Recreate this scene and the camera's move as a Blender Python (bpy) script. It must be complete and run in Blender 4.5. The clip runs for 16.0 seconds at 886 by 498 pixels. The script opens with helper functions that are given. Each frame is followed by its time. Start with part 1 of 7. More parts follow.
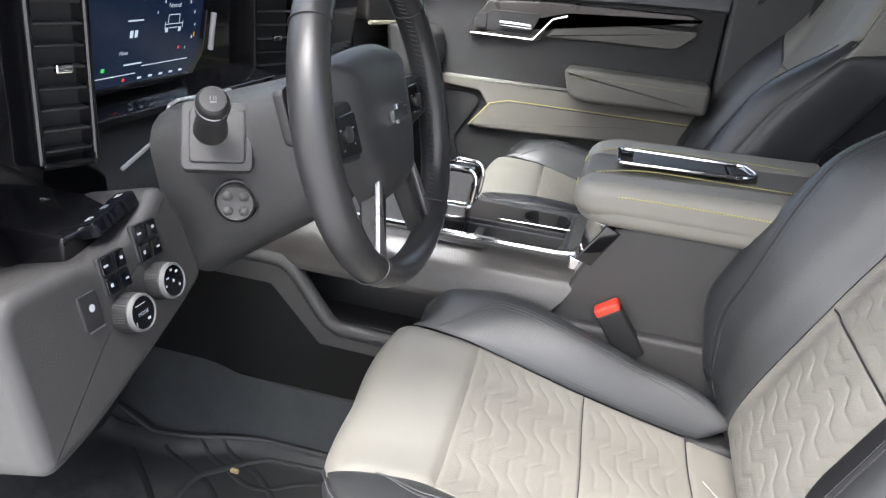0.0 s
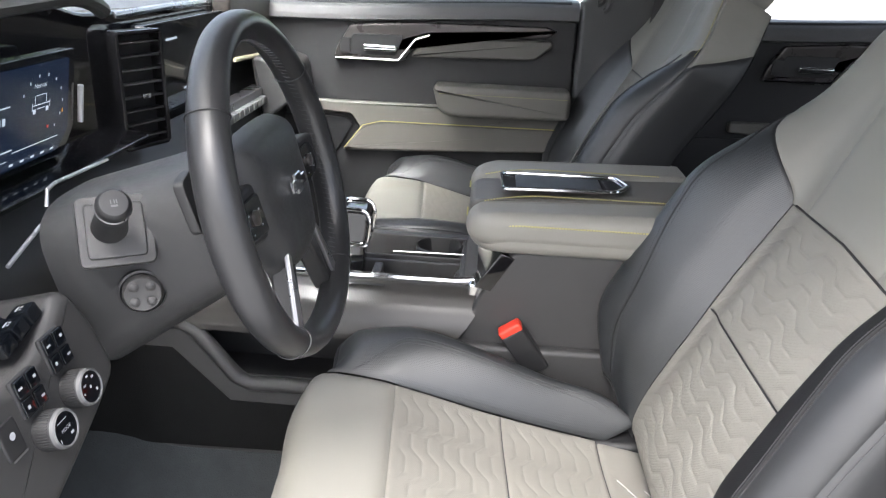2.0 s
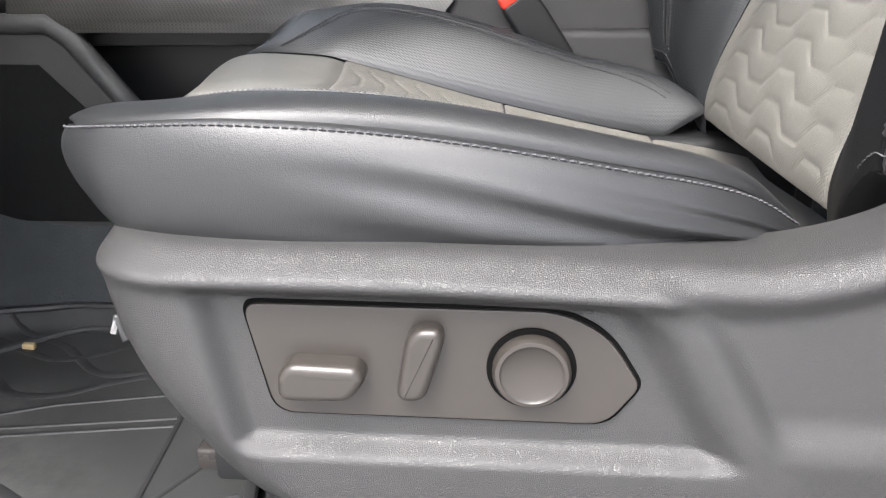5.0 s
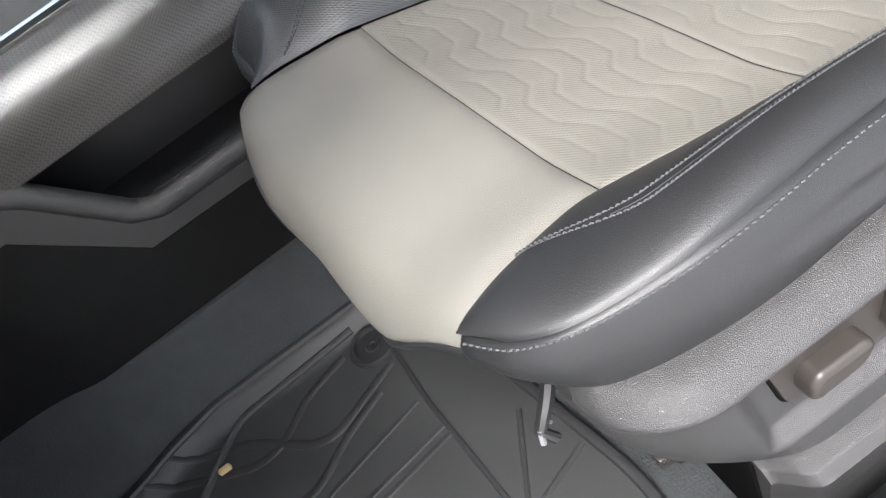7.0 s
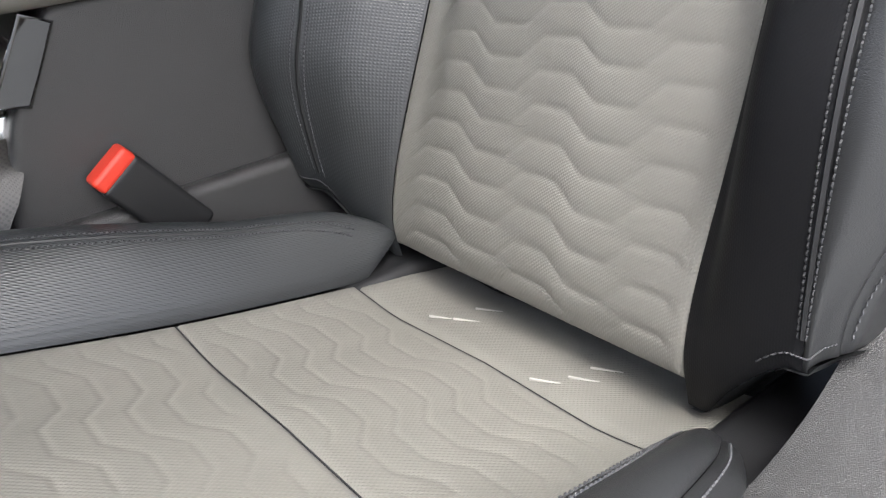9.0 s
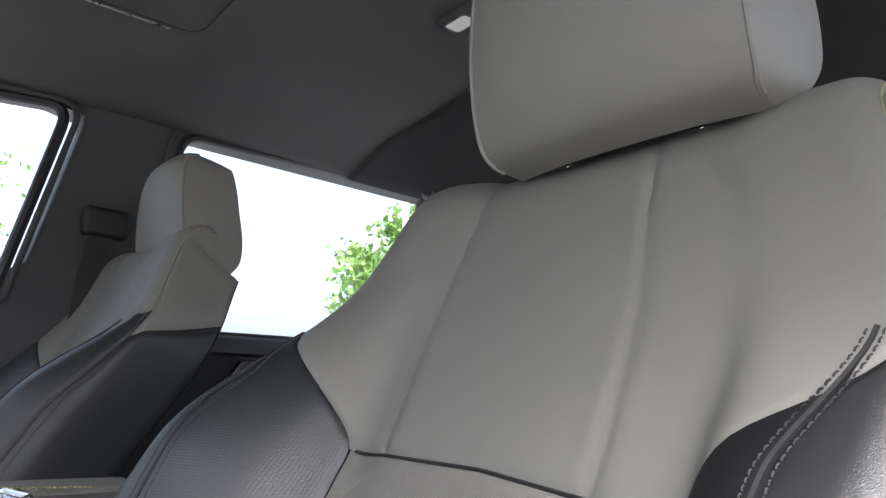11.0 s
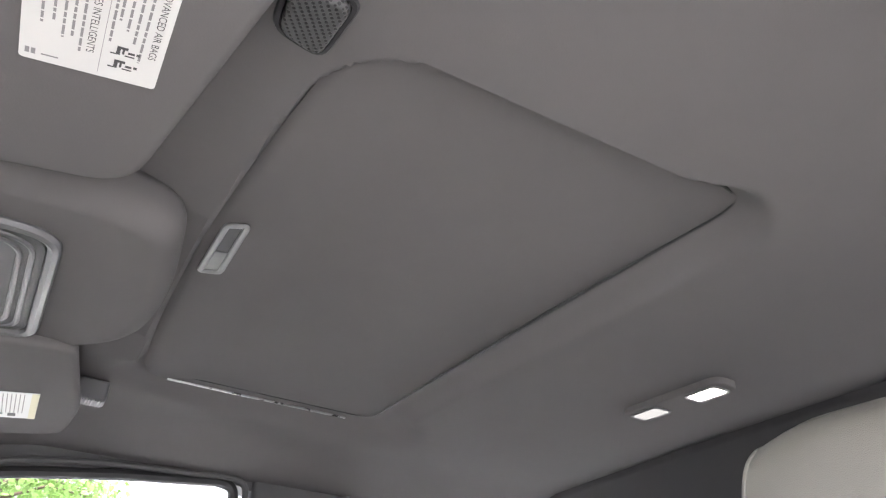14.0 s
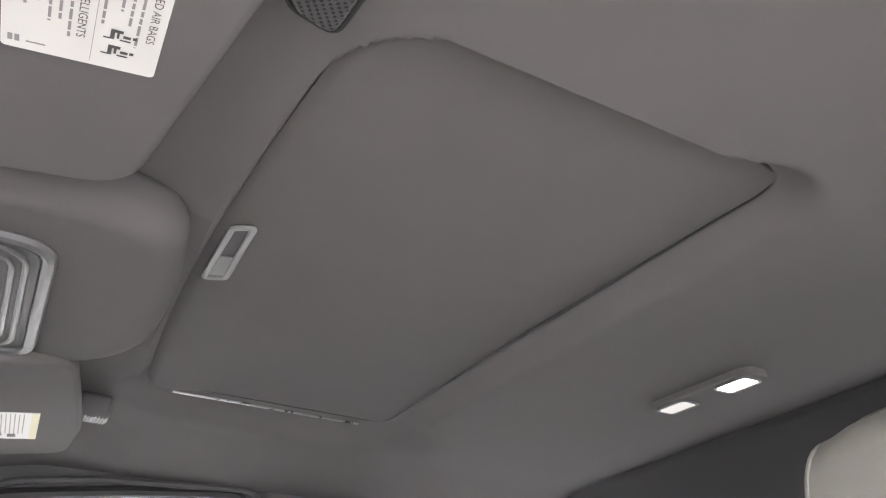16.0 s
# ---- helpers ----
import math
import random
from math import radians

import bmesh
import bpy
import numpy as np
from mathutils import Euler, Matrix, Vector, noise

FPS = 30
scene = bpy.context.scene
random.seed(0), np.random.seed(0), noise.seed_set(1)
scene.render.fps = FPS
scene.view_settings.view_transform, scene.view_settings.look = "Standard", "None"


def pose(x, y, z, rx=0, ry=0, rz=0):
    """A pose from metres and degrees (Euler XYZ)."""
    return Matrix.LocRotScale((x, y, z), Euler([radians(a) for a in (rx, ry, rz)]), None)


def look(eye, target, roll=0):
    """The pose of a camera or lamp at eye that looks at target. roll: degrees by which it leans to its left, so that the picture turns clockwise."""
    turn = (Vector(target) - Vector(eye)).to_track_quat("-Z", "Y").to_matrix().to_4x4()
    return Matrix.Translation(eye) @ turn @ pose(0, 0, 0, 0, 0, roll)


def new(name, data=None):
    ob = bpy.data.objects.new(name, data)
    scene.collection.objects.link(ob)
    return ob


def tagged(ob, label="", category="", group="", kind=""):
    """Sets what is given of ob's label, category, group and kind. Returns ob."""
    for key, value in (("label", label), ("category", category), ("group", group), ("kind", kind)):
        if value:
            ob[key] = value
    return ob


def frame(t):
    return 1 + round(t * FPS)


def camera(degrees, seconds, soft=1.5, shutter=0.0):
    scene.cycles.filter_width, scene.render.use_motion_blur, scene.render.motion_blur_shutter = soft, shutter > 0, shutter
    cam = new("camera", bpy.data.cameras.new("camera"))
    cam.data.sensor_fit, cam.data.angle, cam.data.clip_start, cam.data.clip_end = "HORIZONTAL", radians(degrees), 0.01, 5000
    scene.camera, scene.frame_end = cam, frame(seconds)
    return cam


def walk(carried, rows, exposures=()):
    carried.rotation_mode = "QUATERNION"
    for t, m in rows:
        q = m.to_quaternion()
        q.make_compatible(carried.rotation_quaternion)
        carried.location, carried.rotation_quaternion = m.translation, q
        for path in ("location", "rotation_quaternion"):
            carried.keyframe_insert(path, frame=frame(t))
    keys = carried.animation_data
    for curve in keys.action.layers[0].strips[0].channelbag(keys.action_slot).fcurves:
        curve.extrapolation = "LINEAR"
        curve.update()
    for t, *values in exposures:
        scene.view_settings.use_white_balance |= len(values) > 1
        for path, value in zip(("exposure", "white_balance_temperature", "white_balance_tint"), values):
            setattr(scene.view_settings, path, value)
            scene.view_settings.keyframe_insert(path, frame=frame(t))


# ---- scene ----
cam = camera(61.8, 16.0, soft=1.2)
PATH = [
    (0, (0.334, -1.189, 0.922), (-0.087, 0.62, 0.18), 5.9),
    (0.5, (0.312, -1.19, 0.985), (0.083, 0.652, 0.239), 4.2),
    (1, (0.289, -1.194, 0.995), (0.163, 0.657, 0.249), 3.4),
    (1.5, (0.287, -1.197, 0.998), (0.197, 0.655, 0.249), 3.0),
    (2, (0.291, -1.198, 0.997), (0.203, 0.658, 0.257), 2.7),
    (2.5, (0.349, -1.231, 0.898), (0.204, 0.633, 0.189), 1.3),
    (3, (0.374, -1.216, 0.629), (0.182, 0.654, -0.054), 0.8),
    (3.5, (0.366, -1.124, 0.506), (0.177, 0.744, -0.181), 0.5),
    (3.7, (0.355, -1.085, 0.489), (0.182, 0.784, -0.2), 0.6),
    (5.8, (0.327, -0.995, 0.486), (0.237, 0.849, -0.281), -2.2),
    (6, (0.307, -1.002, 0.489), (0.23, 0.806, -0.363), -6.8),
    (6.5, (0.17, -0.959, 0.606), (0.179, 0.606, -0.639), -25.5),
    (7, (0.1, -0.843, 0.691), (0.197, 0.604, -0.686), -33.7),
    (7.5, (0.099, -0.82, 0.692), (0.335, 0.594, -0.703), -32.0),
    (8, (0.148, -0.8, 0.662), (0.586, 0.606, -0.692), -27.1),
    (8.5, (0.187, -0.773, 0.637), (0.955, 0.629, -0.564), -16.3),
    (9, (0.253, -0.766, 0.608), (1.239, 0.756, -0.235), -8.9),
    (9.5, (0.394, -0.750, 0.645), (1.307, 0.930, 0.058), -4.6),
    (10, (0.397, -0.738, 0.656), (1.553, 0.888, 0.509), -0.4),
    (10.2, (0.401, -0.735, 0.663), (1.607, 0.860, 0.674), 1.2),
    (12.5, (0.355, -0.766, 0.929), (1.365, 0.76, 1.738), 6.0),
    (13, (0.324, -0.754, 0.939), (1.213, 0.791, 1.846), 5.6),
    (13.5, (0.302, -0.726, 0.956), (1.104, 0.827, 1.929), 5.2),
    (14, (0.291, -0.702, 0.964), (1.071, 0.838, 1.974), 4.3),
    (14.5, (0.282, -0.681, 0.972), (1.065, 0.85, 1.994), 3.5),
    (15, (0.278, -0.667, 0.976), (1.069, 0.865, 1.991), 2.5),
    (15.5, (0.288, -0.662, 0.981), (1.082, 0.873, 1.987), 2.0),
    (16, (0.288, -0.658, 0.982), (1.081, 0.878, 1.987), 1.8),
]
walk(cam, [(t, look(eye, target, roll)) for t, eye, target, roll in PATH], exposures=[(0, 2.3, 6300, 10), (3.6, 2.2, 6350, 10), (6.3, 2.1, 6400, 10), (7, 1.95, 6300, 10), (8.5, 1.7, 6250, 9), (9, 1.75, 6250, 9), (10.2, 1.9, 6250, 9), (12.3, 1.8, 6200, 18), (13.2, 2.5, 6250, 18), (14, 3.2, 6500, 14), (16, 3.15, 6600, 14)])

# ---- world and light ----
world = bpy.data.worlds.new("overcast_sky")
scene.world = world
world.use_nodes = True
wn = world.node_tree
sky = wn.nodes.new("ShaderNodeTexSky")
sky.sky_type = "NISHITA"
sky.sun_disc = False
sky.sun_elevation, sky.sun_rotation = radians(59), radians(200)
sky.air_density, sky.dust_density, sky.ozone_density = 1.0, 6.0, 1.0
grey = wn.nodes.new("ShaderNodeHueSaturation")
grey.inputs["Saturation"].default_value = 0.65
wn.links.new(sky.outputs[0], grey.inputs["Color"])
wn.links.new(grey.outputs[0], wn.nodes["Background"].inputs["Color"])
wn.nodes["Background"].inputs["Strength"].default_value = 0.15
sun = new("sun", bpy.data.lights.new("sun", "SUN"))
sun.data.energy, sun.data.angle, sun.data.color = 1.1, radians(28), (0.97, 0.99, 1.0)
sun.matrix_world = look((-1.2, -4, 7.3), (0.2, 0, 0.4))

# ---- helpers ----
YD = -0.416          # middle of the driver's seat
YP = 0.416           # middle of the passenger's seat


def part(name, bm, material, parent=None, label="", smooth=True, angle=40):
    me = bpy.data.meshes.new(name)
    bm.normal_update()
    for f in bm.faces:
        f.smooth = smooth
    if smooth:
        for e in bm.edges:
            if len(e.link_faces) == 2 and e.calc_face_angle(0) > radians(angle):
                e.smooth = False
    bm.to_mesh(me)
    bm.free()
    me.materials.append(material)
    ob = new(name, me)
    if smooth and 8 < len(me.polygons) < 3000:
        even = ob.modifiers.new("even_shading", "WEIGHTED_NORMAL")
        even.keep_sharp = True
    if parent is not None:
        ob.parent = parent
    if label:
        ob["label"] = label
    return ob


def thing(name, label, category, group="", at=(0, 0, 0)):
    ob = new(name)
    ob.empty_display_size = 0.05
    ob.location = at
    return tagged(ob, label, category, group)


def lerp(a, b, t):
    return a + (b - a) * t


def curve_at(pts, x):
    """Piecewise smooth interpolation through rows (x, y)."""
    xs = [p[0] for p in pts]
    if x <= xs[0]:
        return pts[0][1]
    if x >= xs[-1]:
        return pts[-1][1]
    i = max(k for k in range(len(xs) - 1) if xs[k] <= x)
    t = (x - xs[i]) / (xs[i + 1] - xs[i])

    def slope(k):
        if 0 < k < len(pts) - 1:
            return (pts[k + 1][1] - pts[k - 1][1]) / (xs[k + 1] - xs[k - 1])
        j = min(max(k, 1), len(pts) - 1)
        return (pts[j][1] - pts[j - 1][1]) / (xs[j] - xs[j - 1])
    h = xs[i + 1] - xs[i]
    t2, t3 = t * t, t * t * t
    return ((2 * t3 - 3 * t2 + 1) * pts[i][1] + (t3 - 2 * t2 + t) * h * slope(i)
            + (3 * t2 - 2 * t3) * pts[i + 1][1] + (t3 - t2) * h * slope(i + 1))


def spline(pts, n=1500):
    """A quick lookup of curve_at."""
    lo, hi = pts[0][0], pts[-1][0]
    table = [curve_at(pts, lo + (hi - lo) * i / n) for i in range(n + 1)]

    def at(x):
        f = min(max((x - lo) / (hi - lo), 0.0), 1.0) * n
        i = min(int(f), n - 1)
        return table[i] + (table[i + 1] - table[i]) * (f - i)
    return at


def smooth_step(a, b, x):
    t = min(max((x - a) / (b - a), 0), 1)
    return t * t * (3 - 2 * t)


def box(bm, lo, hi, bevel=0.004, seg=2, m=None):
    """A bevelled box between two corners."""
    r = bmesh.ops.create_cube(bm, size=1)
    vs = r["verts"]
    c, d = (Vector(lo) + Vector(hi)) / 2, Vector(hi) - Vector(lo)
    for v in vs:
        v.co = Vector([v.co[k] * d[k] + c[k] for k in range(3)])
    out = list(vs)
    if bevel > 0:
        es = list({e for v in vs for e in v.link_edges})
        b = bmesh.ops.bevel(bm, geom=es, offset=min(bevel, min(abs(x) for x in d) * 0.45), segments=seg, profile=0.5, affect="EDGES")
        out = list({v for f in b["faces"] for v in f.verts} | {v for v in vs if v.is_valid})
    if m is not None:
        for v in out:
            v.co = m @ v.co
    return out


def prism(bm, outline, axis, lo, hi, bevel=0.003, seg=2, m=None):
    """An outline in the two other axes, drawn out along an axis from lo to hi."""
    others = [k for k in range(3) if k != axis]

    def co(p, d):
        c = [0, 0, 0]
        c[others[0]], c[others[1]], c[axis] = p[0], p[1], d
        return c
    a = [bm.verts.new(co(p, lo)) for p in outline]
    b = [bm.verts.new(co(p, hi)) for p in outline]
    n = len(outline)
    fs = [bm.faces.new(a), bm.faces.new(b[::-1])]
    sides = [bm.faces.new((a[i], b[i], b[(i + 1) % n], a[(i + 1) % n])) for i in range(n)]
    bmesh.ops.recalc_face_normals(bm, faces=fs + sides)
    out = a + b
    if bevel > 0:
        es = [e for f in fs for e in f.edges]
        r = bmesh.ops.bevel(bm, geom=es, offset=bevel, segments=seg, profile=0.5, affect="EDGES")
        out = list({v for f in r["faces"] for v in f.verts} | {v for v in out if v.is_valid})
    if m is not None:
        for v in out:
            v.co = m @ v.co
    return out


def rounded(pts, r, n=5):
    """An outline with its corners rounded; r: one radius or one for each corner."""
    out = []
    k = len(pts)
    for i, p in enumerate(pts):
        rad = r[i] if isinstance(r, (list, tuple)) else r
        p, a, b = Vector(p), Vector(pts[i - 1]), Vector(pts[(i + 1) % k])
        da, db = (a - p), (b - p)
        la, lb = da.length, db.length
        rad = min(rad, la * 0.48, lb * 0.48)
        if rad < 1e-4:
            out.append(tuple(p))
            continue
        s, e = p + da / la * rad, p + db / lb * rad
        for j in range(n + 1):
            t = j / n
            out.append(tuple(s.lerp(p, t).lerp(p.lerp(e, t), t)))
    return out


def tube(bm, pts, radius, closed=False, n=10, squash=1.0, up=None):
    """A tube along points; radius: a number or a function of the fraction along it."""
    pts = [Vector(p) for p in pts]
    k = len(pts)
    rings = []
    ref = None
    for i, p in enumerate(pts):
        a, b = (pts[i - 1], pts[(i + 1) % k]) if closed else (pts[max(i - 1, 0)], pts[min(i + 1, k - 1)])
        t = (b - a).normalized()
        if up is not None:
            ref = Vector(up)
        elif ref is None:
            ref = Vector((0, 0, 1)) if abs(t.z) < 0.9 else Vector((1, 0, 0))
        s = t.cross(ref).normalized()
        o = s.cross(t).normalized()
        if up is None:
            ref = o
        r = radius(i / max(k - 1, 1)) if callable(radius) else radius
        rings.append([bm.verts.new(p + (s * math.cos(2 * math.pi * j / n) + o * squash * math.sin(2 * math.pi * j / n)) * r) for j in range(n)])
    for i in range(k if closed else k - 1):
        u, v = rings[i], rings[(i + 1) % k]
        for j in range(n):
            bm.faces.new((u[j], u[(j + 1) % n], v[(j + 1) % n], v[j]))
    if not closed:
        bm.faces.new(rings[0][::-1])
        bm.faces.new(rings[-1])
    return rings


def lathe(bm, profile, m, n=32):
    """Rows (radius, height) turned about the local z axis and placed by m."""
    rings = []
    for r, h in profile:
        if r < 1e-5:
            rings.append([bm.verts.new(m @ Vector((0, 0, h)))])
        else:
            rings.append([bm.verts.new(m @ Vector((r * math.cos(2 * math.pi * j / n), r * math.sin(2 * math.pi * j / n), h))) for j in range(n)])
    fs = []
    for u, v in zip(rings, rings[1:]):
        for j in range(n):
            a, b = u[j % len(u)], u[(j + 1) % len(u)]
            c, d = v[(j + 1) % len(v)], v[j % len(v)]
            q = [x for i, x in enumerate((a, b, c, d)) if x not in (a, b, c, d)[:i]]
            if len(q) > 2:
                fs.append(bm.faces.new(q))
    bmesh.ops.recalc_face_normals(bm, faces=fs)


def aim(at, way, spin=0):
    """The pose at a place whose local z axis points along a way."""
    return Matrix.Translation(at) @ Vector(way).to_track_quat("Z", "Y").to_matrix().to_4x4() @ pose(0, 0, 0, 0, 0, spin)


def sheet(bm, fn, us, vs, flip=False):
    """A grid of fn(u, v)."""
    g = [[bm.verts.new(fn(u, v)) for v in vs] for u in us]
    for i in range(len(us) - 1):
        for j in range(len(vs) - 1):
            q = (g[i][j], g[i + 1][j], g[i + 1][j + 1], g[i][j + 1])
            bm.faces.new(q[::-1] if flip else q)
    return g


def span(a, b, n):
    return [a + (b - a) * i / n for i in range(n + 1)]


# ---- materials ----
def material(name, colour, rough=0.5, metal=0.0, grain=0.0, grain_size=0.001, wear=0.08, spec=0.5, kind="noise", coat=0.0, wear_size=0.06, rough_wear=0.06, crease=0.0):
    """A plain surface with fine relief (grain) and broad uneven wear in colour and gloss."""
    m = bpy.data.materials.new(name)
    m.use_nodes = True
    nt = m.node_tree
    p = nt.nodes["Principled BSDF"]
    p.inputs["Metallic"].default_value = metal
    p.inputs["Specular IOR Level"].default_value = spec
    p.inputs["Coat Weight"].default_value = coat
    co = nt.nodes.new("ShaderNodeTexCoord")
    broad = nt.nodes.new("ShaderNodeTexNoise")
    broad.inputs["Scale"].default_value = 1 / wear_size
    broad.inputs["Detail"].default_value = 6
    broad.inputs["Roughness"].default_value = 0.65
    nt.links.new(co.outputs["Object"], broad.inputs["Vector"])
    mix = nt.nodes.new("ShaderNodeMix")
    mix.data_type = "RGBA"
    mix.inputs["A"].default_value = (*[c * (1 - wear) for c in colour], 1)
    mix.inputs["B"].default_value = (*[min(1, c * (1 + wear)) for c in colour], 1)
    nt.links.new(broad.outputs["Fac"], mix.inputs["Factor"])
    nt.links.new(mix.outputs["Result"], p.inputs["Base Color"])
    rr = nt.nodes.new("ShaderNodeMapRange")
    rr.inputs["To Min"].default_value, rr.inputs["To Max"].default_value = max(0.02, rough - rough_wear), min(1, rough + rough_wear)
    nt.links.new(broad.outputs["Fac"], rr.inputs["Value"])
    nt.links.new(rr.outputs["Result"], p.inputs["Roughness"])
    if grain > 0:
        bump = nt.nodes.new("ShaderNodeBump")
        bump.inputs["Strength"].default_value = 1.0
        bump.inputs["Distance"].default_value = grain
        if kind == "leather":
            tex = nt.nodes.new("ShaderNodeTexVoronoi")
            tex.feature = "DISTANCE_TO_EDGE"
            tex.inputs["Scale"].default_value = 1 / grain_size
            warp = nt.nodes.new("ShaderNodeTexNoise")
            warp.inputs["Scale"].default_value = 0.5 / grain_size
            add = nt.nodes.new("ShaderNodeVectorMath")
            add.operation = "MULTIPLY_ADD"
            add.inputs[1].default_value = (grain_size * 0.8,) * 3
            nt.links.new(co.outputs["Object"], warp.inputs["Vector"])
            nt.links.new(warp.outputs["Color"], add.inputs[0])
            nt.links.new(co.outputs["Object"], add.inputs[2])
            nt.links.new(add.outputs[0], tex.inputs["Vector"])
            cut = nt.nodes.new("ShaderNodeMapRange")
            cut.inputs["From Max"].default_value = 0.25
            nt.links.new(tex.outputs["Distance"], cut.inputs["Value"])
            nt.links.new(cut.outputs["Result"], bump.inputs["Height"])
        elif kind == "weave":
            waves = []
            for turn in (0, 1):
                w = nt.nodes.new("ShaderNodeTexWave")
                w.bands_direction = "DIAGONAL" if turn else "Y"
                w.inputs["Scale"].default_value = 0.31 / grain_size
                nt.links.new(co.outputs["Object"], w.inputs["Vector"])
                waves.append(w)
            mul = nt.nodes.new("ShaderNodeMath")
            mul.operation = "MULTIPLY"
            nt.links.new(waves[0].outputs["Fac"], mul.inputs[0])
            nt.links.new(waves[1].outputs["Fac"], mul.inputs[1])
            nt.links.new(mul.outputs[0], bump.inputs["Height"])
        else:
            tex = nt.nodes.new("ShaderNodeTexNoise")
            tex.inputs["Scale"].default_value = 1 / grain_size
            tex.inputs["Detail"].default_value = 3
            nt.links.new(co.outputs["Object"], tex.inputs["Vector"])
            nt.links.new(tex.outputs["Fac"], bump.inputs["Height"])
        if crease > 0:
            # soft folds and creases of worn hide
            fold = nt.nodes.new("ShaderNodeTexVoronoi")
            fold.feature = "DISTANCE_TO_EDGE"
            fold.inputs["Scale"].default_value = 95
            swirl = nt.nodes.new("ShaderNodeTexNoise")
            swirl.inputs["Scale"].default_value = 40
            swirl.inputs["Detail"].default_value = 4
            shift = nt.nodes.new("ShaderNodeVectorMath")
            shift.operation = "MULTIPLY_ADD"
            shift.inputs[1].default_value = (0.03, 0.03, 0.03)
            nt.links.new(co.outputs["Object"], swirl.inputs["Vector"])
            nt.links.new(swirl.outputs["Color"], shift.inputs[0])
            nt.links.new(co.outputs["Object"], shift.inputs[2])
            nt.links.new(shift.outputs[0], fold.inputs["Vector"])
            soft = nt.nodes.new("ShaderNodeMapRange")
            soft.inputs["From Max"].default_value = 0.12
            nt.links.new(fold.outputs["Distance"], soft.inputs["Value"])
            where = nt.nodes.new("ShaderNodeMath")
            where.operation = "MULTIPLY"
            nt.links.new(soft.outputs["Result"], where.inputs[0])
            nt.links.new(broad.outputs["Fac"], where.inputs[1])
            second = nt.nodes.new("ShaderNodeBump")
            second.inputs["Distance"].default_value = crease
            nt.links.new(where.outputs[0], second.inputs["Height"])
            nt.links.new(bump.outputs["Normal"], second.inputs["Normal"])
            bump = second
        nt.links.new(bump.outputs["Normal"], p.inputs["Normal"])
    return m


def dotted(name, colour, hole, size, rough, metal=0.0, depth=0.0004, hole_part=0.33):
    """A skin with rows of small round holes or cells."""
    m = material(name, colour, rough, metal, wear=0.04, rough_wear=0.015)
    nt = m.node_tree
    p = nt.nodes["Principled BSDF"]
    co = nt.nodes.new("ShaderNodeTexCoord")
    tex = nt.nodes.new("ShaderNodeTexVoronoi")
    tex.inputs["Scale"].default_value = 1 / size
    tex.inputs["Randomness"].default_value = 0.0
    turn = nt.nodes.new("ShaderNodeMapping")
    turn.inputs["Rotation"].default_value = (0.5, 0.6, 0.785)
    nt.links.new(co.outputs["Object"], turn.inputs["Vector"])
    nt.links.new(turn.outputs["Vector"], tex.inputs["Vector"])
    cut = nt.nodes.new("ShaderNodeMapRange")
    cut.inputs["From Min"].default_value, cut.inputs["From Max"].default_value = hole_part, hole_part + 0.12
    nt.links.new(tex.outputs["Distance"], cut.inputs["Value"])
    old = p.inputs["Base Color"].links[0].from_socket
    mix = nt.nodes.new("ShaderNodeMix")
    mix.data_type = "RGBA"
    mix.inputs["A"].default_value = (*hole, 1)
    nt.links.new(old, mix.inputs["B"])
    nt.links.new(cut.outputs["Result"], mix.inputs["Factor"])
    nt.links.new(mix.outputs["Result"], p.inputs["Base Color"])
    bump = nt.nodes.new("ShaderNodeBump")
    bump.inputs["Distance"].default_value = depth
    nt.links.new(cut.outputs["Result"], bump.inputs["Height"])
    nt.links.new(bump.outputs["Normal"], p.inputs["Normal"])
    return m


def glowing(name, colour, strength):
    m = bpy.data.materials.new(name)
    m.use_nodes = True
    p = m.node_tree.nodes["Principled BSDF"]
    p.inputs["Base Color"].default_value = (0.01, 0.01, 0.012, 1)
    p.inputs["Roughness"].default_value = 0.15
    p.inputs["Emission Color"].default_value = (*colour, 1)
    p.inputs["Emission Strength"].default_value = strength
    return m


def clear_glass(name, tint=(0.95, 0.97, 0.96)):
    m = bpy.data.materials.new(name)
    m.use_nodes = True
    p = m.node_tree.nodes["Principled BSDF"]
    p.inputs["Base Color"].default_value = (*tint, 1)
    p.inputs["Roughness"].default_value = 0.02
    p.inputs["Transmission Weight"].default_value = 1.0
    p.inputs["IOR"].default_value = 1.1
    return m


M_TAUPE = material("taupe_leather", (0.205, 0.197, 0.176), 0.5, grain=0.00008, grain_size=0.0014, kind="leather", wear=0.05)
M_CLOTH = material("perforated_taupe_leather", (0.198, 0.188, 0.167), 0.6, grain=0.00025, grain_size=0.0016, kind="weave", wear=0.07)
M_BLACK = material("black_leather", (0.020, 0.0205, 0.0215), 0.41, grain=0.00005, grain_size=0.0012, kind="leather", wear=0.15, crease=0.00005, spec=0.62)
M_BLACKW = material("black_textured_leather", (0.024, 0.026, 0.028), 0.38, grain=0.00018, grain_size=0.0017, kind="weave", wear=0.12, spec=0.8)
M_PLASTIC = material("grained_charcoal_plastic", (0.044, 0.043, 0.043), 0.33, grain=0.00014, grain_size=0.0011, kind="leather", wear=0.10)
M_DARK = material("matt_black_plastic", (0.016, 0.016, 0.017), 0.5, grain=0.0001, grain_size=0.001, wear=0.12)
M_PANEL = material("satin_brown_grey_plastic", (0.036, 0.031, 0.027), 0.36, wear=0.05, grain=0.00003, grain_size=0.0008)
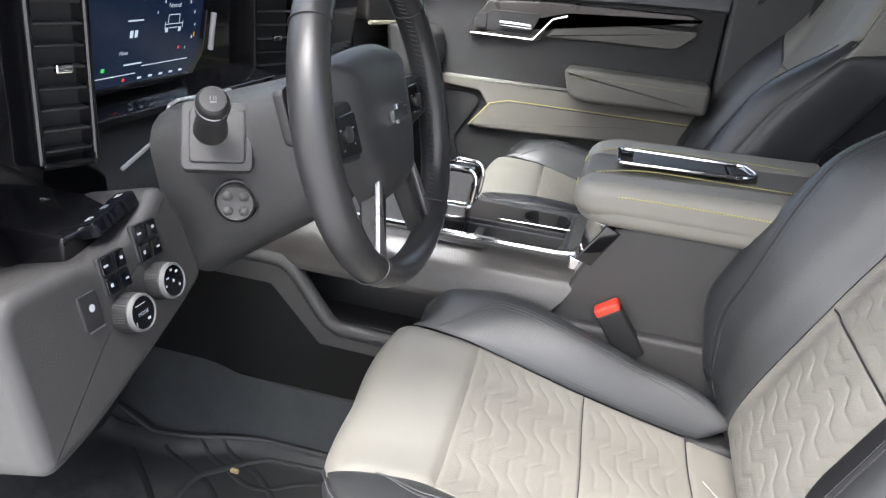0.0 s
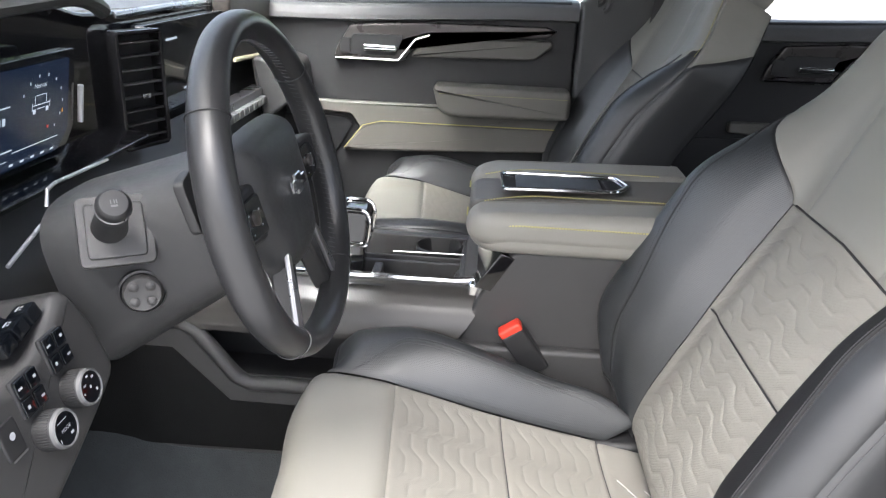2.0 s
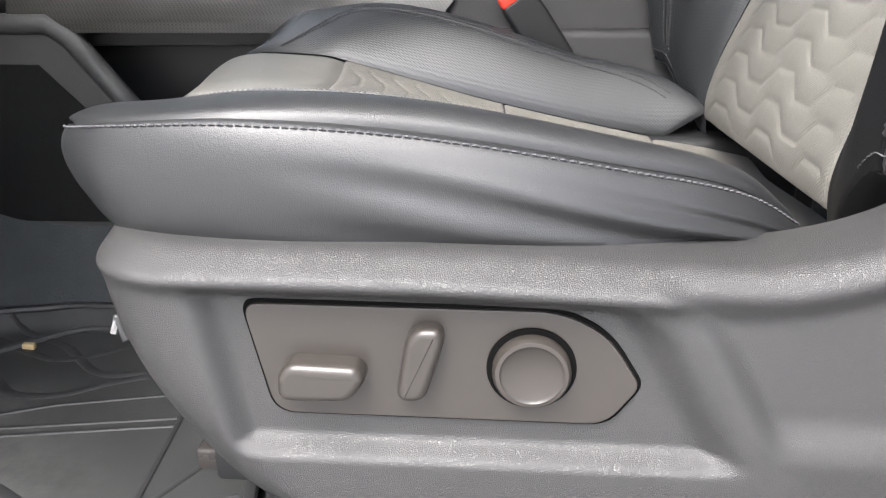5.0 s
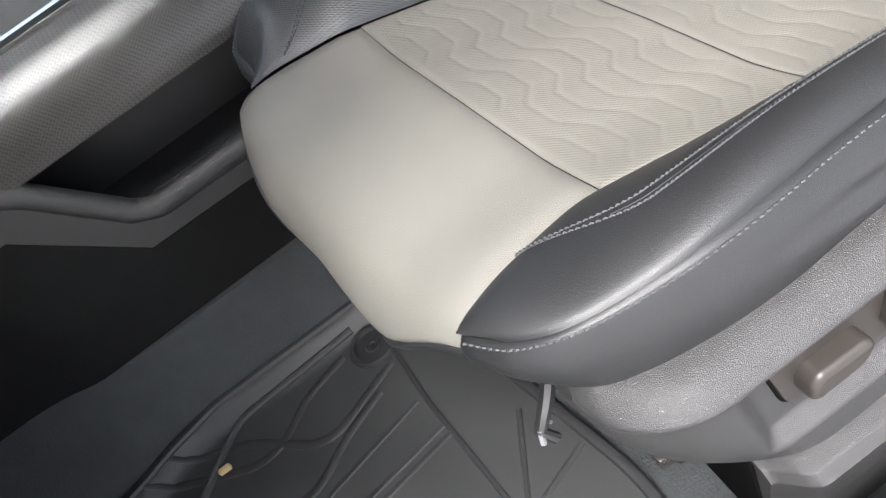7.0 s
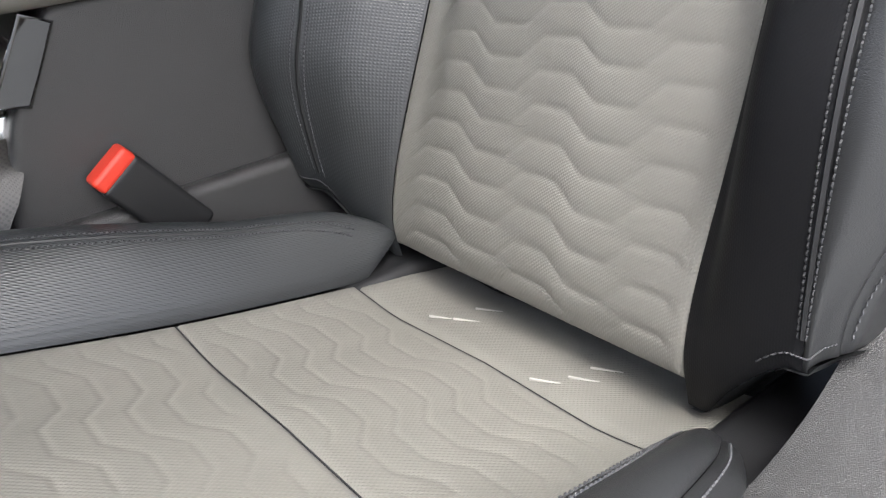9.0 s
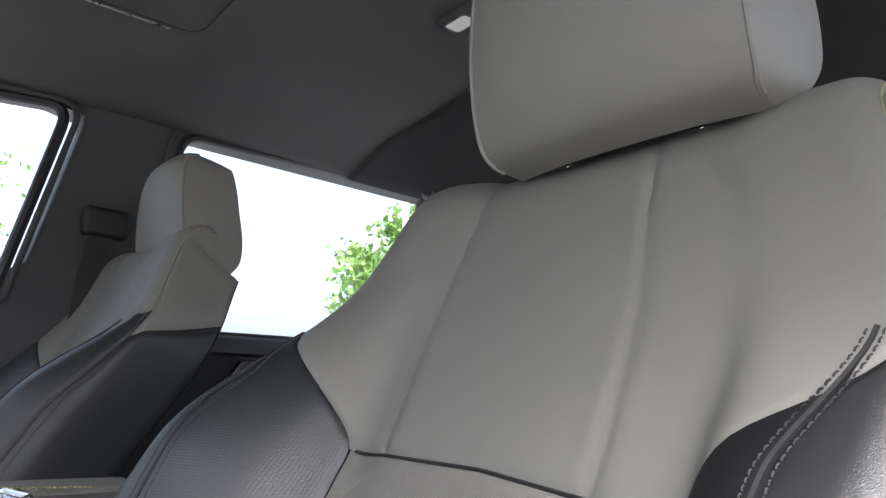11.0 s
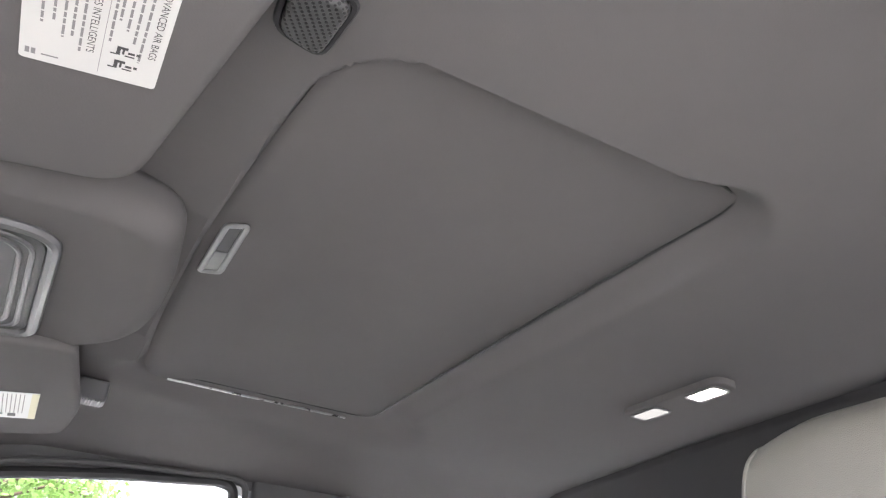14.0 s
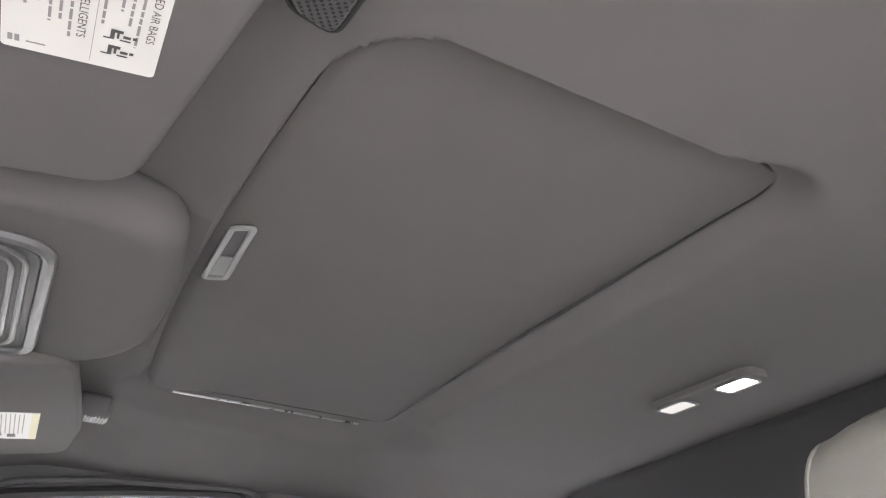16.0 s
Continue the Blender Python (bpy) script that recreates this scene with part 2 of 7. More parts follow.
M_GLOSS = material("piano_black_plastic", (0.006, 0.006, 0.007), 0.06, wear=0.1, coat=0.5, rough_wear=0.02)
M_CHROME = material("chrome", (0.82, 0.82, 0.83), 0.1, metal=1.0, wear=0.03, rough_wear=0.03)
M_SATIN = material("satin_silver_plastic", (0.36, 0.36, 0.365), 0.28, metal=0.9, wear=0.04)
M_CARBON = dotted("grey_hexagon_weave_trim", (0.036, 0.033, 0.030), (0.014, 0.013, 0.012), 0.0026, 0.33, 0.0, depth=0.00006, hole_part=0.36)
M_STEEL = material("dark_smoked_metal_trim", (0.060, 0.054, 0.052), 0.28, metal=0.35, wear=0.06)
M_CREASE = material("pale_tick_thread", (0.36, 0.35, 0.32), 0.6)
M_DTHREAD = material("charcoal_thread", (0.028, 0.028, 0.030), 0.7, grain=0.0002, grain_size=0.0006)
M_THREAD = material("grey_thread", (0.062, 0.062, 0.066), 0.7, grain=0.0002, grain_size=0.0006)
M_YELLOW = material("yellow_green_thread", (0.42, 0.38, 0.14), 0.7, grain=0.0002, grain_size=0.0006)
M_RED = material("red_plastic", (0.75, 0.055, 0.03), 0.35, wear=0.05)
M_CARPET = material("dark_grey_carpet", (0.050, 0.054, 0.056), 0.95, grain=0.0015, grain_size=0.0025, wear=0.3, spec=0.1)
M_RUBBER = material("dusty_black_rubber", (0.034, 0.035, 0.035), 0.55, grain=0.0002, grain_size=0.0012, wear=0.30, wear_size=0.11, rough_wear=0.12)


def add_dust_and_light(m, colour, centre, reach):
    """Pale trodden-in dust in scuffed patches; the round fade also paints doorway light."""
    nt = m.node_tree
    p = nt.nodes["Principled BSDF"]
    co = nt.nodes.new("ShaderNodeTexCoord")
    place = nt.nodes.new("ShaderNodeMapping")
    place.inputs["Location"].default_value = [-c / r for c, r in zip(centre, reach)]
    place.inputs["Scale"].default_value = [1 / r for r in reach]
    ball = nt.nodes.new("ShaderNodeTexGradient")
    ball.gradient_type = "SPHERICAL"
    scuff = nt.nodes.new("ShaderNodeTexNoise")
    scuff.inputs["Scale"].default_value = 16
    scuff.inputs["Detail"].default_value = 9
    scuff.inputs["Roughness"].default_value = 0.72
    cut = nt.nodes.new("ShaderNodeMapRange")
    cut.inputs["From Min"].default_value, cut.inputs["From Max"].default_value = 0.32, 0.74
    both = nt.nodes.new("ShaderNodeMath")
    both.operation = "MULTIPLY"
    soft = nt.nodes.new("ShaderNodeMapRange")
    soft.inputs["From Max"].default_value = 0.55
    mix = nt.nodes.new("ShaderNodeMix")
    mix.data_type = "RGBA"
    mix.inputs["B"].default_value = (*colour, 1)
    old = p.inputs["Base Color"].links[0].from_socket
    nt.links.new(co.outputs["Object"], place.inputs["Vector"])
    nt.links.new(place.outputs["Vector"], ball.inputs["Vector"])
    nt.links.new(co.outputs["Object"], scuff.inputs["Vector"])
    nt.links.new(scuff.outputs["Fac"], cut.inputs["Value"])
    nt.links.new(ball.outputs["Fac"], soft.inputs["Value"])
    nt.links.new(soft.outputs["Result"], both.inputs[0])
    nt.links.new(cut.outputs["Result"], both.inputs[1])
    nt.links.new(both.outputs[0], mix.inputs["Factor"])
    nt.links.new(old, mix.inputs["A"])
    nt.links.new(mix.outputs["Result"], p.inputs["Base Color"])


# the pale area sits near the sill, for dust and for doorway light
add_dust_and_light(M_RUBBER, (0.18, 0.18, 0.175), (-0.30, -0.60, 0.07), (0.36, 0.30, 0.4))
M_RUBBER2 = material("bare_black_rubber", (0.026, 0.026, 0.027), 0.5, grain=0.0002, grain_size=0.0012, wear=0.3)
M_HEAD = material("charcoal_headliner_cloth", (0.115, 0.110, 0.110), 0.95, grain=0.0002, grain_size=0.0012, wear=0.06, spec=0.15)
# headliner cloth again, darkened in colour for shade on the rear slope
M_REAR = material("shaded_headliner_cloth", (0.042, 0.041, 0.042), 0.95, grain=0.0002, grain_size=0.0012, wear=0.06, spec=0.1)
M_HEADP = material("charcoal_soft_plastic", (0.064, 0.064, 0.065), 0.6, grain=0.0002, grain_size=0.0014, kind="leather", wear=0.05)
M_DOOR = material("dark_grained_door_plastic", (0.019, 0.019, 0.020), 0.46, grain=0.00025, grain_size=0.0014, kind="leather", wear=0.10)
# soft grey raised in colour to carry window light on the ledge
M_BELT = material("lightened_ledge_plastic", (0.095, 0.095, 0.097), 0.5, grain=0.0002, grain_size=0.0014, kind="leather", wear=0.06)
# taupe again, darkened in colour for the shade on the doors
M_TAUPE_SHADE = material("shade_dimmed_taupe", (0.128, 0.122, 0.108), 0.5, grain=0.00008, grain_size=0.0014, kind="leather", wear=0.06)
M_DIMT = material("dark_taupe_leather", (0.098, 0.092, 0.082), 0.5, grain=0.00008, grain_size=0.0014, kind="leather", wear=0.06)
# near-black that paints shade low on the centre console
M_LOWSHADE = material("lower_side_shade", (0.012, 0.012, 0.012), 0.95, grain=0.0006, grain_size=0.002, wear=0.2, spec=0.08)
M_GREYP = material("light_grey_plastic", (0.20, 0.20, 0.20), 0.4, wear=0.05, grain=0.00004, grain_size=0.001)
M_MIDG = material("mid_grey_plastic", (0.095, 0.095, 0.097), 0.42, wear=0.05, grain=0.00004, grain_size=0.001)
M_RIM = material("smooth_black_leather", (0.020, 0.020, 0.021), 0.30, grain=0.00004, grain_size=0.0011, kind="leather", wear=0.12)
# matt leather whose colour also carries shade on the bolster's inner face
M_MATT = material("shaded_matt_black_leather", (0.008, 0.008, 0.009), 0.62, grain=0.00008, grain_size=0.0015, kind="weave", wear=0.15, spec=0.2)
# near-black colour that stands for shade in gaps and under the seat
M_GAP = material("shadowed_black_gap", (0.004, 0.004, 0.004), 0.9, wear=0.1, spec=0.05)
# charcoal plastic darkened in colour, partly for shade on the steering column
M_HUB = material("dimmed_grained_plastic", (0.027, 0.027, 0.028), 0.34, grain=0.00018, grain_size=0.0011, kind="leather", wear=0.08)
M_SILV = material("bright_silver_trim", (0.60, 0.60, 0.61), 0.28, metal=0.35, wear=0.04)
M_PAPER = material("white_paper_label", (0.62, 0.62, 0.60), 0.5, wear=0.03)
M_INK = material("dark_print", (0.06, 0.06, 0.06), 0.6)
M_PRINT = material("grey_fine_print", (0.22, 0.22, 0.22), 0.6)
M_CREAM = material("cream_print", (0.62, 0.58, 0.40), 0.6)
M_WHITE = material("white_print", (0.42, 0.43, 0.45), 0.5)
M_GLASS = clear_glass("window_glass")
M_SCREEN = material("dark_display_glass", (0.004, 0.005, 0.007), 0.08, wear=0.1, coat=0.3, rough_wear=0.02)
M_BLUE = glowing("blue_display_glow", (0.02, 0.06, 0.16), 0.04)
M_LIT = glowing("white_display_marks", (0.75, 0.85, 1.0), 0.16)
M_AMBER = glowing("amber_display_mark", (1.0, 0.45, 0.05), 0.16)
M_REDL = glowing("red_display_mark", (1.0, 0.08, 0.05), 0.16)
M_GREENL = glowing("green_display_mark", (0.1, 0.9, 0.2), 0.16)
M_LAMP2 = glowing("dim_reading_lamp", (1.0, 0.98, 0.94), 0.10)
M_LAMP = glowing("lit_reading_lamp", (1.0, 0.97, 0.9), 1.2)
M_ASPHALT = material("pale_asphalt", (0.44, 0.44, 0.43), 0.9, grain=0.002, grain_size=0.01, wear=0.25, wear_size=1.5)
M_LEAF = material("green_leaves", (0.20, 0.34, 0.09), 0.5, wear=0.4, wear_size=0.4)
M_BARK = material("brown_bark", (0.12, 0.09, 0.07), 0.9, grain=0.01, grain_size=0.03, wear=0.3)
M_POLE = material("white_painted_pole", (0.6, 0.6, 0.6), 0.4, wear=0.04)
M_PAINT = material("white_car_paint", (0.75, 0.75, 0.75), 0.25, coat=0.6, wear=0.02)

# ---- the seats ----
# Cushion: rows (distance along the top from the nose's underside, x, z) and across (distance from the middle, sideways, rise).
CUSH = [(0.000, 0.078, 0.272), (0.040, 0.055, 0.305), (0.085, 0.045, 0.348), (0.125, 0.066, 0.385), (0.165, 0.107, 0.400), (0.215, 0.162, 0.402),
        (0.240, 0.188, 0.399), (0.400, 0.346, 0.357), (0.550, 0.492, 0.326), (0.610, 0.552, 0.316), (0.66, 0.600, 0.306)]
CUSH_X = spline([(r[0], r[1]) for r in CUSH])
CUSH_Z = spline([(r[0], r[2]) for r in CUSH])


def cushion_point(a, b):
    """a: along from nose to bight; b: signed distance across the light middle."""
    side, t = (1 if b >= 0 else -1), abs(b)
    first = 0.012 + 0.100 * smooth_step(-0.05, 0.19, t)
    if a < 0.24:
        # the lower edge of the nose climbs towards the corners
        a = first + a * (0.24 - first) / 0.24
    x, z = CUSH_X(a), CUSH_Z(a)
    x += 0.028 * (1 - smooth_step(0.09, 0.18, a)) * (t / 0.18) ** 3 + 0.004 * (1 - smooth_step(0.1, 0.3, a)) - (0.070 if b > 0 else lerp(0.065, 0.0, smooth_step(0.3, 0.56, a))) * b
    x -= 0.016 * smooth_step(0.0, 0.15, b) * (1 - smooth_step(0.14, 0.24, a))
    return Vector((x, side * t, z - 0.004 + 0.012 * smooth_step(0.09, 0.18, t)))


CUT = (0.249, 0.409, 0.558)      # the cushion's cross seams


def cushion_inner(a):
    """The light panel's edge: straight beside the insert, a little wider round the nose."""
    return 0.158 + 0.022 * (1 - smooth_step(0.0, 0.26, a))


INNER_A = spline([(0, 0.085), (0.08, 0.115), (0.18, 0.17), (0.32, 0.255), (0.5, 0.355), (0.7, 0.455), (0.88, 0.525), (1, 0.572)])


def tracks(*rows):
    """Three splines from rows (f, x, s, z)."""
    return [spline([(r[0], r[i]) for r in rows]) for i in (1, 2, 3)]


# the bolster's crest, its outer seam, its widest line and its lower edge, from the tip to the back
CREST = tracks((0, .099, .182, .409), (.08, .122, .190, .417), (.18, .158, .197, .421), (.32, .222, .203, .427), (.5, .30, .199, .421), (.7, .40, .192, .401), (.88, .465, .185, .383), (1, .507, .166, .352))
SEAM = tracks((0, .0985, .186, .407), (.08, .118, .214, .412), (.18, .150, .232, .417), (.32, .215, .241, .421), (.5, .30, .232, .414), (.7, .40, .220, .396), (.88, .468, .204, .379), (1, .512, .178, .350))
WIDE = tracks((0, .094, .186, .388), (.08, .110, .214, .390), (.18, .142, .236, .392), (.32, .212, .250, .393), (.5, .30, .245, .388), (.7, .40, .233, .376), (.88, .472, .214, .362), (1, .515, .186, .342))
FOOT = tracks((0, .112, .178, .364), (.08, .122, .205, .357), (.18, .150, .231, .354), (.32, .215, .244, .353), (.5, .30, .243, .352), (.7, .40, .231, .352), (.88, .472, .210, .350), (1, .515, .184, .334))
LONG, TOP_W, SIDE_W = 0.51, 0.095, 0.075
LIFT = [0.0, 0.022]


def at(line, f, side):
    p = Vector((line[0](f), side * line[1](f), line[2](f)))
    if side > 0:
        # the bolster beside the console is fuller round its front
        p += Vector((-0.011, 0.001, 0.0)) * (1 - smooth_step(0.0, 0.07, f))
        p += Vector((-0.026, 0.024, 0.0)) * smooth_step(0.0, 0.07, f) * (1 - smooth_step(0.25, 0.6, f)) * (0.45 if line is CREST else 1.0)
        p.x += 0.035 * smooth_step(0.72, 1.0, f)
    return p


def arc3(p, q, r, v):
    """A curve through p, q (half way) and r."""
    if v < 0:
        return p + (q - p) * 2 * v
    a, b, c = (1 - v) * (1 - 2 * v), 4 * v * (1 - v), v * (2 * v - 1)
    return p * a + q * b + r * c


def bolster_point(a, b):
    side, v, f = (1 if b >= 0 else -1), abs(b) / TOP_W, a / LONG
    up = Vector((0, 0, LIFT[side > 0] * smooth_step(0, 0.16, f) * (1 - smooth_step(0.28, 0.80, f))))
    p = cushion_point(INNER_A(f), side * cushion_inner(INNER_A(f)))
    return arc3(p, at(CREST, f, side) + up, at(SEAM, f, side) + up, v)


def flank_point(a, b):
    side, v, f = (1 if b >= 0 else -1), abs(b) / SIDE_W, a / LONG
    up = Vector((0, 0, LIFT[side > 0] * smooth_step(0, 0.16, f) * (1 - smooth_step(0.28, 0.80, f))))
    p = arc3(at(SEAM, f, side) + up, at(WIDE, f, side), at(FOOT, f, side), v)
    # slack folds in the hide towards the back
    fold = math.sin(15 * v - 9 * f + 2.2 * math.sin(5 * f)) * smooth_step(0.25, 0.55, v) * (1 - smooth_step(0.85, 1.0, v)) * smooth_step(0.30, 0.55, f) * (1 - smooth_step(0.88, 1.0, f))
    return p + Vector((0, side * 0.0022 * fold, 0))


BACK = [(0.000, 0.545, 0.325), (0.045, 0.540, 0.368), (0.100, 0.555, 0.425), (0.250, 0.617, 0.562), (0.425, 0.702, 0.713), (0.53, 0.748, 0.806),
        (0.62, 0.782, 0.889), (0.665, 0.800, 0.928), (0.69, 0.822, 0.944), (0.715, 0.846, 0.946)]
BACK_X = spline([(r[0], r[1]) for r in BACK])
BACK_Z = spline([(r[0], r[2]) for r in BACK])
BACK_S = spline([(0.0, 0.0), (0.145, 0.143), (0.19, 0.180), (0.235, 0.220), (0.27, 0.256), (0.30, 0.280), (0.33, 0.290), (0.46, 0.275)])
NEAR_S = spline([(0.0, 0.0), (0.145, 0.143), (0.19, 0.172), (0.235, 0.212), (0.27, 0.236), (0.30, 0.252), (0.33, 0.260), (0.46, 0.254)])
BACK_U = spline([(0.0, -0.006), (0.10, -0.003), (0.145, 0.002), (0.19, 0.50), (0.235, 0.90), (0.258, 1.0), (0.285, 0.92), (0.31, 0.65), (0.33, 0.25)])
NEAR_U = spline([(0.0, -0.006), (0.10, -0.003), (0.145, 0.002), (0.17, 0.55), (0.195, 0.92), (0.225, 1.0), (0.262, 0.93), (0.295, 0.70), (0.33, 0.25)])


BOLSTER = [0.100, 0.048]


def back_point(a, b):
    side, q = (1 if b >= 0 else -1), abs(b)
    low = 1 - smooth_step(0.0, 0.25, a)
    if side < 0:
        a += min(q / 0.142, 1.2) * (0.002 * math.exp(-((a - 0.25) / 0.08) ** 2) - 0.013 * math.exp(-((a - 0.44) / 0.08) ** 2))
    if a < 0.3:
        # the bolsters end above the cushion
        a += (1 - a / 0.3) * (0.062 * smooth_step(0.150, 0.225, q) + 0.012 * smooth_step(0.24, 0.34, q))
    x, z = BACK_X(a), BACK_Z(a)
    e = 0.004
    t = Vector((BACK_X(a + e) - BACK_X(a - e), 0, BACK_Z(a + e) - BACK_Z(a - e)))
    t = t.normalized() if t.length > 1e-6 else Vector((0.4, 0, 0.9))
    n = Vector((-t.z, 0, t.x))
    wide = lerp(1.0, 0.78, smooth_step(0.49, 0.69, a))
    s = (BACK_S if side > 0 else NEAR_S)(q) * wide
    if side > 0:
        rise = BOLSTER[0] * (0.15 + 0.85 * smooth_step(0.0, 0.17, a)) * (1 - 0.88 * smooth_step(0.36, 0.60, a))
    else:
        rise = BOLSTER[1] * (0.08 + 0.92 * smooth_step(0.02, 0.20, a)) * (1 - 0.93 * smooth_step(0.34, 0.56, a))
    if q <= 0.33:
        u = (BACK_U if side > 0 else NEAR_U)(q) * rise - 0.012 * smooth_step(0.25, 0.33, q)
    else:
        u = 0.25 * rise - 0.012 - (q - 0.33) * 0.72
    p = Vector((x, 0, z)) + n * u
    s *= 1 - 0.16 * low * low * smooth_step(0.2, 0.3, q)
    y = side * s + 0.000 + 0.024 * smooth_step(0.05, 0.45, a)
    if side > 0:
        y += 0.024 * low * smooth_step(0.04, 0.145, q)
    else:
        y += 0.010 * low * smooth_step(0.04, 0.145, q) * (1 - smooth_step(0.17, 0.24, q))
    return Vector((p.x, y, p.z))


def zigzag(s, period):
    """A wave of flat runs and slanting steps."""
    f = (s / period) % 1.0
    if f < 0.30:
        return 0.0
    if f < 0.50:
        return (f - 0.30) / 0.20
    if f < 0.80:
        return 1.0
    return 1 - (f - 0.80) / 0.20


def panel(fn, a0, a1, blo, bhi, na, nb, puff=0.004, width=0.010, quilt=0.0, grooves=()):
    """A piece of upholstery between seams on the surface fn, drawn in along its edges, with stitched lines pressed into it."""
    bm = bmesh.new()
    pts = []
    for i in range(na + 1):
        a = lerp(a0, a1, i / na)
        lo, hi = blo(a), bhi(a)
        pts.append([fn(a, lerp(lo, hi, j / nb)) for j in range(nb + 1)])
    rows = []
    for i in range(na + 1):
        a = lerp(a0, a1, i / na)
        lo, hi = blo(a), bhi(a)
        row = []
        for j in range(nb + 1):
            b = lerp(lo, hi, j / nb)
            n = (pts[min(i + 1, na)][j] - pts[max(i - 1, 0)][j]).cross(pts[i][min(j + 1, nb)] - pts[i][max(j - 1, 0)])
            n = n.normalized() if n.length > 1e-12 else Vector((0, 0, 1))
            d = min(a - a0, a1 - a, b - lo, hi - b)
            off = -puff * math.exp(-max(d, 0) / width * 2.2)
            if quilt:
                fade = smooth_step(0.004, 0.020, d)
                line = (a + 0.016 * zigzag(b + 0.02, 0.104)) / 0.0225
                near = abs(line - round(line)) * 0.0225
                off -= quilt * fade * math.exp(-(near / 0.0022) ** 2)
                off += quilt * 0.22 * fade * math.cos(2 * math.pi * line + math.pi)
            for g in grooves:
                off -= 0.003 * math.exp(-(abs(b - g(a)) / 0.003) ** 1.3)
            row.append(bm.verts.new(pts[i][j] + n * off))
        rows.append(row)
    for i in range(na):
        for j in range(nb):
            bm.faces.new((rows[i][j], rows[i + 1][j], rows[i + 1][j + 1], rows[i][j + 1]))
    return bm


def stitches(fn, line, na, gap=0.0, length=0.72, lift=0.0003, r=0.00045):
    """Single stitches along rows (a, b) on the surface fn: one mesh."""
    bm = bmesh.new()
    for i in range(na):
        pts = []
        for f in (0.0, length / 2, length):
            a, b = line((i + f) / na)
            e = 0.003
            p = fn(a, b)
            n = (fn(a + e, b) - fn(a - e, b)).cross(fn(a, b + e) - fn(a, b - e))
            n = n.normalized() if n.length > 1e-9 else Vector((0, 0, 1))
            pts.append(p + n * (lift + (0.0005 if f == length / 2 else -0.0003)))
        tube(bm, pts, r, n=4)
    return bm


def slot(fn, line, na, r=0.0012, lift=-0.0006):
    """A dark seam line lying in the surface."""
    bm = bmesh.new()
    pts = []
    for i in range(na + 1):
        a, b = line(i / na)
        e = 0.003
        n = (fn(a + e, b) - fn(a - e, b)).cross(fn(a, b + e) - fn(a, b - e)).normalized()
        pts.append(fn(a, b) + n * lift)
    tube(bm, pts, r, n=5)
    return bm


def back_inner(a):
    return 0.148 + (0.122 * smooth_step(0.42, 0.525, a) if a > 0.42 else 0.0)


def crease_line(a):
    return max(lerp(0.234, 0.218, smooth_step(0.2, 0.45, a)) + 0.03 * smooth_step(0.44, 0.53, a), back_inner(a) + 0.003)


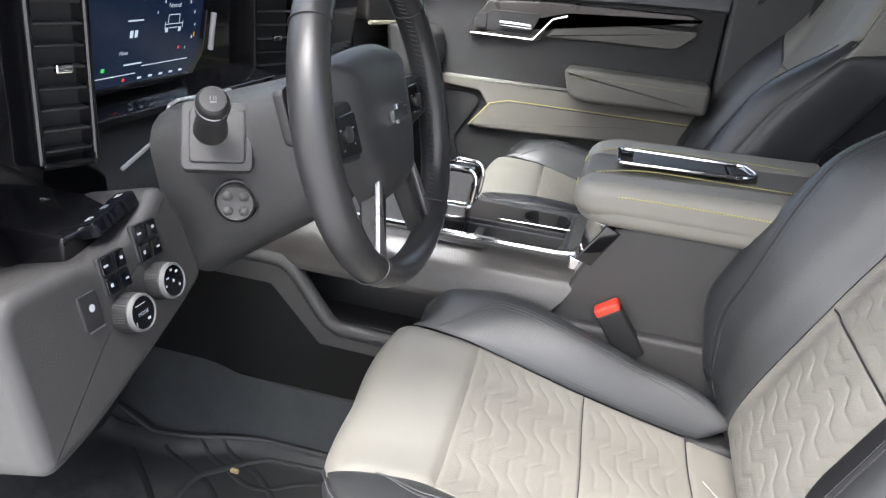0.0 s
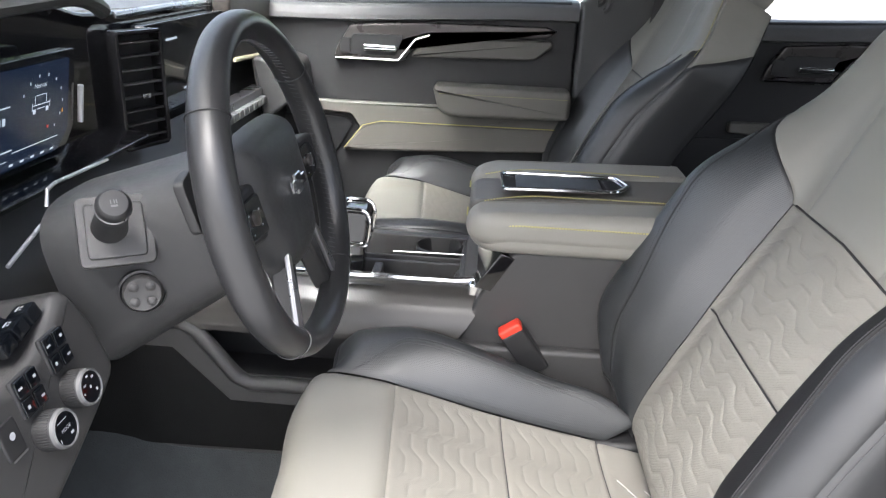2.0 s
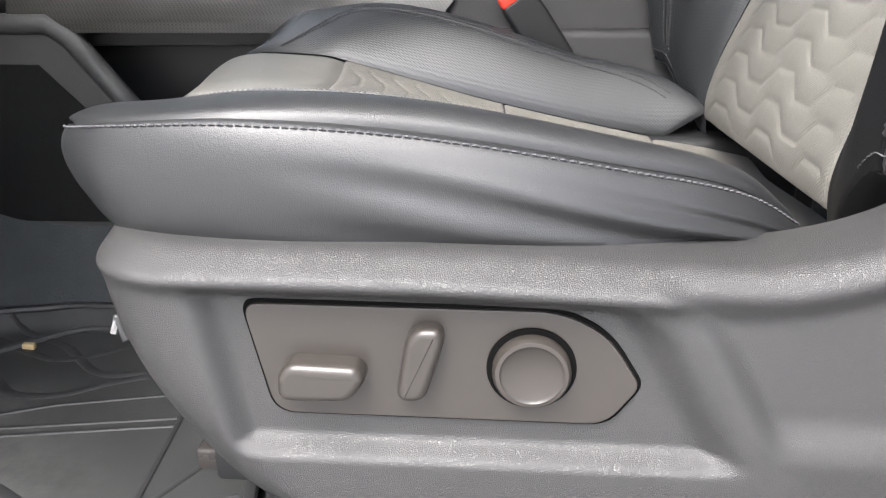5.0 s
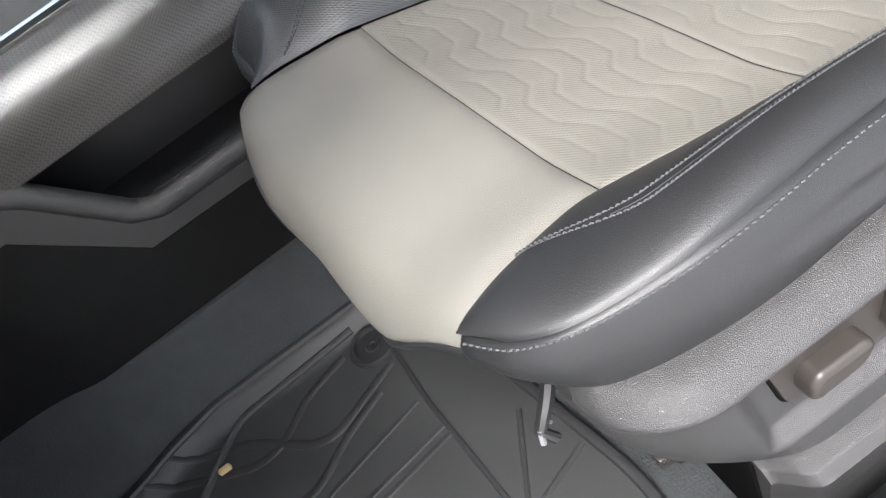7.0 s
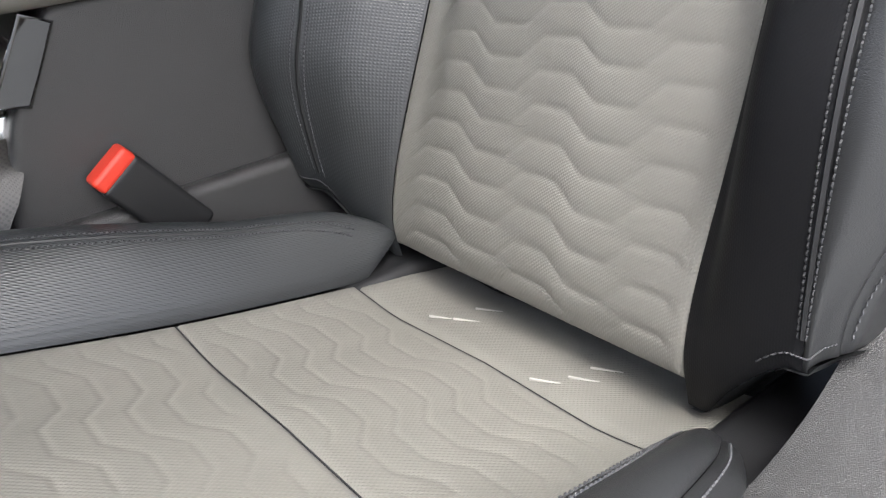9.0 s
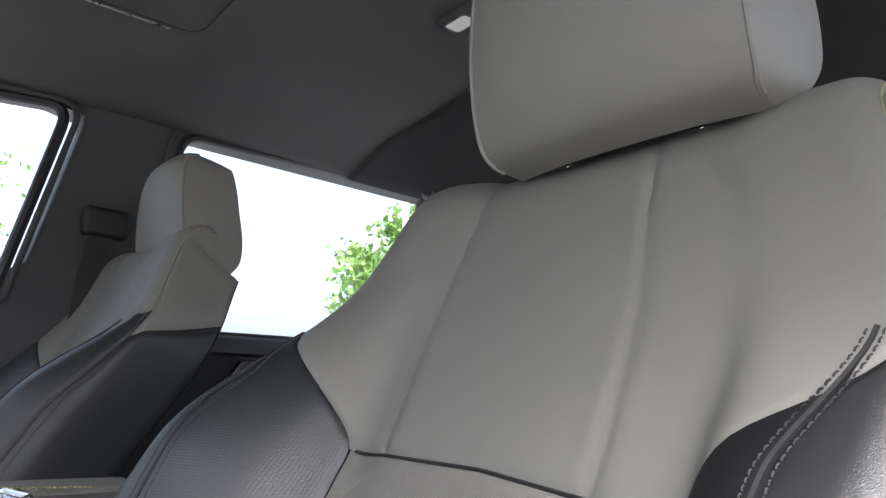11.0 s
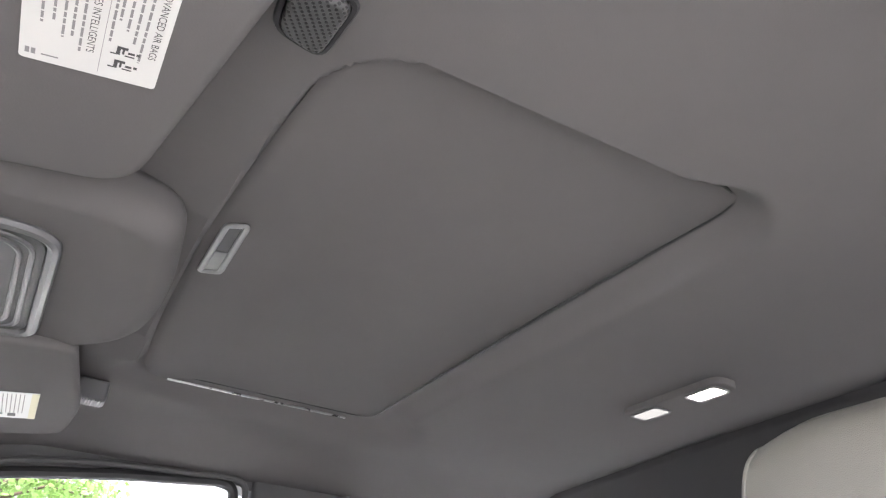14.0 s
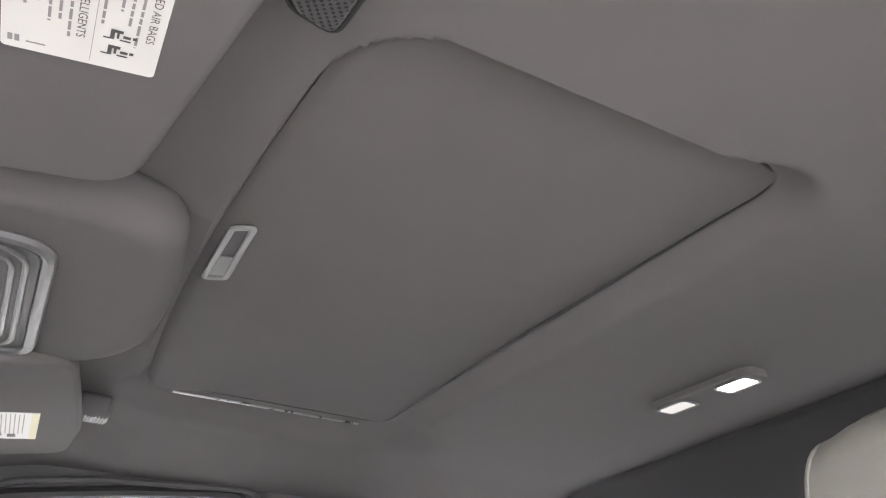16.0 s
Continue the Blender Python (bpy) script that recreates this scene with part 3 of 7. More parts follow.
def build_seat(name, label, controls):
    seat = thing(name, label, "car seat", "front seats")
    cushion = part("cushion", panel(cushion_point, 0.0, CUT[0], lambda a: -cushion_inner(a), cushion_inner, 40, 40, 0.004), M_TAUPE, seat, "smooth taupe leather seat cushion")
    k = 0.158
    fine = 1.0 if controls else 0.6
    for a0, a1 in (CUT[:2], CUT[1:]):
        part("insert_panel", panel(cushion_point, a0, a1, lambda a: -k, lambda a: k, int(120 * fine), int(160 * fine), 0.0030, 0.004, quilt=0.00055), M_CLOTH, cushion, "perforated taupe panel with pressed wavy lines")
    part("insert_panel", panel(cushion_point, CUT[2], 0.66, lambda a: -k, lambda a: k, 20, 40, 0.004, 0.008), M_CLOTH, cushion)
    if controls:
        # short pale ticks in the rear panel
        for x, y, turn in ((0.530, 0.059, -48), (0.556, 0.064, -48), (0.533, -0.060, -52), (0.556, -0.060, -50), (0.518, 0.075, -48), (0.512, -0.046, -50)):
            bm = bmesh.new()
            h_ = min((cushion_point(a, y) for a in span(0.55, 0.655, 40)), key=lambda c: abs(c.x - x))
            box(bm, (-0.011, -0.0008, -0.0012), (0.011, 0.0008, 0.0009), 0.0004, 1, Matrix.Translation(h_) @ pose(0, 0, 0, 0, 11, turn))
            part("tick", bm, M_CREASE, cushion, "pale stitched tick")
    for side in (-1, 1):
        lo, hi = (lambda a: -TOP_W, lambda a: -0.0) if side < 0 else (lambda a: 0.0, lambda a: TOP_W)
        if side < 0:
            top = lambda a, b: bolster_point(a, min(b, -1e-6))
            flank = lambda a, b: flank_point(a, min(b, -1e-6))
        else:
            top, flank = bolster_point, flank_point
        part("bolster", panel(top, 0.0, LONG, lo, hi, 130, 30, 0.0025, 0.006), M_BLACK if side < 0 else M_BLACKW, cushion, "black leather side bolster")
        lo2, hi2 = (lambda a: -SIDE_W, lambda a: -0.0) if side < 0 else (lambda a: 0.0, lambda a: SIDE_W)
        part("side_panel", panel(flank, 0.0, LONG, lo2, hi2, 110, 22, 0.0025, 0.005), M_BLACK, cushion, "black leather cushion side")
        for d in (-0.005, 0.004):
            def inner(f, d=d, side=side):
                g = lerp(0.14, 0.93, f)
                return g * LONG, side * max(0.003, (0.047 + d) * smooth_step(0.10, 0.30, g) * (1 - 0.25 * smooth_step(0.75, 1.0, g)))
            part("stitching", stitches(top, inner, 120, r=0.0007), M_THREAD, cushion, "grey thread")
        outer = lambda f, side=side: (lerp(0.004, 0.50, f), side * 0.0065)
        part("stitching", stitches(flank, outer, 105, r=0.0007, lift=0.0003), M_THREAD, cushion, "grey thread")
        part("seam", slot(top, lambda f, side=side: (lerp(0.13, 0.47, f), side * max(0.002, 0.047 * smooth_step(0.10, 0.30, lerp(0.13, 0.47, f) / LONG))), 80, 0.0010, -0.0004), M_DARK, cushion)
    # added dark sheet that closes the shaded space below the nose
    bm = bmesh.new()

    def skirt(b, f):
        p = cushion_point(0.0, b)
        return Vector((p.x + 0.006 + 0.05 * f + 0.02 * f * f, p.y * (1 - 0.03 * f), lerp(p.z, min(p.z - 0.02, 0.285), f)))
    sheet(bm, skirt, span(-0.18, 0.18, 60), span(0, 1, 6), flip=True)
    part("nose_skirt", bm, M_DARK, cushion, "dark sheet added for the shaded hollow under the nose")
    bm = bmesh.new()
    tube(bm, [cushion_point(0.0, b) + Vector((0.001, 0, -0.001)) for b in span(-0.18, 0.18, 60)], 0.0022, n=6)
    part("piping", bm, M_BLACK, cushion, "black piping")
    for a in CUT[1:]:
        part("seam", slot(cushion_point, lambda f, a=a: (a, lerp(-0.156, 0.156, f)), 40, 0.0011, -0.0026), M_DARK, cushion)
    under = bmesh.new()
    prism(under, rounded([(0.17, 0.20), (0.15, 0.30), (0.30, 0.34), (0.58, 0.30), (0.60, 0.20)], 0.02), 1, -0.20, 0.20, 0.01)
    part("seat_pan", under, M_DARK, seat)
    # added dark blocks that fill the gap behind each bolster
    for side in (-1, 1):
        bm = bmesh.new()
        box(bm, (0.47, min(side * 0.150, side * 0.236), 0.26), (0.64, max(side * 0.150, side * 0.236), 0.330), 0.012, 3)
        part("rear_filler", bm, M_DARK, seat)

    # backrest
    rest = part("backrest", panel(back_point, 0.425, 0.715, lambda a: -back_edge(a), back_edge, 50, 110, 0.003, 0.006,
                grooves=(lambda a: 0.106 + 0.16 * (a - 0.425), lambda a: -0.088 + 0.05 * (a - 0.425))), M_TAUPE, seat, "smooth taupe leather upper backrest")
    h = 0.145
    for a0, a1 in ((0.02, 0.25), (0.25, 0.425)):
        part("insert_panel", panel(back_point, a0, a1, lambda a: -h + 0.0036, lambda a: h + 0.0024, int(130 * fine), int(140 * fine), 0.0032, 0.005, quilt=0.0010), M_CLOTH, rest, "perforated taupe panel with pressed wavy lines")
    for side in (-1, 1):
        lo, hi = (lambda a: -0.305, lambda a: -back_inner(a) + 0.006 * (1 - smooth_step(0.40, 0.45, a))) if side < 0 else (back_inner, lambda a: 0.305)
        if side > 0:
            part("bolster", panel(back_point, 0.0, 0.53, lo, hi, 100, 30, 0.003, 0.007), M_BLACKW, rest, "black leather backrest bolster")
        else:
            part("bolster", panel(back_point, 0.0, 0.53, lo, lambda a: -crease_line(a), 100, 20, 0.002, 0.005), M_BLACK, rest, "black leather backrest bolster")
            # only this side's inner face is darkened for shade
            part("bolster_inner", panel(back_point, 0.0, 0.53, lambda a: -crease_line(a), hi, 100, 20, 0.002, 0.005), M_MATT, rest, "matt black inner bolster panel, shade put into its colour")
        lo2, hi2 = (lambda a: -0.46, lambda a: -0.305) if side < 0 else (lambda a: 0.305, lambda a: 0.46)
        low_side = lambda a, b: back_point(a + a / 0.50 * 0.42 * (abs(b) - 0.305), b)
        high_side = lambda a, b: back_point(a + (0.715 - a) / 0.215 * 0.42 * (abs(b) - 0.305), b)
        part("side_panel", panel(low_side, 0.0, 0.50, lo2, hi2, 70, 14, 0.003, 0.006), M_BLACK, rest, "black leather backrest side")
        part("side_panel", panel(high_side, 0.50, 0.715, lo2, hi2, 30, 14, 0.003, 0.006), M_TAUPE, rest, "taupe leather backrest side")
        for d in (-0.005, 0.005):
            ln = lambda f, d=d, side=side: (lerp(0.02, 0.515, f), side * ((0.216 + 0.030 * smooth_step(0.10, 0.42, lerp(0.02, 0.515, f)) if side > 0 else lerp(0.234, 0.218, smooth_step(0.2, 0.45, lerp(0.02, 0.515, f)))) + d + 0.03 * smooth_step(0.44, 0.53, lerp(0.02, 0.515, f))))
            part("stitching", stitches(back_point, ln, 120, r=0.0006, lift=0.0002), M_THREAD if side > 0 else M_DTHREAD, rest, "grey thread")
            if d < 0:
                part("seam", slot(back_point, lambda f, ln=ln, side=side: (ln(f)[0], ln(f)[1] + side * 0.005), 80, 0.0017, -0.0003), M_DARK, rest)
        bm = bmesh.new()
        sheet(bm, lambda b, f, side=side: back_point(0.0, side * b) + Vector((0.09, 0, -0.004)) * f + Vector((0, 0, -0.006)) * math.sin(f * 3.1), span(0.146, 0.40, 24), span(0, 1, 5), flip=side > 0)
        part("bolster_end", bm, M_BLACK, rest)
        ln = lambda f, side=side: (0.010, side * lerp(0.205, 0.30, f))
        part("stitching", stitches(back_point, ln, 24), M_THREAD, rest, "grey thread")
        ln = lambda f, side=side: (lerp(0.01, 0.50, f), side * 0.312)
        part("stitching", stitches(back_point, ln, 95), M_THREAD, rest, "grey thread")
        ln = lambda f, side=side: (0.495, side * lerp(0.312, 0.45, f))
        part("stitching", stitches(low_side, ln, 28), M_THREAD, rest, "grey thread")
        ln = lambda f, side=side: (lerp(0.52, 0.70, f), side * 0.300)
        part("stitching", stitches(back_point, ln, 40), M_YELLOW, rest, "yellow thread")
    for a in (0.25, 0.425):
        part("seam", slot(back_point, lambda f, a=a: (a, lerp(-0.143, 0.143, f)), 40, 0.0017, -0.0026), M_DARK, rest)
    shell = bmesh.new()
    sheet(shell, lambda a, f: back_point(a, 0.46 * f), span(0.0, 0.715, 30), (-1, 1), flip=True)
    part("back_shell", shell, M_DARK, rest)

    if not controls:
        rest.location = (-0.024, 0, 0)
    # headrest
    head = build_headrest(seat)
    head.location = (0, 0, 0) if controls else (0.030, -0.03, -0.070)
    if controls:
        build_controls(seat)
    return seat


def back_edge(a):
    return back_inner(a) if a < 0.525 else lerp(0.27, 0.305, smooth_step(0.525, 0.54, a))


HEAD_X = spline([(0, 0.792), (0.05, 0.762), (0.2, 0.745), (0.5, 0.733), (0.8, 0.731), (0.92, 0.738), (1.0, 0.758)])
HEAD_Z = spline([(0, 0.932), (0.05, 0.938), (0.2, 0.972), (0.5, 1.040), (0.8, 1.105), (0.92, 1.131), (1.0, 1.143)])
HEAD_W = spline([(0, 0.106), (0.1, 0.115), (0.4, 0.114), (0.75, 0.105), (0.90, 0.098), (0.97, 0.088), (1.0, 0.078)])
HEAD_D = spline([(0, 0.03), (0.2, 0.085), (0.6, 0.088), (0.9, 0.072), (1.0, 0.055)])


def head_point(a, b):
    """a: 0 at the lower edge to 1 over the top; b: -1 to 1 across the front."""
    x, z = HEAD_X(a) + 0.010 * abs(b) ** 3, HEAD_Z(a) - 0.008 * abs(b) ** 6 * smooth_step(0.7, 1.0, a)
    return Vector((x, HEAD_W(a) * b - 0.012, z))


def build_headrest(seat):
    bm = bmesh.new()
    sheet(bm, head_point, span(0, 1, 24), span(-1, 1, 20))
    head = part("headrest", bm, M_TAUPE, seat, "taupe leather headrest")
    for side in (-1, 1):
        bm = bmesh.new()

        def cheek(a, f, side=side):
            p = head_point(a, side)
            deep = HEAD_D(a)
            q = Vector((p.x + deep * f, p.y + side * (0.010 * math.sin(f * math.pi / 2) - 0.008 * f * f), p.z - 0.012 * f * smooth_step(0.8, 1, a)))
            return q
        sheet(bm, cheek, span(0, 1, 24), span(0, 1, 10), flip=side < 0)
        ck = part("side_panel", bm, M_TAUPE, head, "taupe leather headrest side")
        bm = bmesh.new()
        tube(bm, [head_point(a, side) + Vector((0.001, side * 0.0005, 0)) for a in span(0.03, 1.0, 40)], 0.0024, n=6)
        part("piping", bm, M_TAUPE, head)
        part("stitching", stitches(cheek, lambda f: (lerp(0.04, 0.98, f), 0.06), 62), M_YELLOW, head, "yellow thread")
    bm = bmesh.new()
    sheet(bm, lambda f, b: Vector((lerp(0.758, 0.823, f), (0.078 + 0.012 * f) * b - 0.012, 1.143 - 0.012 * f - 0.008 * abs(b) ** 6 - 0.02 * f * f)), span(0, 1, 8), span(-1, 1, 12))
    part("top_panel", bm, M_TAUPE, head)
    bm = bmesh.new()
    prism(bm, rounded([(0.80, 0.930), (0.845, 0.985), (0.838, 1.065), (0.808, 1.113), (0.80, 1.10)], 0.01), 1, -0.10, 0.10, 0.006)
    part("back_cover", bm, M_DARK, head)
    bm = bmesh.new()
    lathe(bm, [(0, 0.004), (0.010, 0.004), (0.011, 0.002), (0.0125, 0.0015), (0.0135, 0.004), (0.0155, 0.004), (0.0165, 0)], aim((0.805, -0.1275, 1.015), (0, -1, 0.03)), 24)
    part("release_button", bm, M_GREYP, head, "round grey plastic button")
    for s in (-0.06, 0.06):
        bm = bmesh.new()
        tube(bm, [(0.835, s, 0.90), (0.815, s, 0.94), (0.79, s, 0.99)], 0.006, n=10)
        part("headrest_post", bm, M_CHROME, seat, "chrome post")
        bm = bmesh.new()
        lathe(bm, [(0, 0.006), (0.012, 0.006), (0.014, 0.0), (0.014, -0.01)], aim((0.826, s, 0.945), (-0.1, 0, 1)), 16)
        part("post_collar", bm, M_DARK, seat)
    return head


def build_controls(seat):
    """The plastic side cover with its switches, on the side towards the open door."""
    y = -0.67 - YD
    top = spline([(0.14, 0.360), (0.30, 0.360), (0.44, 0.356), (0.48, 0.357), (0.53, 0.371), (0.575, 0.399), (0.605, 0.410), (0.635, 0.420), (0.665, 0.419), (0.70, 0.410), (0.76, 0.385)])
    bottom = spline([(0.14, 0.201), (0.22, 0.201), (0.40, 0.211), (0.59, 0.226), (0.63, 0.262), (0.69, 0.335), (0.76, 0.38)])
    front = spline([(0.0, 0.205), (0.18, 0.174), (0.5, 0.140), (0.85, 0.125), (1.0, 0.132)])
    rear = spline([(0.0, 0.590), (0.2, 0.628), (0.6, 0.690), (1.0, 0.735)])

    def cover_point(u, v):
        x = lerp(front(v), rear(v), u)
        z = lerp(bottom(x), top(x), v)
        d = min((top(x) - z) * 1.0, (z - bottom(x)) * 1.0, (rear(v) - x) * 0.8)
        yy = y - 0.011
        r = 0.016
        if d < r:
            yy += r * (1 - math.sqrt(max(0.0, 1 - (1 - max(d, 0) / r) ** 2)))
        if x - front(v) < 0.060:
            yy += 0.055 * (1 - math.sqrt(max(0.0, 1 - (1 - max(x - front(v), 0) / 0.060) ** 2)))
        # a hollow round the switches, ended by a slanting ridge; the field behind the ridge lies a little deeper and folds in below
        ridge_x = 0.424 + (0.343 - z) * 0.58 - 0.35 * max(0.0, z - 0.318)
        left = 0.203 + (0.330 - z) * 0.17
        hollow = smooth_step(0.016, 0.030, top(x) - z) * smooth_step(ridge_x - 0.006, ridge_x - 0.034, x) * smooth_step(0.243, 0.254, z) * smooth_step(left - 0.016, left - 0.001, x)
        yy += 0.0125 * hollow
        behind = smooth_step(ridge_x + 0.004, ridge_x + 0.020, x)
        yy += 0.008 * behind * smooth_step(0.010, 0.030, top(x) - z) * smooth_step(0.250, 0.278, z)
        yy += 0.10 * max(0.0, 0.262 - z) * behind
        hinge = smooth_step(0.560 + 0.55 * abs(z - 0.275), 0.590 + 0.55 * abs(z - 0.275), x)
        yy -= 0.014 * hinge - 0.014 * hinge * smooth_step(0.66, 0.73, x)
        yy -= 0.007 * math.exp(-((top(x) - z - 0.013) / 0.007) ** 2) * (1 - behind)
        return Vector((x, yy, z))
    us = span(0, 1, 190)
    sheet(bm := bmesh.new(), cover_point, us, span(0, 1, 84), flip=False)
    rim_ = [cover_point(0, v) for v in span(0, 1, 30)] + [cover_point(u, 1) for u in us] + [cover_point(1, v) for v in span(1, 0, 30)] + [cover_point(u, 0) for u in us[::-1]]
    vs_ = [(bm.verts.new(p), bm.verts.new(p + Vector((0, 0.04, 0)))) for p in rim_]
    for p, q in zip(vs_, vs_[1:] + vs_[:1]):
        if (p[0].co - q[0].co).length > 1e-6:
            bm.faces.new((p[0], p[1], q[1], q[0]))
    bmesh.ops.remove_doubles(bm, verts=bm.verts[:], dist=0.00005)
    bmesh.ops.recalc_face_normals(bm, faces=bm.faces[:])
    cover = part("side_cover", bm, M_PLASTIC, seat, "grained charcoal plastic side cover")
    bm = bmesh.new()
    plate = [(0.213, 0.330), (0.372, 0.330), (0.396, 0.318), (0.414, 0.290), (0.398, 0.267), (0.226, 0.267)]
    # near-black outline paints the shade in the gap round the plate
    big = [((p[0] - 0.31) * 1.020 + 0.31, (p[1] - 0.298) * 1.055 + 0.298) for p in plate]
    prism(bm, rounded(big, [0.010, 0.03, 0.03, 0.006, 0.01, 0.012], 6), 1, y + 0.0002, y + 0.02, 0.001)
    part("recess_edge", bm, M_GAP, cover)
    bm = bmesh.new()
    prism(bm, rounded(plate, [0.010, 0.03, 0.03, 0.006, 0.01, 0.012], 6), 1, y - 0.0020, y + 0.01, 0.0012)
    part("switch_plate", bm, M_PANEL, cover, "satin grey-brown switch plate")
    bm = bmesh.new()
    prism(bm, rounded([(0.231, 0.281), (0.232, 0.297), (0.238, 0.303), (0.273, 0.302), (0.277, 0.295), (0.269, 0.282)], 0.008, 5), 1, y - 0.016, y + 0.003, 0.005, 5)
    part("cushion_switch", bm, M_PANEL, cover, "satin rounded seat slide switch")
    bm = bmesh.new()
    prism(bm, rounded([(0.291, 0.282), (0.297, 0.317), (0.303, 0.323), (0.314, 0.323), (0.316, 0.316), (0.306, 0.282)], 0.007, 5), 1, y - 0.013, y + 0.003, 0.0045, 5)
    part("recline_switch", bm, M_PANEL, cover, "satin upright recline switch")
    # the ring's shade is drawn in the same near-black
    bm = bmesh.new()
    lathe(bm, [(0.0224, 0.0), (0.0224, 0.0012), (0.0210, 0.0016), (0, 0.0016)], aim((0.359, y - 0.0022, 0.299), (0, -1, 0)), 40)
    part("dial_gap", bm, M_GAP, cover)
    bm = bmesh.new()
    lathe(bm, [(0.0196, 0.0), (0.0196, 0.006), (0.0180, 0.0085), (0.0160, 0.0088), (0.0145, 0.0072), (0.007, 0.0056), (0, 0.0053)], aim((0.359, y - 0.0015, 0.299), (0, -1, 0)), 40)
    part("lumbar_dial", bm, M_PANEL, cover, "round satin lumbar switch")
    for i in range(6):
        bm = bmesh.new()
        c = cover_point((0.535 + i * 0.007 - 0.15) / 0.53, 0.93)
        box(bm, (c.x - 0.0015, c.y - 0.0005, c.z - 0.003), (c.x + 0.0015, c.y + 0.001, c.z + 0.002), 0.0004, 1)
        part("embossed_mark", bm, M_PLASTIC, cover)


driver = build_seat("driver_seat", "taupe and black leather seat with power switches on its side", True)
driver.location = (0, YD, 0)
BOLSTER[:] = (0.062, 0.070)
passenger = build_seat("passenger_seat", "taupe and black leather car seat beside the centre console", False)
passenger.location = (-0.04, YP + 0.07, 0.045)

# ---- the centre console ----
console = thing("centre_console", "charcoal plastic centre console with taupe armrest and hexagon-weave trim", "console")
bm = bmesh.new()
# lower body: its side towards the driver has a deep storage pocket
for side in (-1, 1):
    y0, y1 = (-0.168, -0.135) if side < 0 else (0.135, 0.168)
    loop = [(-0.60, 0.20), (0.70, 0.20), (0.70, 0.45), (-0.60, 0.45)]
    if side > 0:
        prism(bm, loop, 1, y0, y1, 0.004)
    else:
        prism(bm, [(-0.60, 0.17), (0.70, 0.17), (0.70, 0.325), (-0.075, 0.325), (-0.16, 0.425), (-0.60, 0.425)], 1, y0, y1, 0.012, 4)
        prism(bm, [(0.29, 0.325), (0.70, 0.325), (0.70, 0.425), (0.265, 0.425)], 1, y0, y1, 0.010, 3)
box(bm, (-0.60, -0.06, 0.18), (0.70, 0.16, 0.42), 0.005)
part("body", bm, M_PLASTIC, console, "grained charcoal plastic body")
# added sheet: the shade on the console's lower side, put in as colour
bm = bmesh.new()
prism(bm, [(-0.60, 0.19), (0.26, 0.20), (0.26, 0.288), (-0.10, 0.292), (-0.19, 0.385), (-0.60, 0.385)], 1, -0.1705, -0.150, 0.003)
part("lower_shade", bm, M_LOWSHADE, console, "near-black sheet for shade on the lower side")
bm = bmesh.new()
box(bm, (-0.20, -0.138, 0.32), (0.30, -0.066, 0.326), 0.002)
box(bm, (-0.20, -0.070, 0.31), (0.30, -0.064, 0.43), 0.002)
part("pocket_lining", bm, M_DARK, console)
bm = bmesh.new()
tube(bm, [(-0.30, -0.160, 0.428), (-0.175, -0.160, 0.428), (-0.150, -0.160, 0.412), (-0.090, -0.160, 0.334), (-0.068, -0.160, 0.322), (0.20, -0.160, 0.320), (0.30, -0.160, 0.330)], 0.013, n=12)
part("pocket_rim", bm, M_PLASTIC, console, "rounded charcoal pocket rim")
bm = bmesh.new()
prism(bm, rounded([(0.262, 0.40), (0.30, 0.505), (0.335, 0.565), (0.35, 0.582), (0.78, 0.60), (0.80, 0.20), (0.262, 0.20)], 0.012), 1, -0.150, 0.150, 0.008, 3)
part("rear_box", bm, M_PLASTIC, console, "grained charcoal plastic storage box")
for side in (-1, 1):
    bm = bmesh.new()
    prof = [(0.166, 0.420), (0.166, 0.432), (0.160, 0.452), (0.148, 0.475), (0.132, 0.492), (0.116, 0.501), (0.100, 0.503)]

    def trim(u, v, side=side):
        i = min(int(v * (len(prof) - 1)), len(prof) - 2)
        f = v * (len(prof) - 1) - i
        p = (lerp(prof[i][0], prof[i + 1][0], f), lerp(prof[i][1], prof[i + 1][1], f))
        end = 0.262 + 0.040 * smooth_step(0.0, 0.6, v)
        return Vector((lerp(-0.22, end, u), side * p[0], p[1] - 0.02 * smooth_step(0.25, 1.0, 1 - u) * (1 - v) * 0))
    sheet(bm, trim, span(0, 1, 30), span(0, 1, 18), flip=side < 0)
    part("trim_strip", bm, M_CARBON, console, "silvery hexagon-weave trim strip")
bm = bmesh.new()
tube(bm, [(-0.20, -0.104, 0.506), (0.26, -0.104, 0.507), (0.285, -0.106, 0.510), (0.303, -0.108, 0.514), (0.310, -0.112, 0.506)], 0.006, n=8)
part("bright_edge", bm, M_CHROME, console, "bright chrome edge")
bm = bmesh.new()
box(bm, (0.282, -0.128, 0.480), (0.306, -0.108, 0.514), 0.006, 3)
part("chrome_corner", bm, M_CHROME, console, "chrome corner piece")
bm = bmesh.new()
prism(bm, [(0.292, 0.520), (0.318, 0.514), (0.352, 0.570), (0.330, 0.580)], 1, -0.1535, 0.12, 0.003)
part("gloss_face", bm, M_GLOSS, console, "piano black front face of the box")
bm = bmesh.new()
box(bm, (0.04, -0.10, 0.40), (0.29, 0.10, 0.455), 0.003)
tray = part("tray", bm, M_PLASTIC, console, "charcoal plastic tray with compartments")
bm = bmesh.new()
box(bm, (-0.42, -0.110, 0.40), (0.315, -0.088, 0.508), 0.004)
part("tray_wall", bm, M_PLASTIC, tray)
bm = bmesh.new()
box(bm, (-0.42, 0.088, 0.40), (0.315, 0.110, 0.508), 0.004)
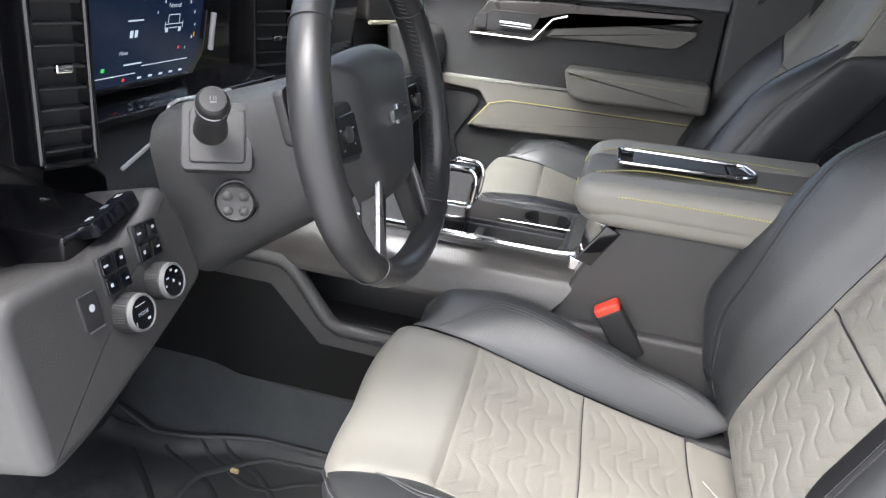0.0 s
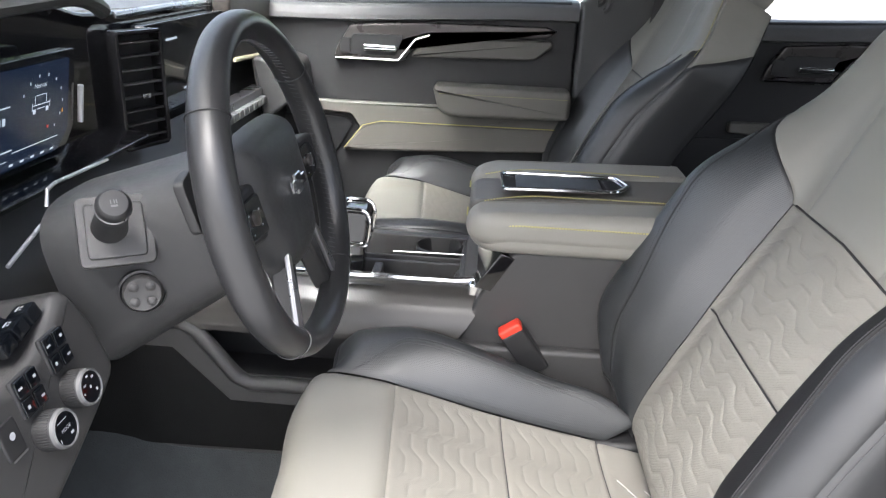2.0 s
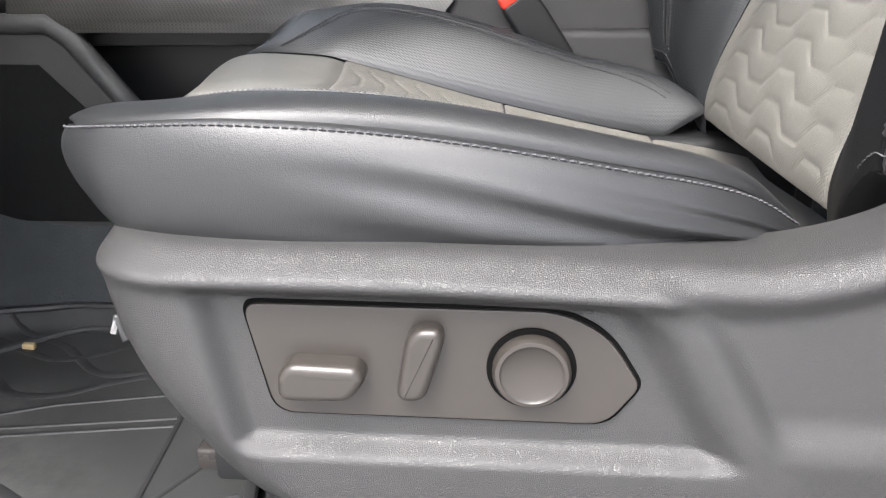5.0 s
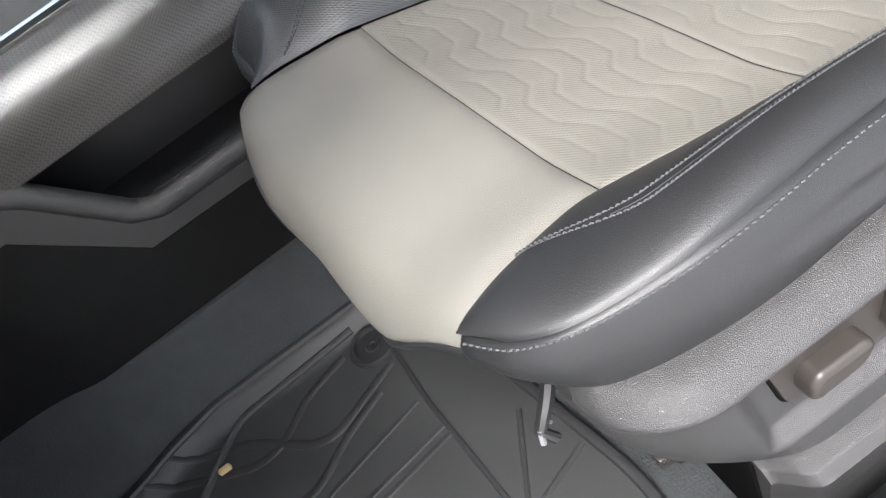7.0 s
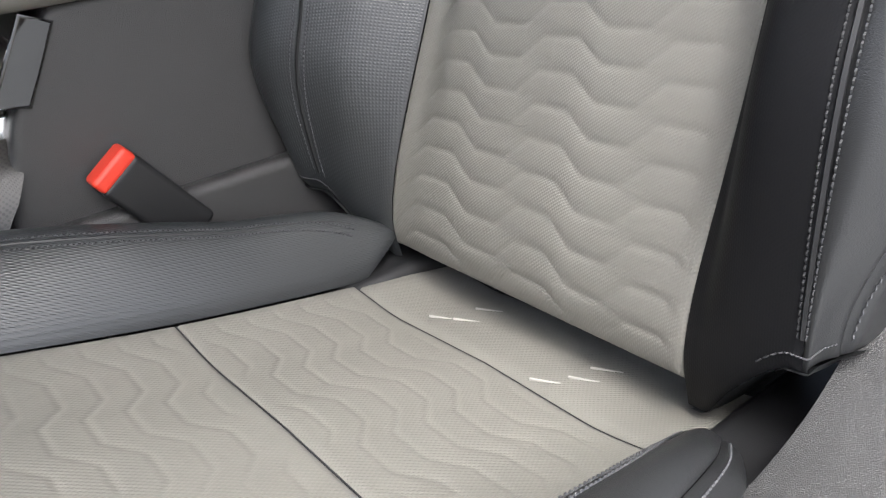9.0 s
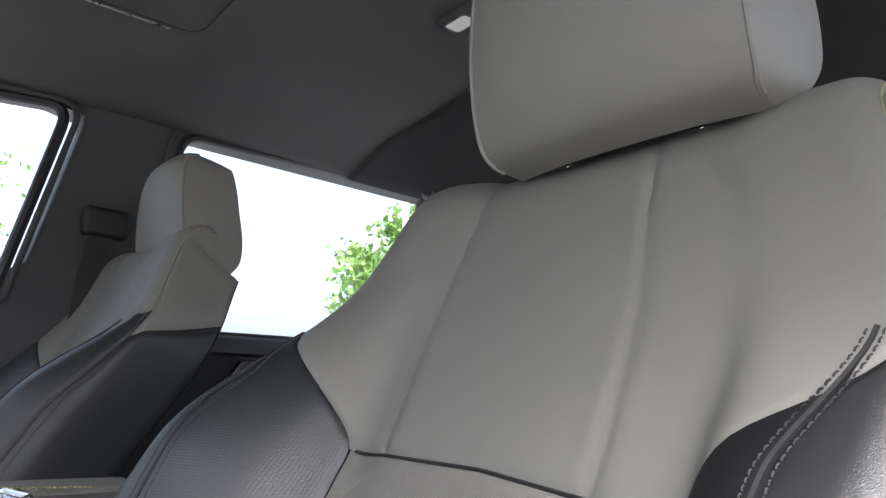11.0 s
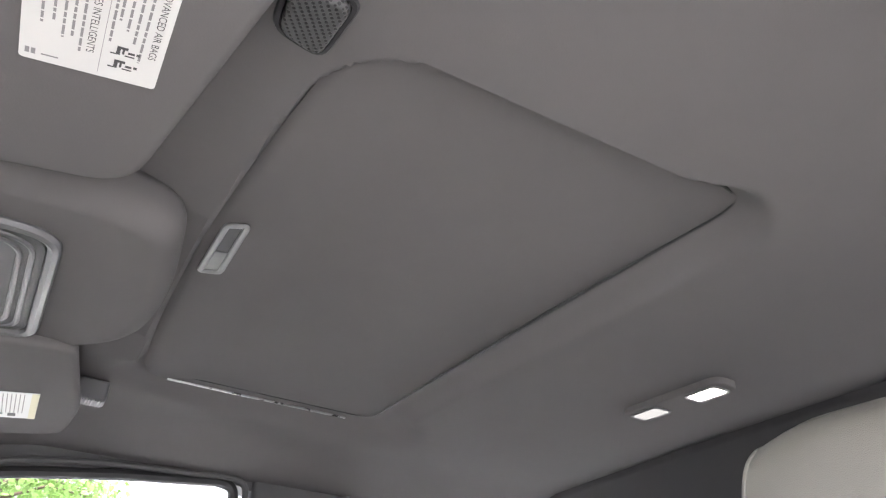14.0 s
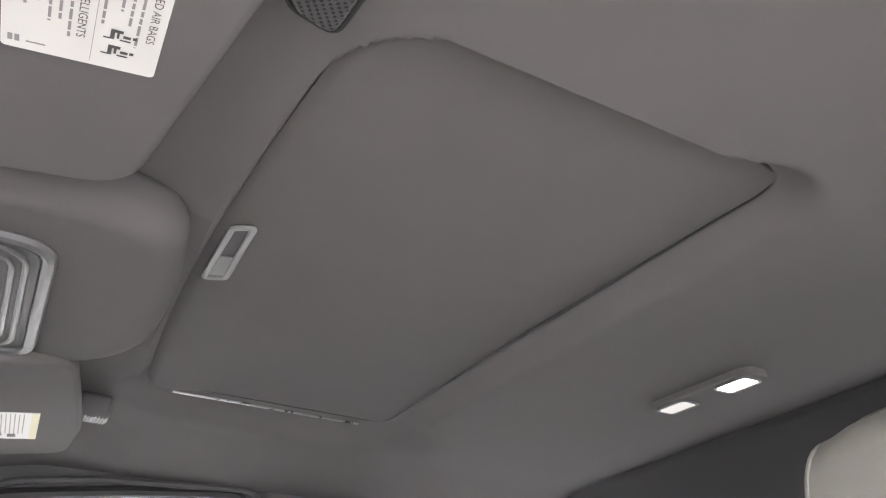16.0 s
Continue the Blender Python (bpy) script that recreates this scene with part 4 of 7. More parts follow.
part("tray_wall", bm, M_PLASTIC, tray)
bm = bmesh.new()
box(bm, (0.266, -0.110, 0.40), (0.315, 0.110, 0.505), 0.006)
part("tray_wall", bm, M_PLASTIC, tray)
bm = bmesh.new()
box(bm, (-0.42, -0.090, 0.40), (0.045, 0.090, 0.500), 0.004)
part("tray_wall", bm, M_PLASTIC, tray)
bm = bmesh.new()
box(bm, (0.045, -0.020, 0.40), (0.268, -0.012, 0.500), 0.003)
part("tray_wall", bm, M_PLASTIC, tray)
bm = bmesh.new()
box(bm, (0.045, 0.006, 0.40), (0.268, 0.012, 0.500), 0.003)
part("tray_wall", bm, M_PLASTIC, tray)
bm = bmesh.new()
box(bm, (0.118, -0.090, 0.40), (0.134, -0.018, 0.496), 0.004)
part("tray_wall", bm, M_PLASTIC, tray)
bm = bmesh.new()
prism(bm, rounded([(0.255, 0.480), (0.275, 0.505), (0.318, 0.548), (0.335, 0.56), (0.335, 0.46), (0.255, 0.46)], 0.01), 1, -0.105, 0.105, 0.006)
part("tray_wall", bm, M_PLASTIC, tray)
bm = bmesh.new()
for cx in (0.225,):
    lathe(bm, [(0.043, 0.0), (0.043, 0.010), (0.040, 0.012), (0.0375, 0.008), (0.036, -0.03), (0, -0.03)], pose(cx, 0.055, 0.494), 36)
part("cup_holder", bm, M_DARK, console, "black round cup holder")
bm = bmesh.new()
prism(bm, rounded([(0.055, -0.128), (0.150, -0.128), (0.150, -0.118), (0.055, -0.118)], 0.003), 2, 0.5, 0.5005, 0)
part("tray_line", bm, M_DARK, console)
bm = bmesh.new()
box(bm, (0.140, -0.082, 0.452), (0.252, -0.024, 0.462), 0.004)
part("tray_mat", bm, M_RUBBER2, console)
bm = bmesh.new()
tube(bm, [(0.145, 0.012, 0.505), (0.27, 0.012, 0.506), (0.272, 0.098, 0.506), (0.05, 0.098, 0.506)], 0.0012, n=6)
part("bright_line", bm, M_CHROME, console, "thin chrome line")
# armrest lid
def cushion_block(lo, hi, x0, radii, z0, z1, bevel, crown):
    """A padded block with rounded front corners and a crowned top."""
    b = bmesh.new()
    prism(b, rounded([(x0, lo), (0.66, lo), (0.66, hi), (x0, hi)], [radii[0], 0.01, 0.01, radii[1]], 10), 2, z0, z1, bevel, 6)
    for v in b.verts:
        if v.co.z > z1 - 0.03:
            v.co.z -= 0.020 * max(0.0, (0.40 - v.co.x) / 0.125) ** 2 + crown * ((v.co.y - (lo + hi) / 2) / (hi - lo) * 2) ** 2
    return b


arm = part("armrest", cushion_block(-0.165, 0.165, 0.278, (0.07, 0.07), 0.580, 0.632, 0.016, 0.0), M_TAUPE, console, "taupe leather armrest lid")
part("arm_pad", cushion_block(-0.167, -0.072, 0.274, (0.062, 0.030), 0.592, 0.654, 0.020, 0.003), M_TAUPE, arm, "rounded taupe leather pad")
part("arm_pad", cushion_block(0.064, 0.167, 0.274, (0.030, 0.062), 0.592, 0.654, 0.020, 0.003), M_TAUPE, arm, "rounded taupe leather pad")
part("centre_strip", cushion_block(-0.070, 0.062, 0.276, (0.02, 0.02), 0.600, 0.650, 0.010, 0.0), M_DIMT, arm, "dark taupe centre strip")
bm = bmesh.new()
ring = rounded([(0.330, -0.056), (0.510, -0.040), (0.536, -0.008), (0.520, 0.046), (0.326, 0.040)], 0.010, 5)
tube(bm, [(p[0], p[1], 0.652) for p in ring], 0.0034, closed=True, n=8)
part("chrome_ring", bm, M_CHROME, arm, "chrome ring round the phone tray")
bm = bmesh.new()
prism(bm, ring, 2, 0.6490, 0.6512, 0.0)
part("phone_tray", bm, M_GLOSS, arm, "glossy black phone tray")
bm = bmesh.new()
box(bm, (0.350, -0.044, 0.6505), (0.490, 0.030, 0.6530), 0.0015)
part("tray_pad", bm, M_RUBBER2, arm)
for side in (-1, 1):
    bm = bmesh.new()
    line = [(0.65, side * 0.1655), (0.55, side * 0.1655), (0.45, side * 0.1655), (0.36, side * 0.1657)] + [(0.35 + 0.0757 * math.cos(radians(w)), side * (0.09 + 0.0757 * math.sin(radians(w)))) for w in (90, 108, 126, 144, 162, 180)] + [(0.2743, side * 0.05)]
    dense = []
    for p, q in zip(line, line[1:]):
        k = max(2, int((Vector(q) - Vector(p)).length / 0.0045))
        dense += [Vector(p).lerp(Vector(q), i / k) for i in range(k)]
    for i in range(0, len(dense) - 1):
        a, b = dense[i], dense[i].lerp(dense[i + 1], 0.65)
        zz = lambda p: 0.6300 - 0.012 * smooth_step(0.36, 0.275, p.x)
        tube(bm, [(a.x, a.y * 1.010, zz(a)), (b.x, b.y * 1.010, zz(b))], 0.0013, n=4)
    part("stitching", bm, M_YELLOW, arm, "yellow thread")
for side in (-1, 1):
    bm = bmesh.new()
    for i in range(66):
        x = 0.300 + i * 0.0046
        y_ = side * (0.0815 if side < 0 else 0.0735)
        drop = 0.020 * max(0.0, (0.40 - x) / 0.125) ** 2
        tube(bm, [(x, y_, 0.6515 - drop), (x + 0.003, y_, 0.6515 - drop)], 0.0010, n=4)
    part("stitching", bm, M_YELLOW, arm, "yellow thread")
# gear selector
selector = thing("gear_selector", "glossy black and chrome gear selector on the centre console", "gear lever")
bm = bmesh.new()
prism(bm, rounded([(0.062, 0.545), (0.058, 0.590), (0.070, 0.608), (0.112, 0.606), (0.118, 0.590), (0.112, 0.545)], 0.010, 5), 1, -0.075, -0.022, 0.008, 4)
part("knob", bm, M_GLOSS, selector, "glossy black knob")
bm = bmesh.new()
for y in (-0.0755, -0.0215):
    tube(bm, [(q[0], y, q[1]) for q in rounded([(0.061, 0.548), (0.058, 0.591), (0.071, 0.609), (0.111, 0.607), (0.118, 0.590), (0.112, 0.548)], 0.010, 4)], 0.0035, closed=True, n=8)
box(bm, (0.066, -0.077, 0.542), (0.114, -0.020, 0.549), 0.003)
part("chrome_frame", bm, M_CHROME, selector, "chrome frame")
bm = bmesh.new()
prism(bm, [(0.070, 0.455), (0.068, 0.545), (0.108, 0.545), (0.102, 0.455)], 1, -0.068, -0.028, 0.006)
part("stem", bm, M_GLOSS, selector)

# seat belt buckle
buckle = thing("seat_belt_buckle", "black seat belt buckle with red release button beside the seat", "buckle")
bm = bmesh.new()
bk = Matrix.Translation((0.377, -0.165, 0.425)) @ pose(0, 0, 0, 4, -35, 0)
box(bm, (-0.020, -0.012, -0.045), (0.020, 0.012, 0.040), 0.005, 3, bk)
part("casing", bm, M_DARK, buckle, "black plastic casing")
bm = bmesh.new()
box(bm, (-0.019, -0.0115, 0.036), (0.019, 0.0115, 0.050), 0.004, 3, bk)
part("release_button", bm, M_RED, buckle, "red release button")
bm = bmesh.new()
box(bm, (-0.011, -0.002, -0.15), (0.011, 0.002, -0.04), 0.001, 1, bk)
part("strap", bm, M_DARK, buckle)

# ---- floor, mat and pedals ----
def floor_z(x, y):
    z = 0.062
    z += 0.30 * smooth_step(-0.42, -0.78, x)
    edge = -0.214 - 0.05 * smooth_step(-0.20, -0.33, x)
    t = smooth_step(edge - 0.012, -0.140, y) * smooth_step(0.285, 0.155, y)
    return z + 0.17 * t


bm = bmesh.new()
sheet(bm, lambda x, y: Vector((x, y, floor_z(x, y))), span(-0.85, 1.75, 110), span(-0.76, 0.78, 160))
tagged(part("floor", bm, M_CARPET), "dark grey carpeted cabin floor", "floor", kind="structure")
mat = thing("floor_mat", "dusty black rubber floor mat with moulded ridges in the footwell", "floor mat")
OUT = rounded([(-0.60, -0.70), (0.148, -0.655), (0.150, -0.560), (0.128, -0.45), (0.075, -0.200), (-0.205, -0.202), (-0.315, -0.250), (-0.60, -0.255)], [0.04, 0.03, 0.03, 0.05, 0.05, 0.06, 0.06, 0.04], 6)


def mat_z(x, y=-0.5):
    return 0.069 + 0.30 * smooth_step(-0.42, -0.78, x) + 0.022 * smooth_step(-0.232, -0.204, y + 0.05 * smooth_step(-0.20, -0.33, x))


bm = bmesh.new()
gx, gy = span(-0.60, 0.152, 90), span(-0.70, -0.198, 64)


def inside(x, y):
    c = False
    for (x1, y1), (x2, y2) in zip(OUT, OUT[1:] + OUT[:1]):
        if (y1 > y) != (y2 > y) and x < (x2 - x1) * (y - y1) / (y2 - y1) + x1:
            c = not c
    return c


vs = {}
for x0, x1 in zip(gx, gx[1:]):
    for y0, y1 in zip(gy, gy[1:]):
        if inside((x0 + x1) / 2, (y0 + y1) / 2):
            q = []
            for c in ((x0, y0), (x1, y0), (x1, y1), (x0, y1)):
                if c not in vs:
                    vs[c] = bm.verts.new((*c, mat_z(*c) + 0.006))
                q.append(vs[c])
            bm.faces.new(q)
part("sheet", bm, M_RUBBER, mat, "dusty black rubber")


def ridge(name, pts, r, closed=False, material=M_RUBBER2, lift=0.006, squash=0.5):
    b = bmesh.new()
    tube(b, [(x, y, mat_z(x, y) + lift) for x, y in pts], r, closed, n=8, squash=squash, up=(0, 0, 1))
    return part(name, b, material, mat)


def bent(pts, r=0.02):
    """A line through points, its corners rounded, in short steps."""
    out = [Vector(pts[0])]
    for a, p, c in zip(pts, pts[1:], pts[2:]):
        a, p, c = Vector(a), Vector(p), Vector(c)
        d = min(r, (a - p).length * 0.45, (c - p).length * 0.45)
        e, g = p + (a - p).normalized() * d, p + (c - p).normalized() * d
        out += [e.lerp(p, t).lerp(p.lerp(g, t), t) for t in (0, 0.25, 0.5, 0.75, 1)]
    out.append(Vector(pts[-1]))
    return [p.lerp(q, i / 6) for p, q in zip(out, out[1:]) for i in range(6)] + [out[-1]]


ridge("rim", OUT, 0.006, True, M_RUBBER2, 0.006, 0.8)
# the pale raised border inside the rim
ridge("border", bent([(0.00, -0.222), (-0.165, -0.228), (-0.190, -0.250), (-0.248, -0.308), (-0.252, -0.340), (-0.243, -0.400)]), 0.0050, False, M_RUBBER, 0.0075, 0.9)
# broad dark ribs
for pts in ([(-0.285, -0.240), (-0.200, -0.282), (-0.160, -0.300), (-0.128, -0.296), (-0.078, -0.257), (-0.025, -0.243)],
            [(-0.250, -0.226), (-0.160, -0.266), (-0.098, -0.322), (-0.068, -0.330), (0.020, -0.292)],
            [(-0.335, -0.268), (-0.230, -0.312), (-0.160, -0.374), (-0.110, -0.374), (-0.062, -0.340), (-0.007, -0.317)],
            [(-0.392, -0.285), (-0.304, -0.361), (-0.230, -0.440)],
            [(-0.300, -0.540), (-0.161, -0.508), (-0.110, -0.500), (-0.063, -0.523), (0.020, -0.572)],
            [(-0.230, -0.460), (-0.145, -0.529), (-0.050, -0.605)]):
    ridge("rib", bent(pts), 0.0055, squash=0.3)
# fine ribs
for pts in ([(-0.300, -0.470), (-0.213, -0.433), (-0.160, -0.414), (-0.100, -0.388), (0.022, -0.358)],
            [(-0.300, -0.466), (-0.205, -0.444), (0.032, -0.402)], [(-0.290, -0.478), (-0.197, -0.456), (0.034, -0.415)],
            [(0.030, -0.275), (0.032, -0.370), (0.050, -0.545)], [(0.102, -0.440), (0.056, -0.530), (0.049, -0.543)],
            [(0.130, -0.508), (0.056, -0.535)], [(0.048, -0.548), (-0.006, -0.547)], [(0.055, -0.606), (0.095, -0.650)]):
    ridge("fine_rib", bent(pts, 0.01), 0.0030, squash=0.6)
for x, y in ((0.044, -0.576), (0.012, -0.256)):
    b = bmesh.new()
    lathe(b, [(0.030, 0.0), (0.030, 0.006), (0.028, 0.009), (0.0225, 0.009), (0.021, 0.004), (0.010, 0.004), (0.009, 0.006), (0.004, 0.006), (0.003, 0.003), (0, 0.003)], pose(x, y, mat_z(x, y) + 0.003), 32)
    part("fixing_ring", b, M_RUBBER2, mat, "round black mat fixing")
crumb = bmesh.new()
box(crumb, (-0.205, -0.281, 0.0755), (-0.190, -0.274, 0.083), 0.002)
tagged(part("dry_leaf_scrap", crumb, material("tan_scrap", (0.55, 0.42, 0.22), 0.7)), "small tan scrap lying on the rubber mat", "debris")
pedal = thing("brake_pedal", "black rubber brake pedal under the dashboard", "pedal")
bm = bmesh.new()
pm = Matrix.Translation((-0.385, -0.410, 0.200)) @ pose(0, 0, 0, 0, 38, 8)
box(bm, (-0.012, -0.055, -0.038), (0.006, 0.055, 0.038), 0.008, 3, pm)
pad = part("pad", bm, M_RUBBER2, pedal, "ribbed rubber pad")
for i in range(6):
    bm = bmesh.new()
    box(bm, (0.005, -0.048, -0.030 + i * 0.011), (0.010, 0.048, -0.025 + i * 0.011), 0.002, 1, pm)
    part("rib", bm, M_RUBBER2, pad)
bm = bmesh.new()
tube(bm, [(-0.395, -0.41, 0.20), (-0.47, -0.41, 0.38), (-0.46, -0.41, 0.60)], 0.011, n=10)
part("arm", bm, M_DARK, pedal)
pedal = thing("accelerator_pedal", "black accelerator pedal under the dashboard", "pedal")
bm = bmesh.new()
pm = Matrix.Translation((-0.44, -0.285, 0.14)) @ pose(0, 0, 0, 0, 30, 0)
box(bm, (-0.010, -0.028, -0.085), (0.006, 0.028, 0.075), 0.007, 3, pm)
part("pad", bm, M_RUBBER2, pedal, "long black pad")
bm = bmesh.new()
lathe(bm, [(0.009, 0), (0.009, 0.012), (0, 0.012)], aim((-0.405, -0.300, 0.205), (1, 0, 0.3)), 16)
part("pivot", bm, M_CHROME, pedal, "bright metal pivot")

# rear footwell mat
rear_mat = thing("rear_floor_mat", "ridged black rubber mat in the rear footwell", "floor mat")
bm = bmesh.new()
box(bm, (0.72, -0.70, 0.066), (1.35, -0.22, 0.078), 0.005)
part("sheet", bm, M_RUBBER, rear_mat, "black rubber")
for i in range(16):
    bm = bmesh.new()
    box(bm, (0.745 + i * 0.037, -0.67, 0.076), (0.757 + i * 0.037, -0.25, 0.084), 0.003, 1)
    part("ridge", bm, M_RUBBER2, rear_mat)

# ---- cabin shell ----
def wall(name, label, bm, mat_=None, cat="wall"):
    return tagged(part(name, bm, mat_ or M_HEADP), label, cat, kind="structure")


# seat riser cover and the driver's sill
def riser_point(x, v):
    """v: from the ledge's inner edge over the lip and down the face."""
    prof = ((-0.600, 0.196), (-0.672, 0.199), (-0.686, 0.196), (-0.693, 0.188), (-0.690, 0.172), (-0.686, 0.140), (-0.684, 0.085))
    f = v * (len(prof) - 1)
    i = min(int(f), len(prof) - 2)
    y_, z_ = (lerp(prof[i][k], prof[i + 1][k], f - i) for k in (0, 1))
    step = smooth_step(-0.012, 0.022, (x - 0.43) - (z_ - 0.15) * 1.15) * smooth_step(0.55, 0.75, v + 0.12)
    y_ += 0.020 * step
    bend = 1 - smooth_step(0.0, 0.03, x - 0.205)
    return Vector((x, y_ + 0.024 * bend ** 2, z_ - 0.010 * bend ** 2 + 0.004 * smooth_step(0.3, 0.75, x)))


riser = bmesh.new()
xs_ = span(0.205, 0.235, 8) + span(0.235, 0.80, 70)[1:]
sheet(riser, riser_point, xs_, span(0, 1, 36))
sheet(riser, lambda f, v: riser_point(0.205, v) + Vector((0.002 * f, 0.06 * f, 0)), (0, 1), span(0, 1, 36), flip=True)
tagged(part("seat_riser_cover", riser, M_PLASTIC), "grained charcoal plastic cover under the seat", "trim", kind="structure")
# riser takes the gap colour, which paints the shade under the seat
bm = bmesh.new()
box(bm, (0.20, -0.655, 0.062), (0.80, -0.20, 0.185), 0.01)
tagged(part("seat_riser", bm, M_GAP), "seat riser under the seat, shade put in as near-black", "trim", kind="structure")
for side, x in ((-1, 0.155), (1, 0.150)):
    rail = thing("seat_rail", "dark steel seat rail with a bright end under the seat", "rail", "seat rails")
    bm = bmesh.new()
    box(bm, (x + 0.012, YD + side * 0.195 - 0.016, 0.184), (0.66, YD + side * 0.195 + 0.016, 0.212), 0.004, 2)
    part("channel", bm, M_DARK, rail, "dark steel channel")
    bm = bmesh.new()
    box(bm, (x, YD + side * 0.195 - 0.014, 0.190), (x + 0.016, YD + side * 0.195 + 0.014, 0.206), 0.003, 2)
    part("end_cap", bm, M_STEEL, rail, "bright rail end")
loom = thing("wiring_tail", "frayed white-taped wiring tail hanging under the seat's front", "cable")
bm = bmesh.new()
tube(bm, [(0.145, -0.560, 0.300), (0.118, -0.588, 0.290), (0.104, -0.596, 0.280), (0.110, -0.600, 0.268)], lambda f: 0.006 - 0.002 * f, n=8)
part("tail", bm, M_DARK, loom)
for k in range(3):
    bm = bmesh.new()
    tube(bm, [(0.104 + 0.002 * k, -0.597 + 0.003 * k, 0.283), (0.101 + 0.006 * k, -0.600 + 0.005 * k, 0.272)], 0.0022, n=6)
    part("frayed_end", bm, M_GREYP, loom, "white frayed tape")
bm = bmesh.new()
prism(bm, rounded([(-0.86, -0.05), (-0.86, 0.12), (-0.775, 0.150), (-0.715, 0.150), (-0.705, 0.05)], 0.01), 0, -0.60, 1.75, 0.004)
wall("sill", "charcoal plastic door sill", bm, M_PLASTIC, "sill")
bm = bmesh.new()
prism(bm, rounded([(0.16, -0.815), (1.20, -0.815), (1.20, -0.712), (0.16, -0.712)], 0.012), 2, 0.148, 0.156, 0.003)
tagged(part("sill_tread", bm, M_MIDG), "mid grey plastic tread on the door sill", "sill", kind="structure")
plate = thing("sill_plate", "light grey scuff plate on the door sill", "sill plate")
bm = bmesh.new()
prism(bm, rounded([(-0.40, -0.80), (0.055, -0.80), (0.075, -0.755), (0.06, -0.705), (-0.40, -0.705)], 0.012), 2, 0.150, 0.165, 0.004)
part("plate", bm, M_GREYP, plate, "light grey plastic plate")
bm = bmesh.new()
for i in range(6):
    prism(bm, rounded([(-0.20 + i * 0.034, -0.765), (-0.178 + i * 0.034, -0.765), (-0.178 + i * 0.034, -0.742), (-0.20 + i * 0.034, -0.742)], 0.004), 2, 0.165, 0.1662, 0)
part("embossed_marks", bm, M_SATIN, plate, "embossed plain marks")


# headliner with a shallow well round the sunroof
SR = (0.372, 0.757, 0.3975)
SRY = 0.0395          # the opening's middle


def bow(x, y):
    """The front edge of the opening curves back towards its ends."""
    return 0.016 * ((y - 0.08) / 0.36) ** 2 * min(max(1 - (x - SR[0]) / 0.25, 0), 1)


def well(x, y):
    """Distance outside the sunroof's rounded rectangle."""
    x -= bow(x, y)
    cx, r = (SR[0] + SR[1]) / 2, 0.066 if x < 0.5 else 0.04
    hx, hy = (SR[1] - SR[0]) / 2 - r, SR[2] - r
    dx, dy = max(abs(x - cx) - hx, 0), max(abs(y - SRY) - hy, 0)
    return math.hypot(dx, dy) - r


def ceiling_z(x, y):
    z = 1.312 + 0.006 * math.cos(min(abs(y) / 0.6, 1) * math.pi / 2)
    z -= 0.044 * smooth_step(0.52, 0.74, abs(y)) ** 1.3
    z -= 0.05 * smooth_step(0.30, 0.05, x)
    z -= 0.26 * max(0.0, x - 1.155 - 0.09 * y) * smooth_step(0.74, 0.60, abs(y))
    d = well(x, y)
    front = smooth_step(SR[0] - 0.03, SR[0] + 0.06, x)
    z += 0.026 * (1 - smooth_step(0.0, 0.014 + 0.022 * smooth_step(0.66, 0.74, x) + 0.065 * smooth_step(0.33, 0.43, y), d))
    return z


bm = bmesh.new()
xs = span(0.05, 0.36, 14) + span(0.36, 0.80, 88)[1:] + span(0.80, 1.72, 30)[1:]
ys = span(-0.76, -0.42, 18) + span(-0.42, 0.50, 150)[1:] + span(0.50, 0.76, 16)[1:]
g = {}
for x in xs:
    for y in ys:
        g[x, y] = bm.verts.new((x, y, ceiling_z(x, y)))
for x0, x1 in zip(xs, xs[1:]):
    for y0, y1 in zip(ys, ys[1:]):
        if well((x0 + x1) / 2, (y0 + y1) / 2) > -0.006:
            bm.faces.new((g[x0, y0], g[x0, y1], g[x1, y1], g[x1, y0]))
for v in [v for v in bm.verts if not v.link_faces]:
    bm.verts.remove(v)
# draw the opening's ragged edge onto its outline
for v in [v for v in bm.verts if v.is_boundary and abs(v.co.y) < 0.6 and 0.3 < v.co.x < 0.85]:
    x, y = v.co.x, v.co.y
    for _ in range(3):
        w = well(x, y) + 0.002
        gx_, gy_ = (well(x + 0.001, y) - well(x - 0.001, y)) / 0.002, (well(x, y + 0.001) - well(x, y - 0.001)) / 0.002
        n2 = max(gx_ * gx_ + gy_ * gy_, 0.2)
        x, y = x - w * gx_ / n2, y - w * gy_ / n2
    v.co = Vector((x, y, ceiling_z(x, y)))
wall("ceiling", "charcoal cloth headliner with a sunroof well", bm, M_HEAD, "ceiling")
# this panel's darker colour stands for shade behind the ceiling's bend
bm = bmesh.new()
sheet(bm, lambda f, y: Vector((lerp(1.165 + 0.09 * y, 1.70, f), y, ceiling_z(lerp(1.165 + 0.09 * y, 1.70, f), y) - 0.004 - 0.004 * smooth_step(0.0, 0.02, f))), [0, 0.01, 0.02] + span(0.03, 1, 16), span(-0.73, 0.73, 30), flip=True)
wall("ceiling_rear", "charcoal rear headliner panel with its shade in the colour", bm, M_REAR, "ceiling")
shade = thing("sunroof_shade", "closed charcoal cloth sunroof shade in the headliner", "sunroof shade")
bm = bmesh.new()
cx = (SR[0] + SR[1]) / 2


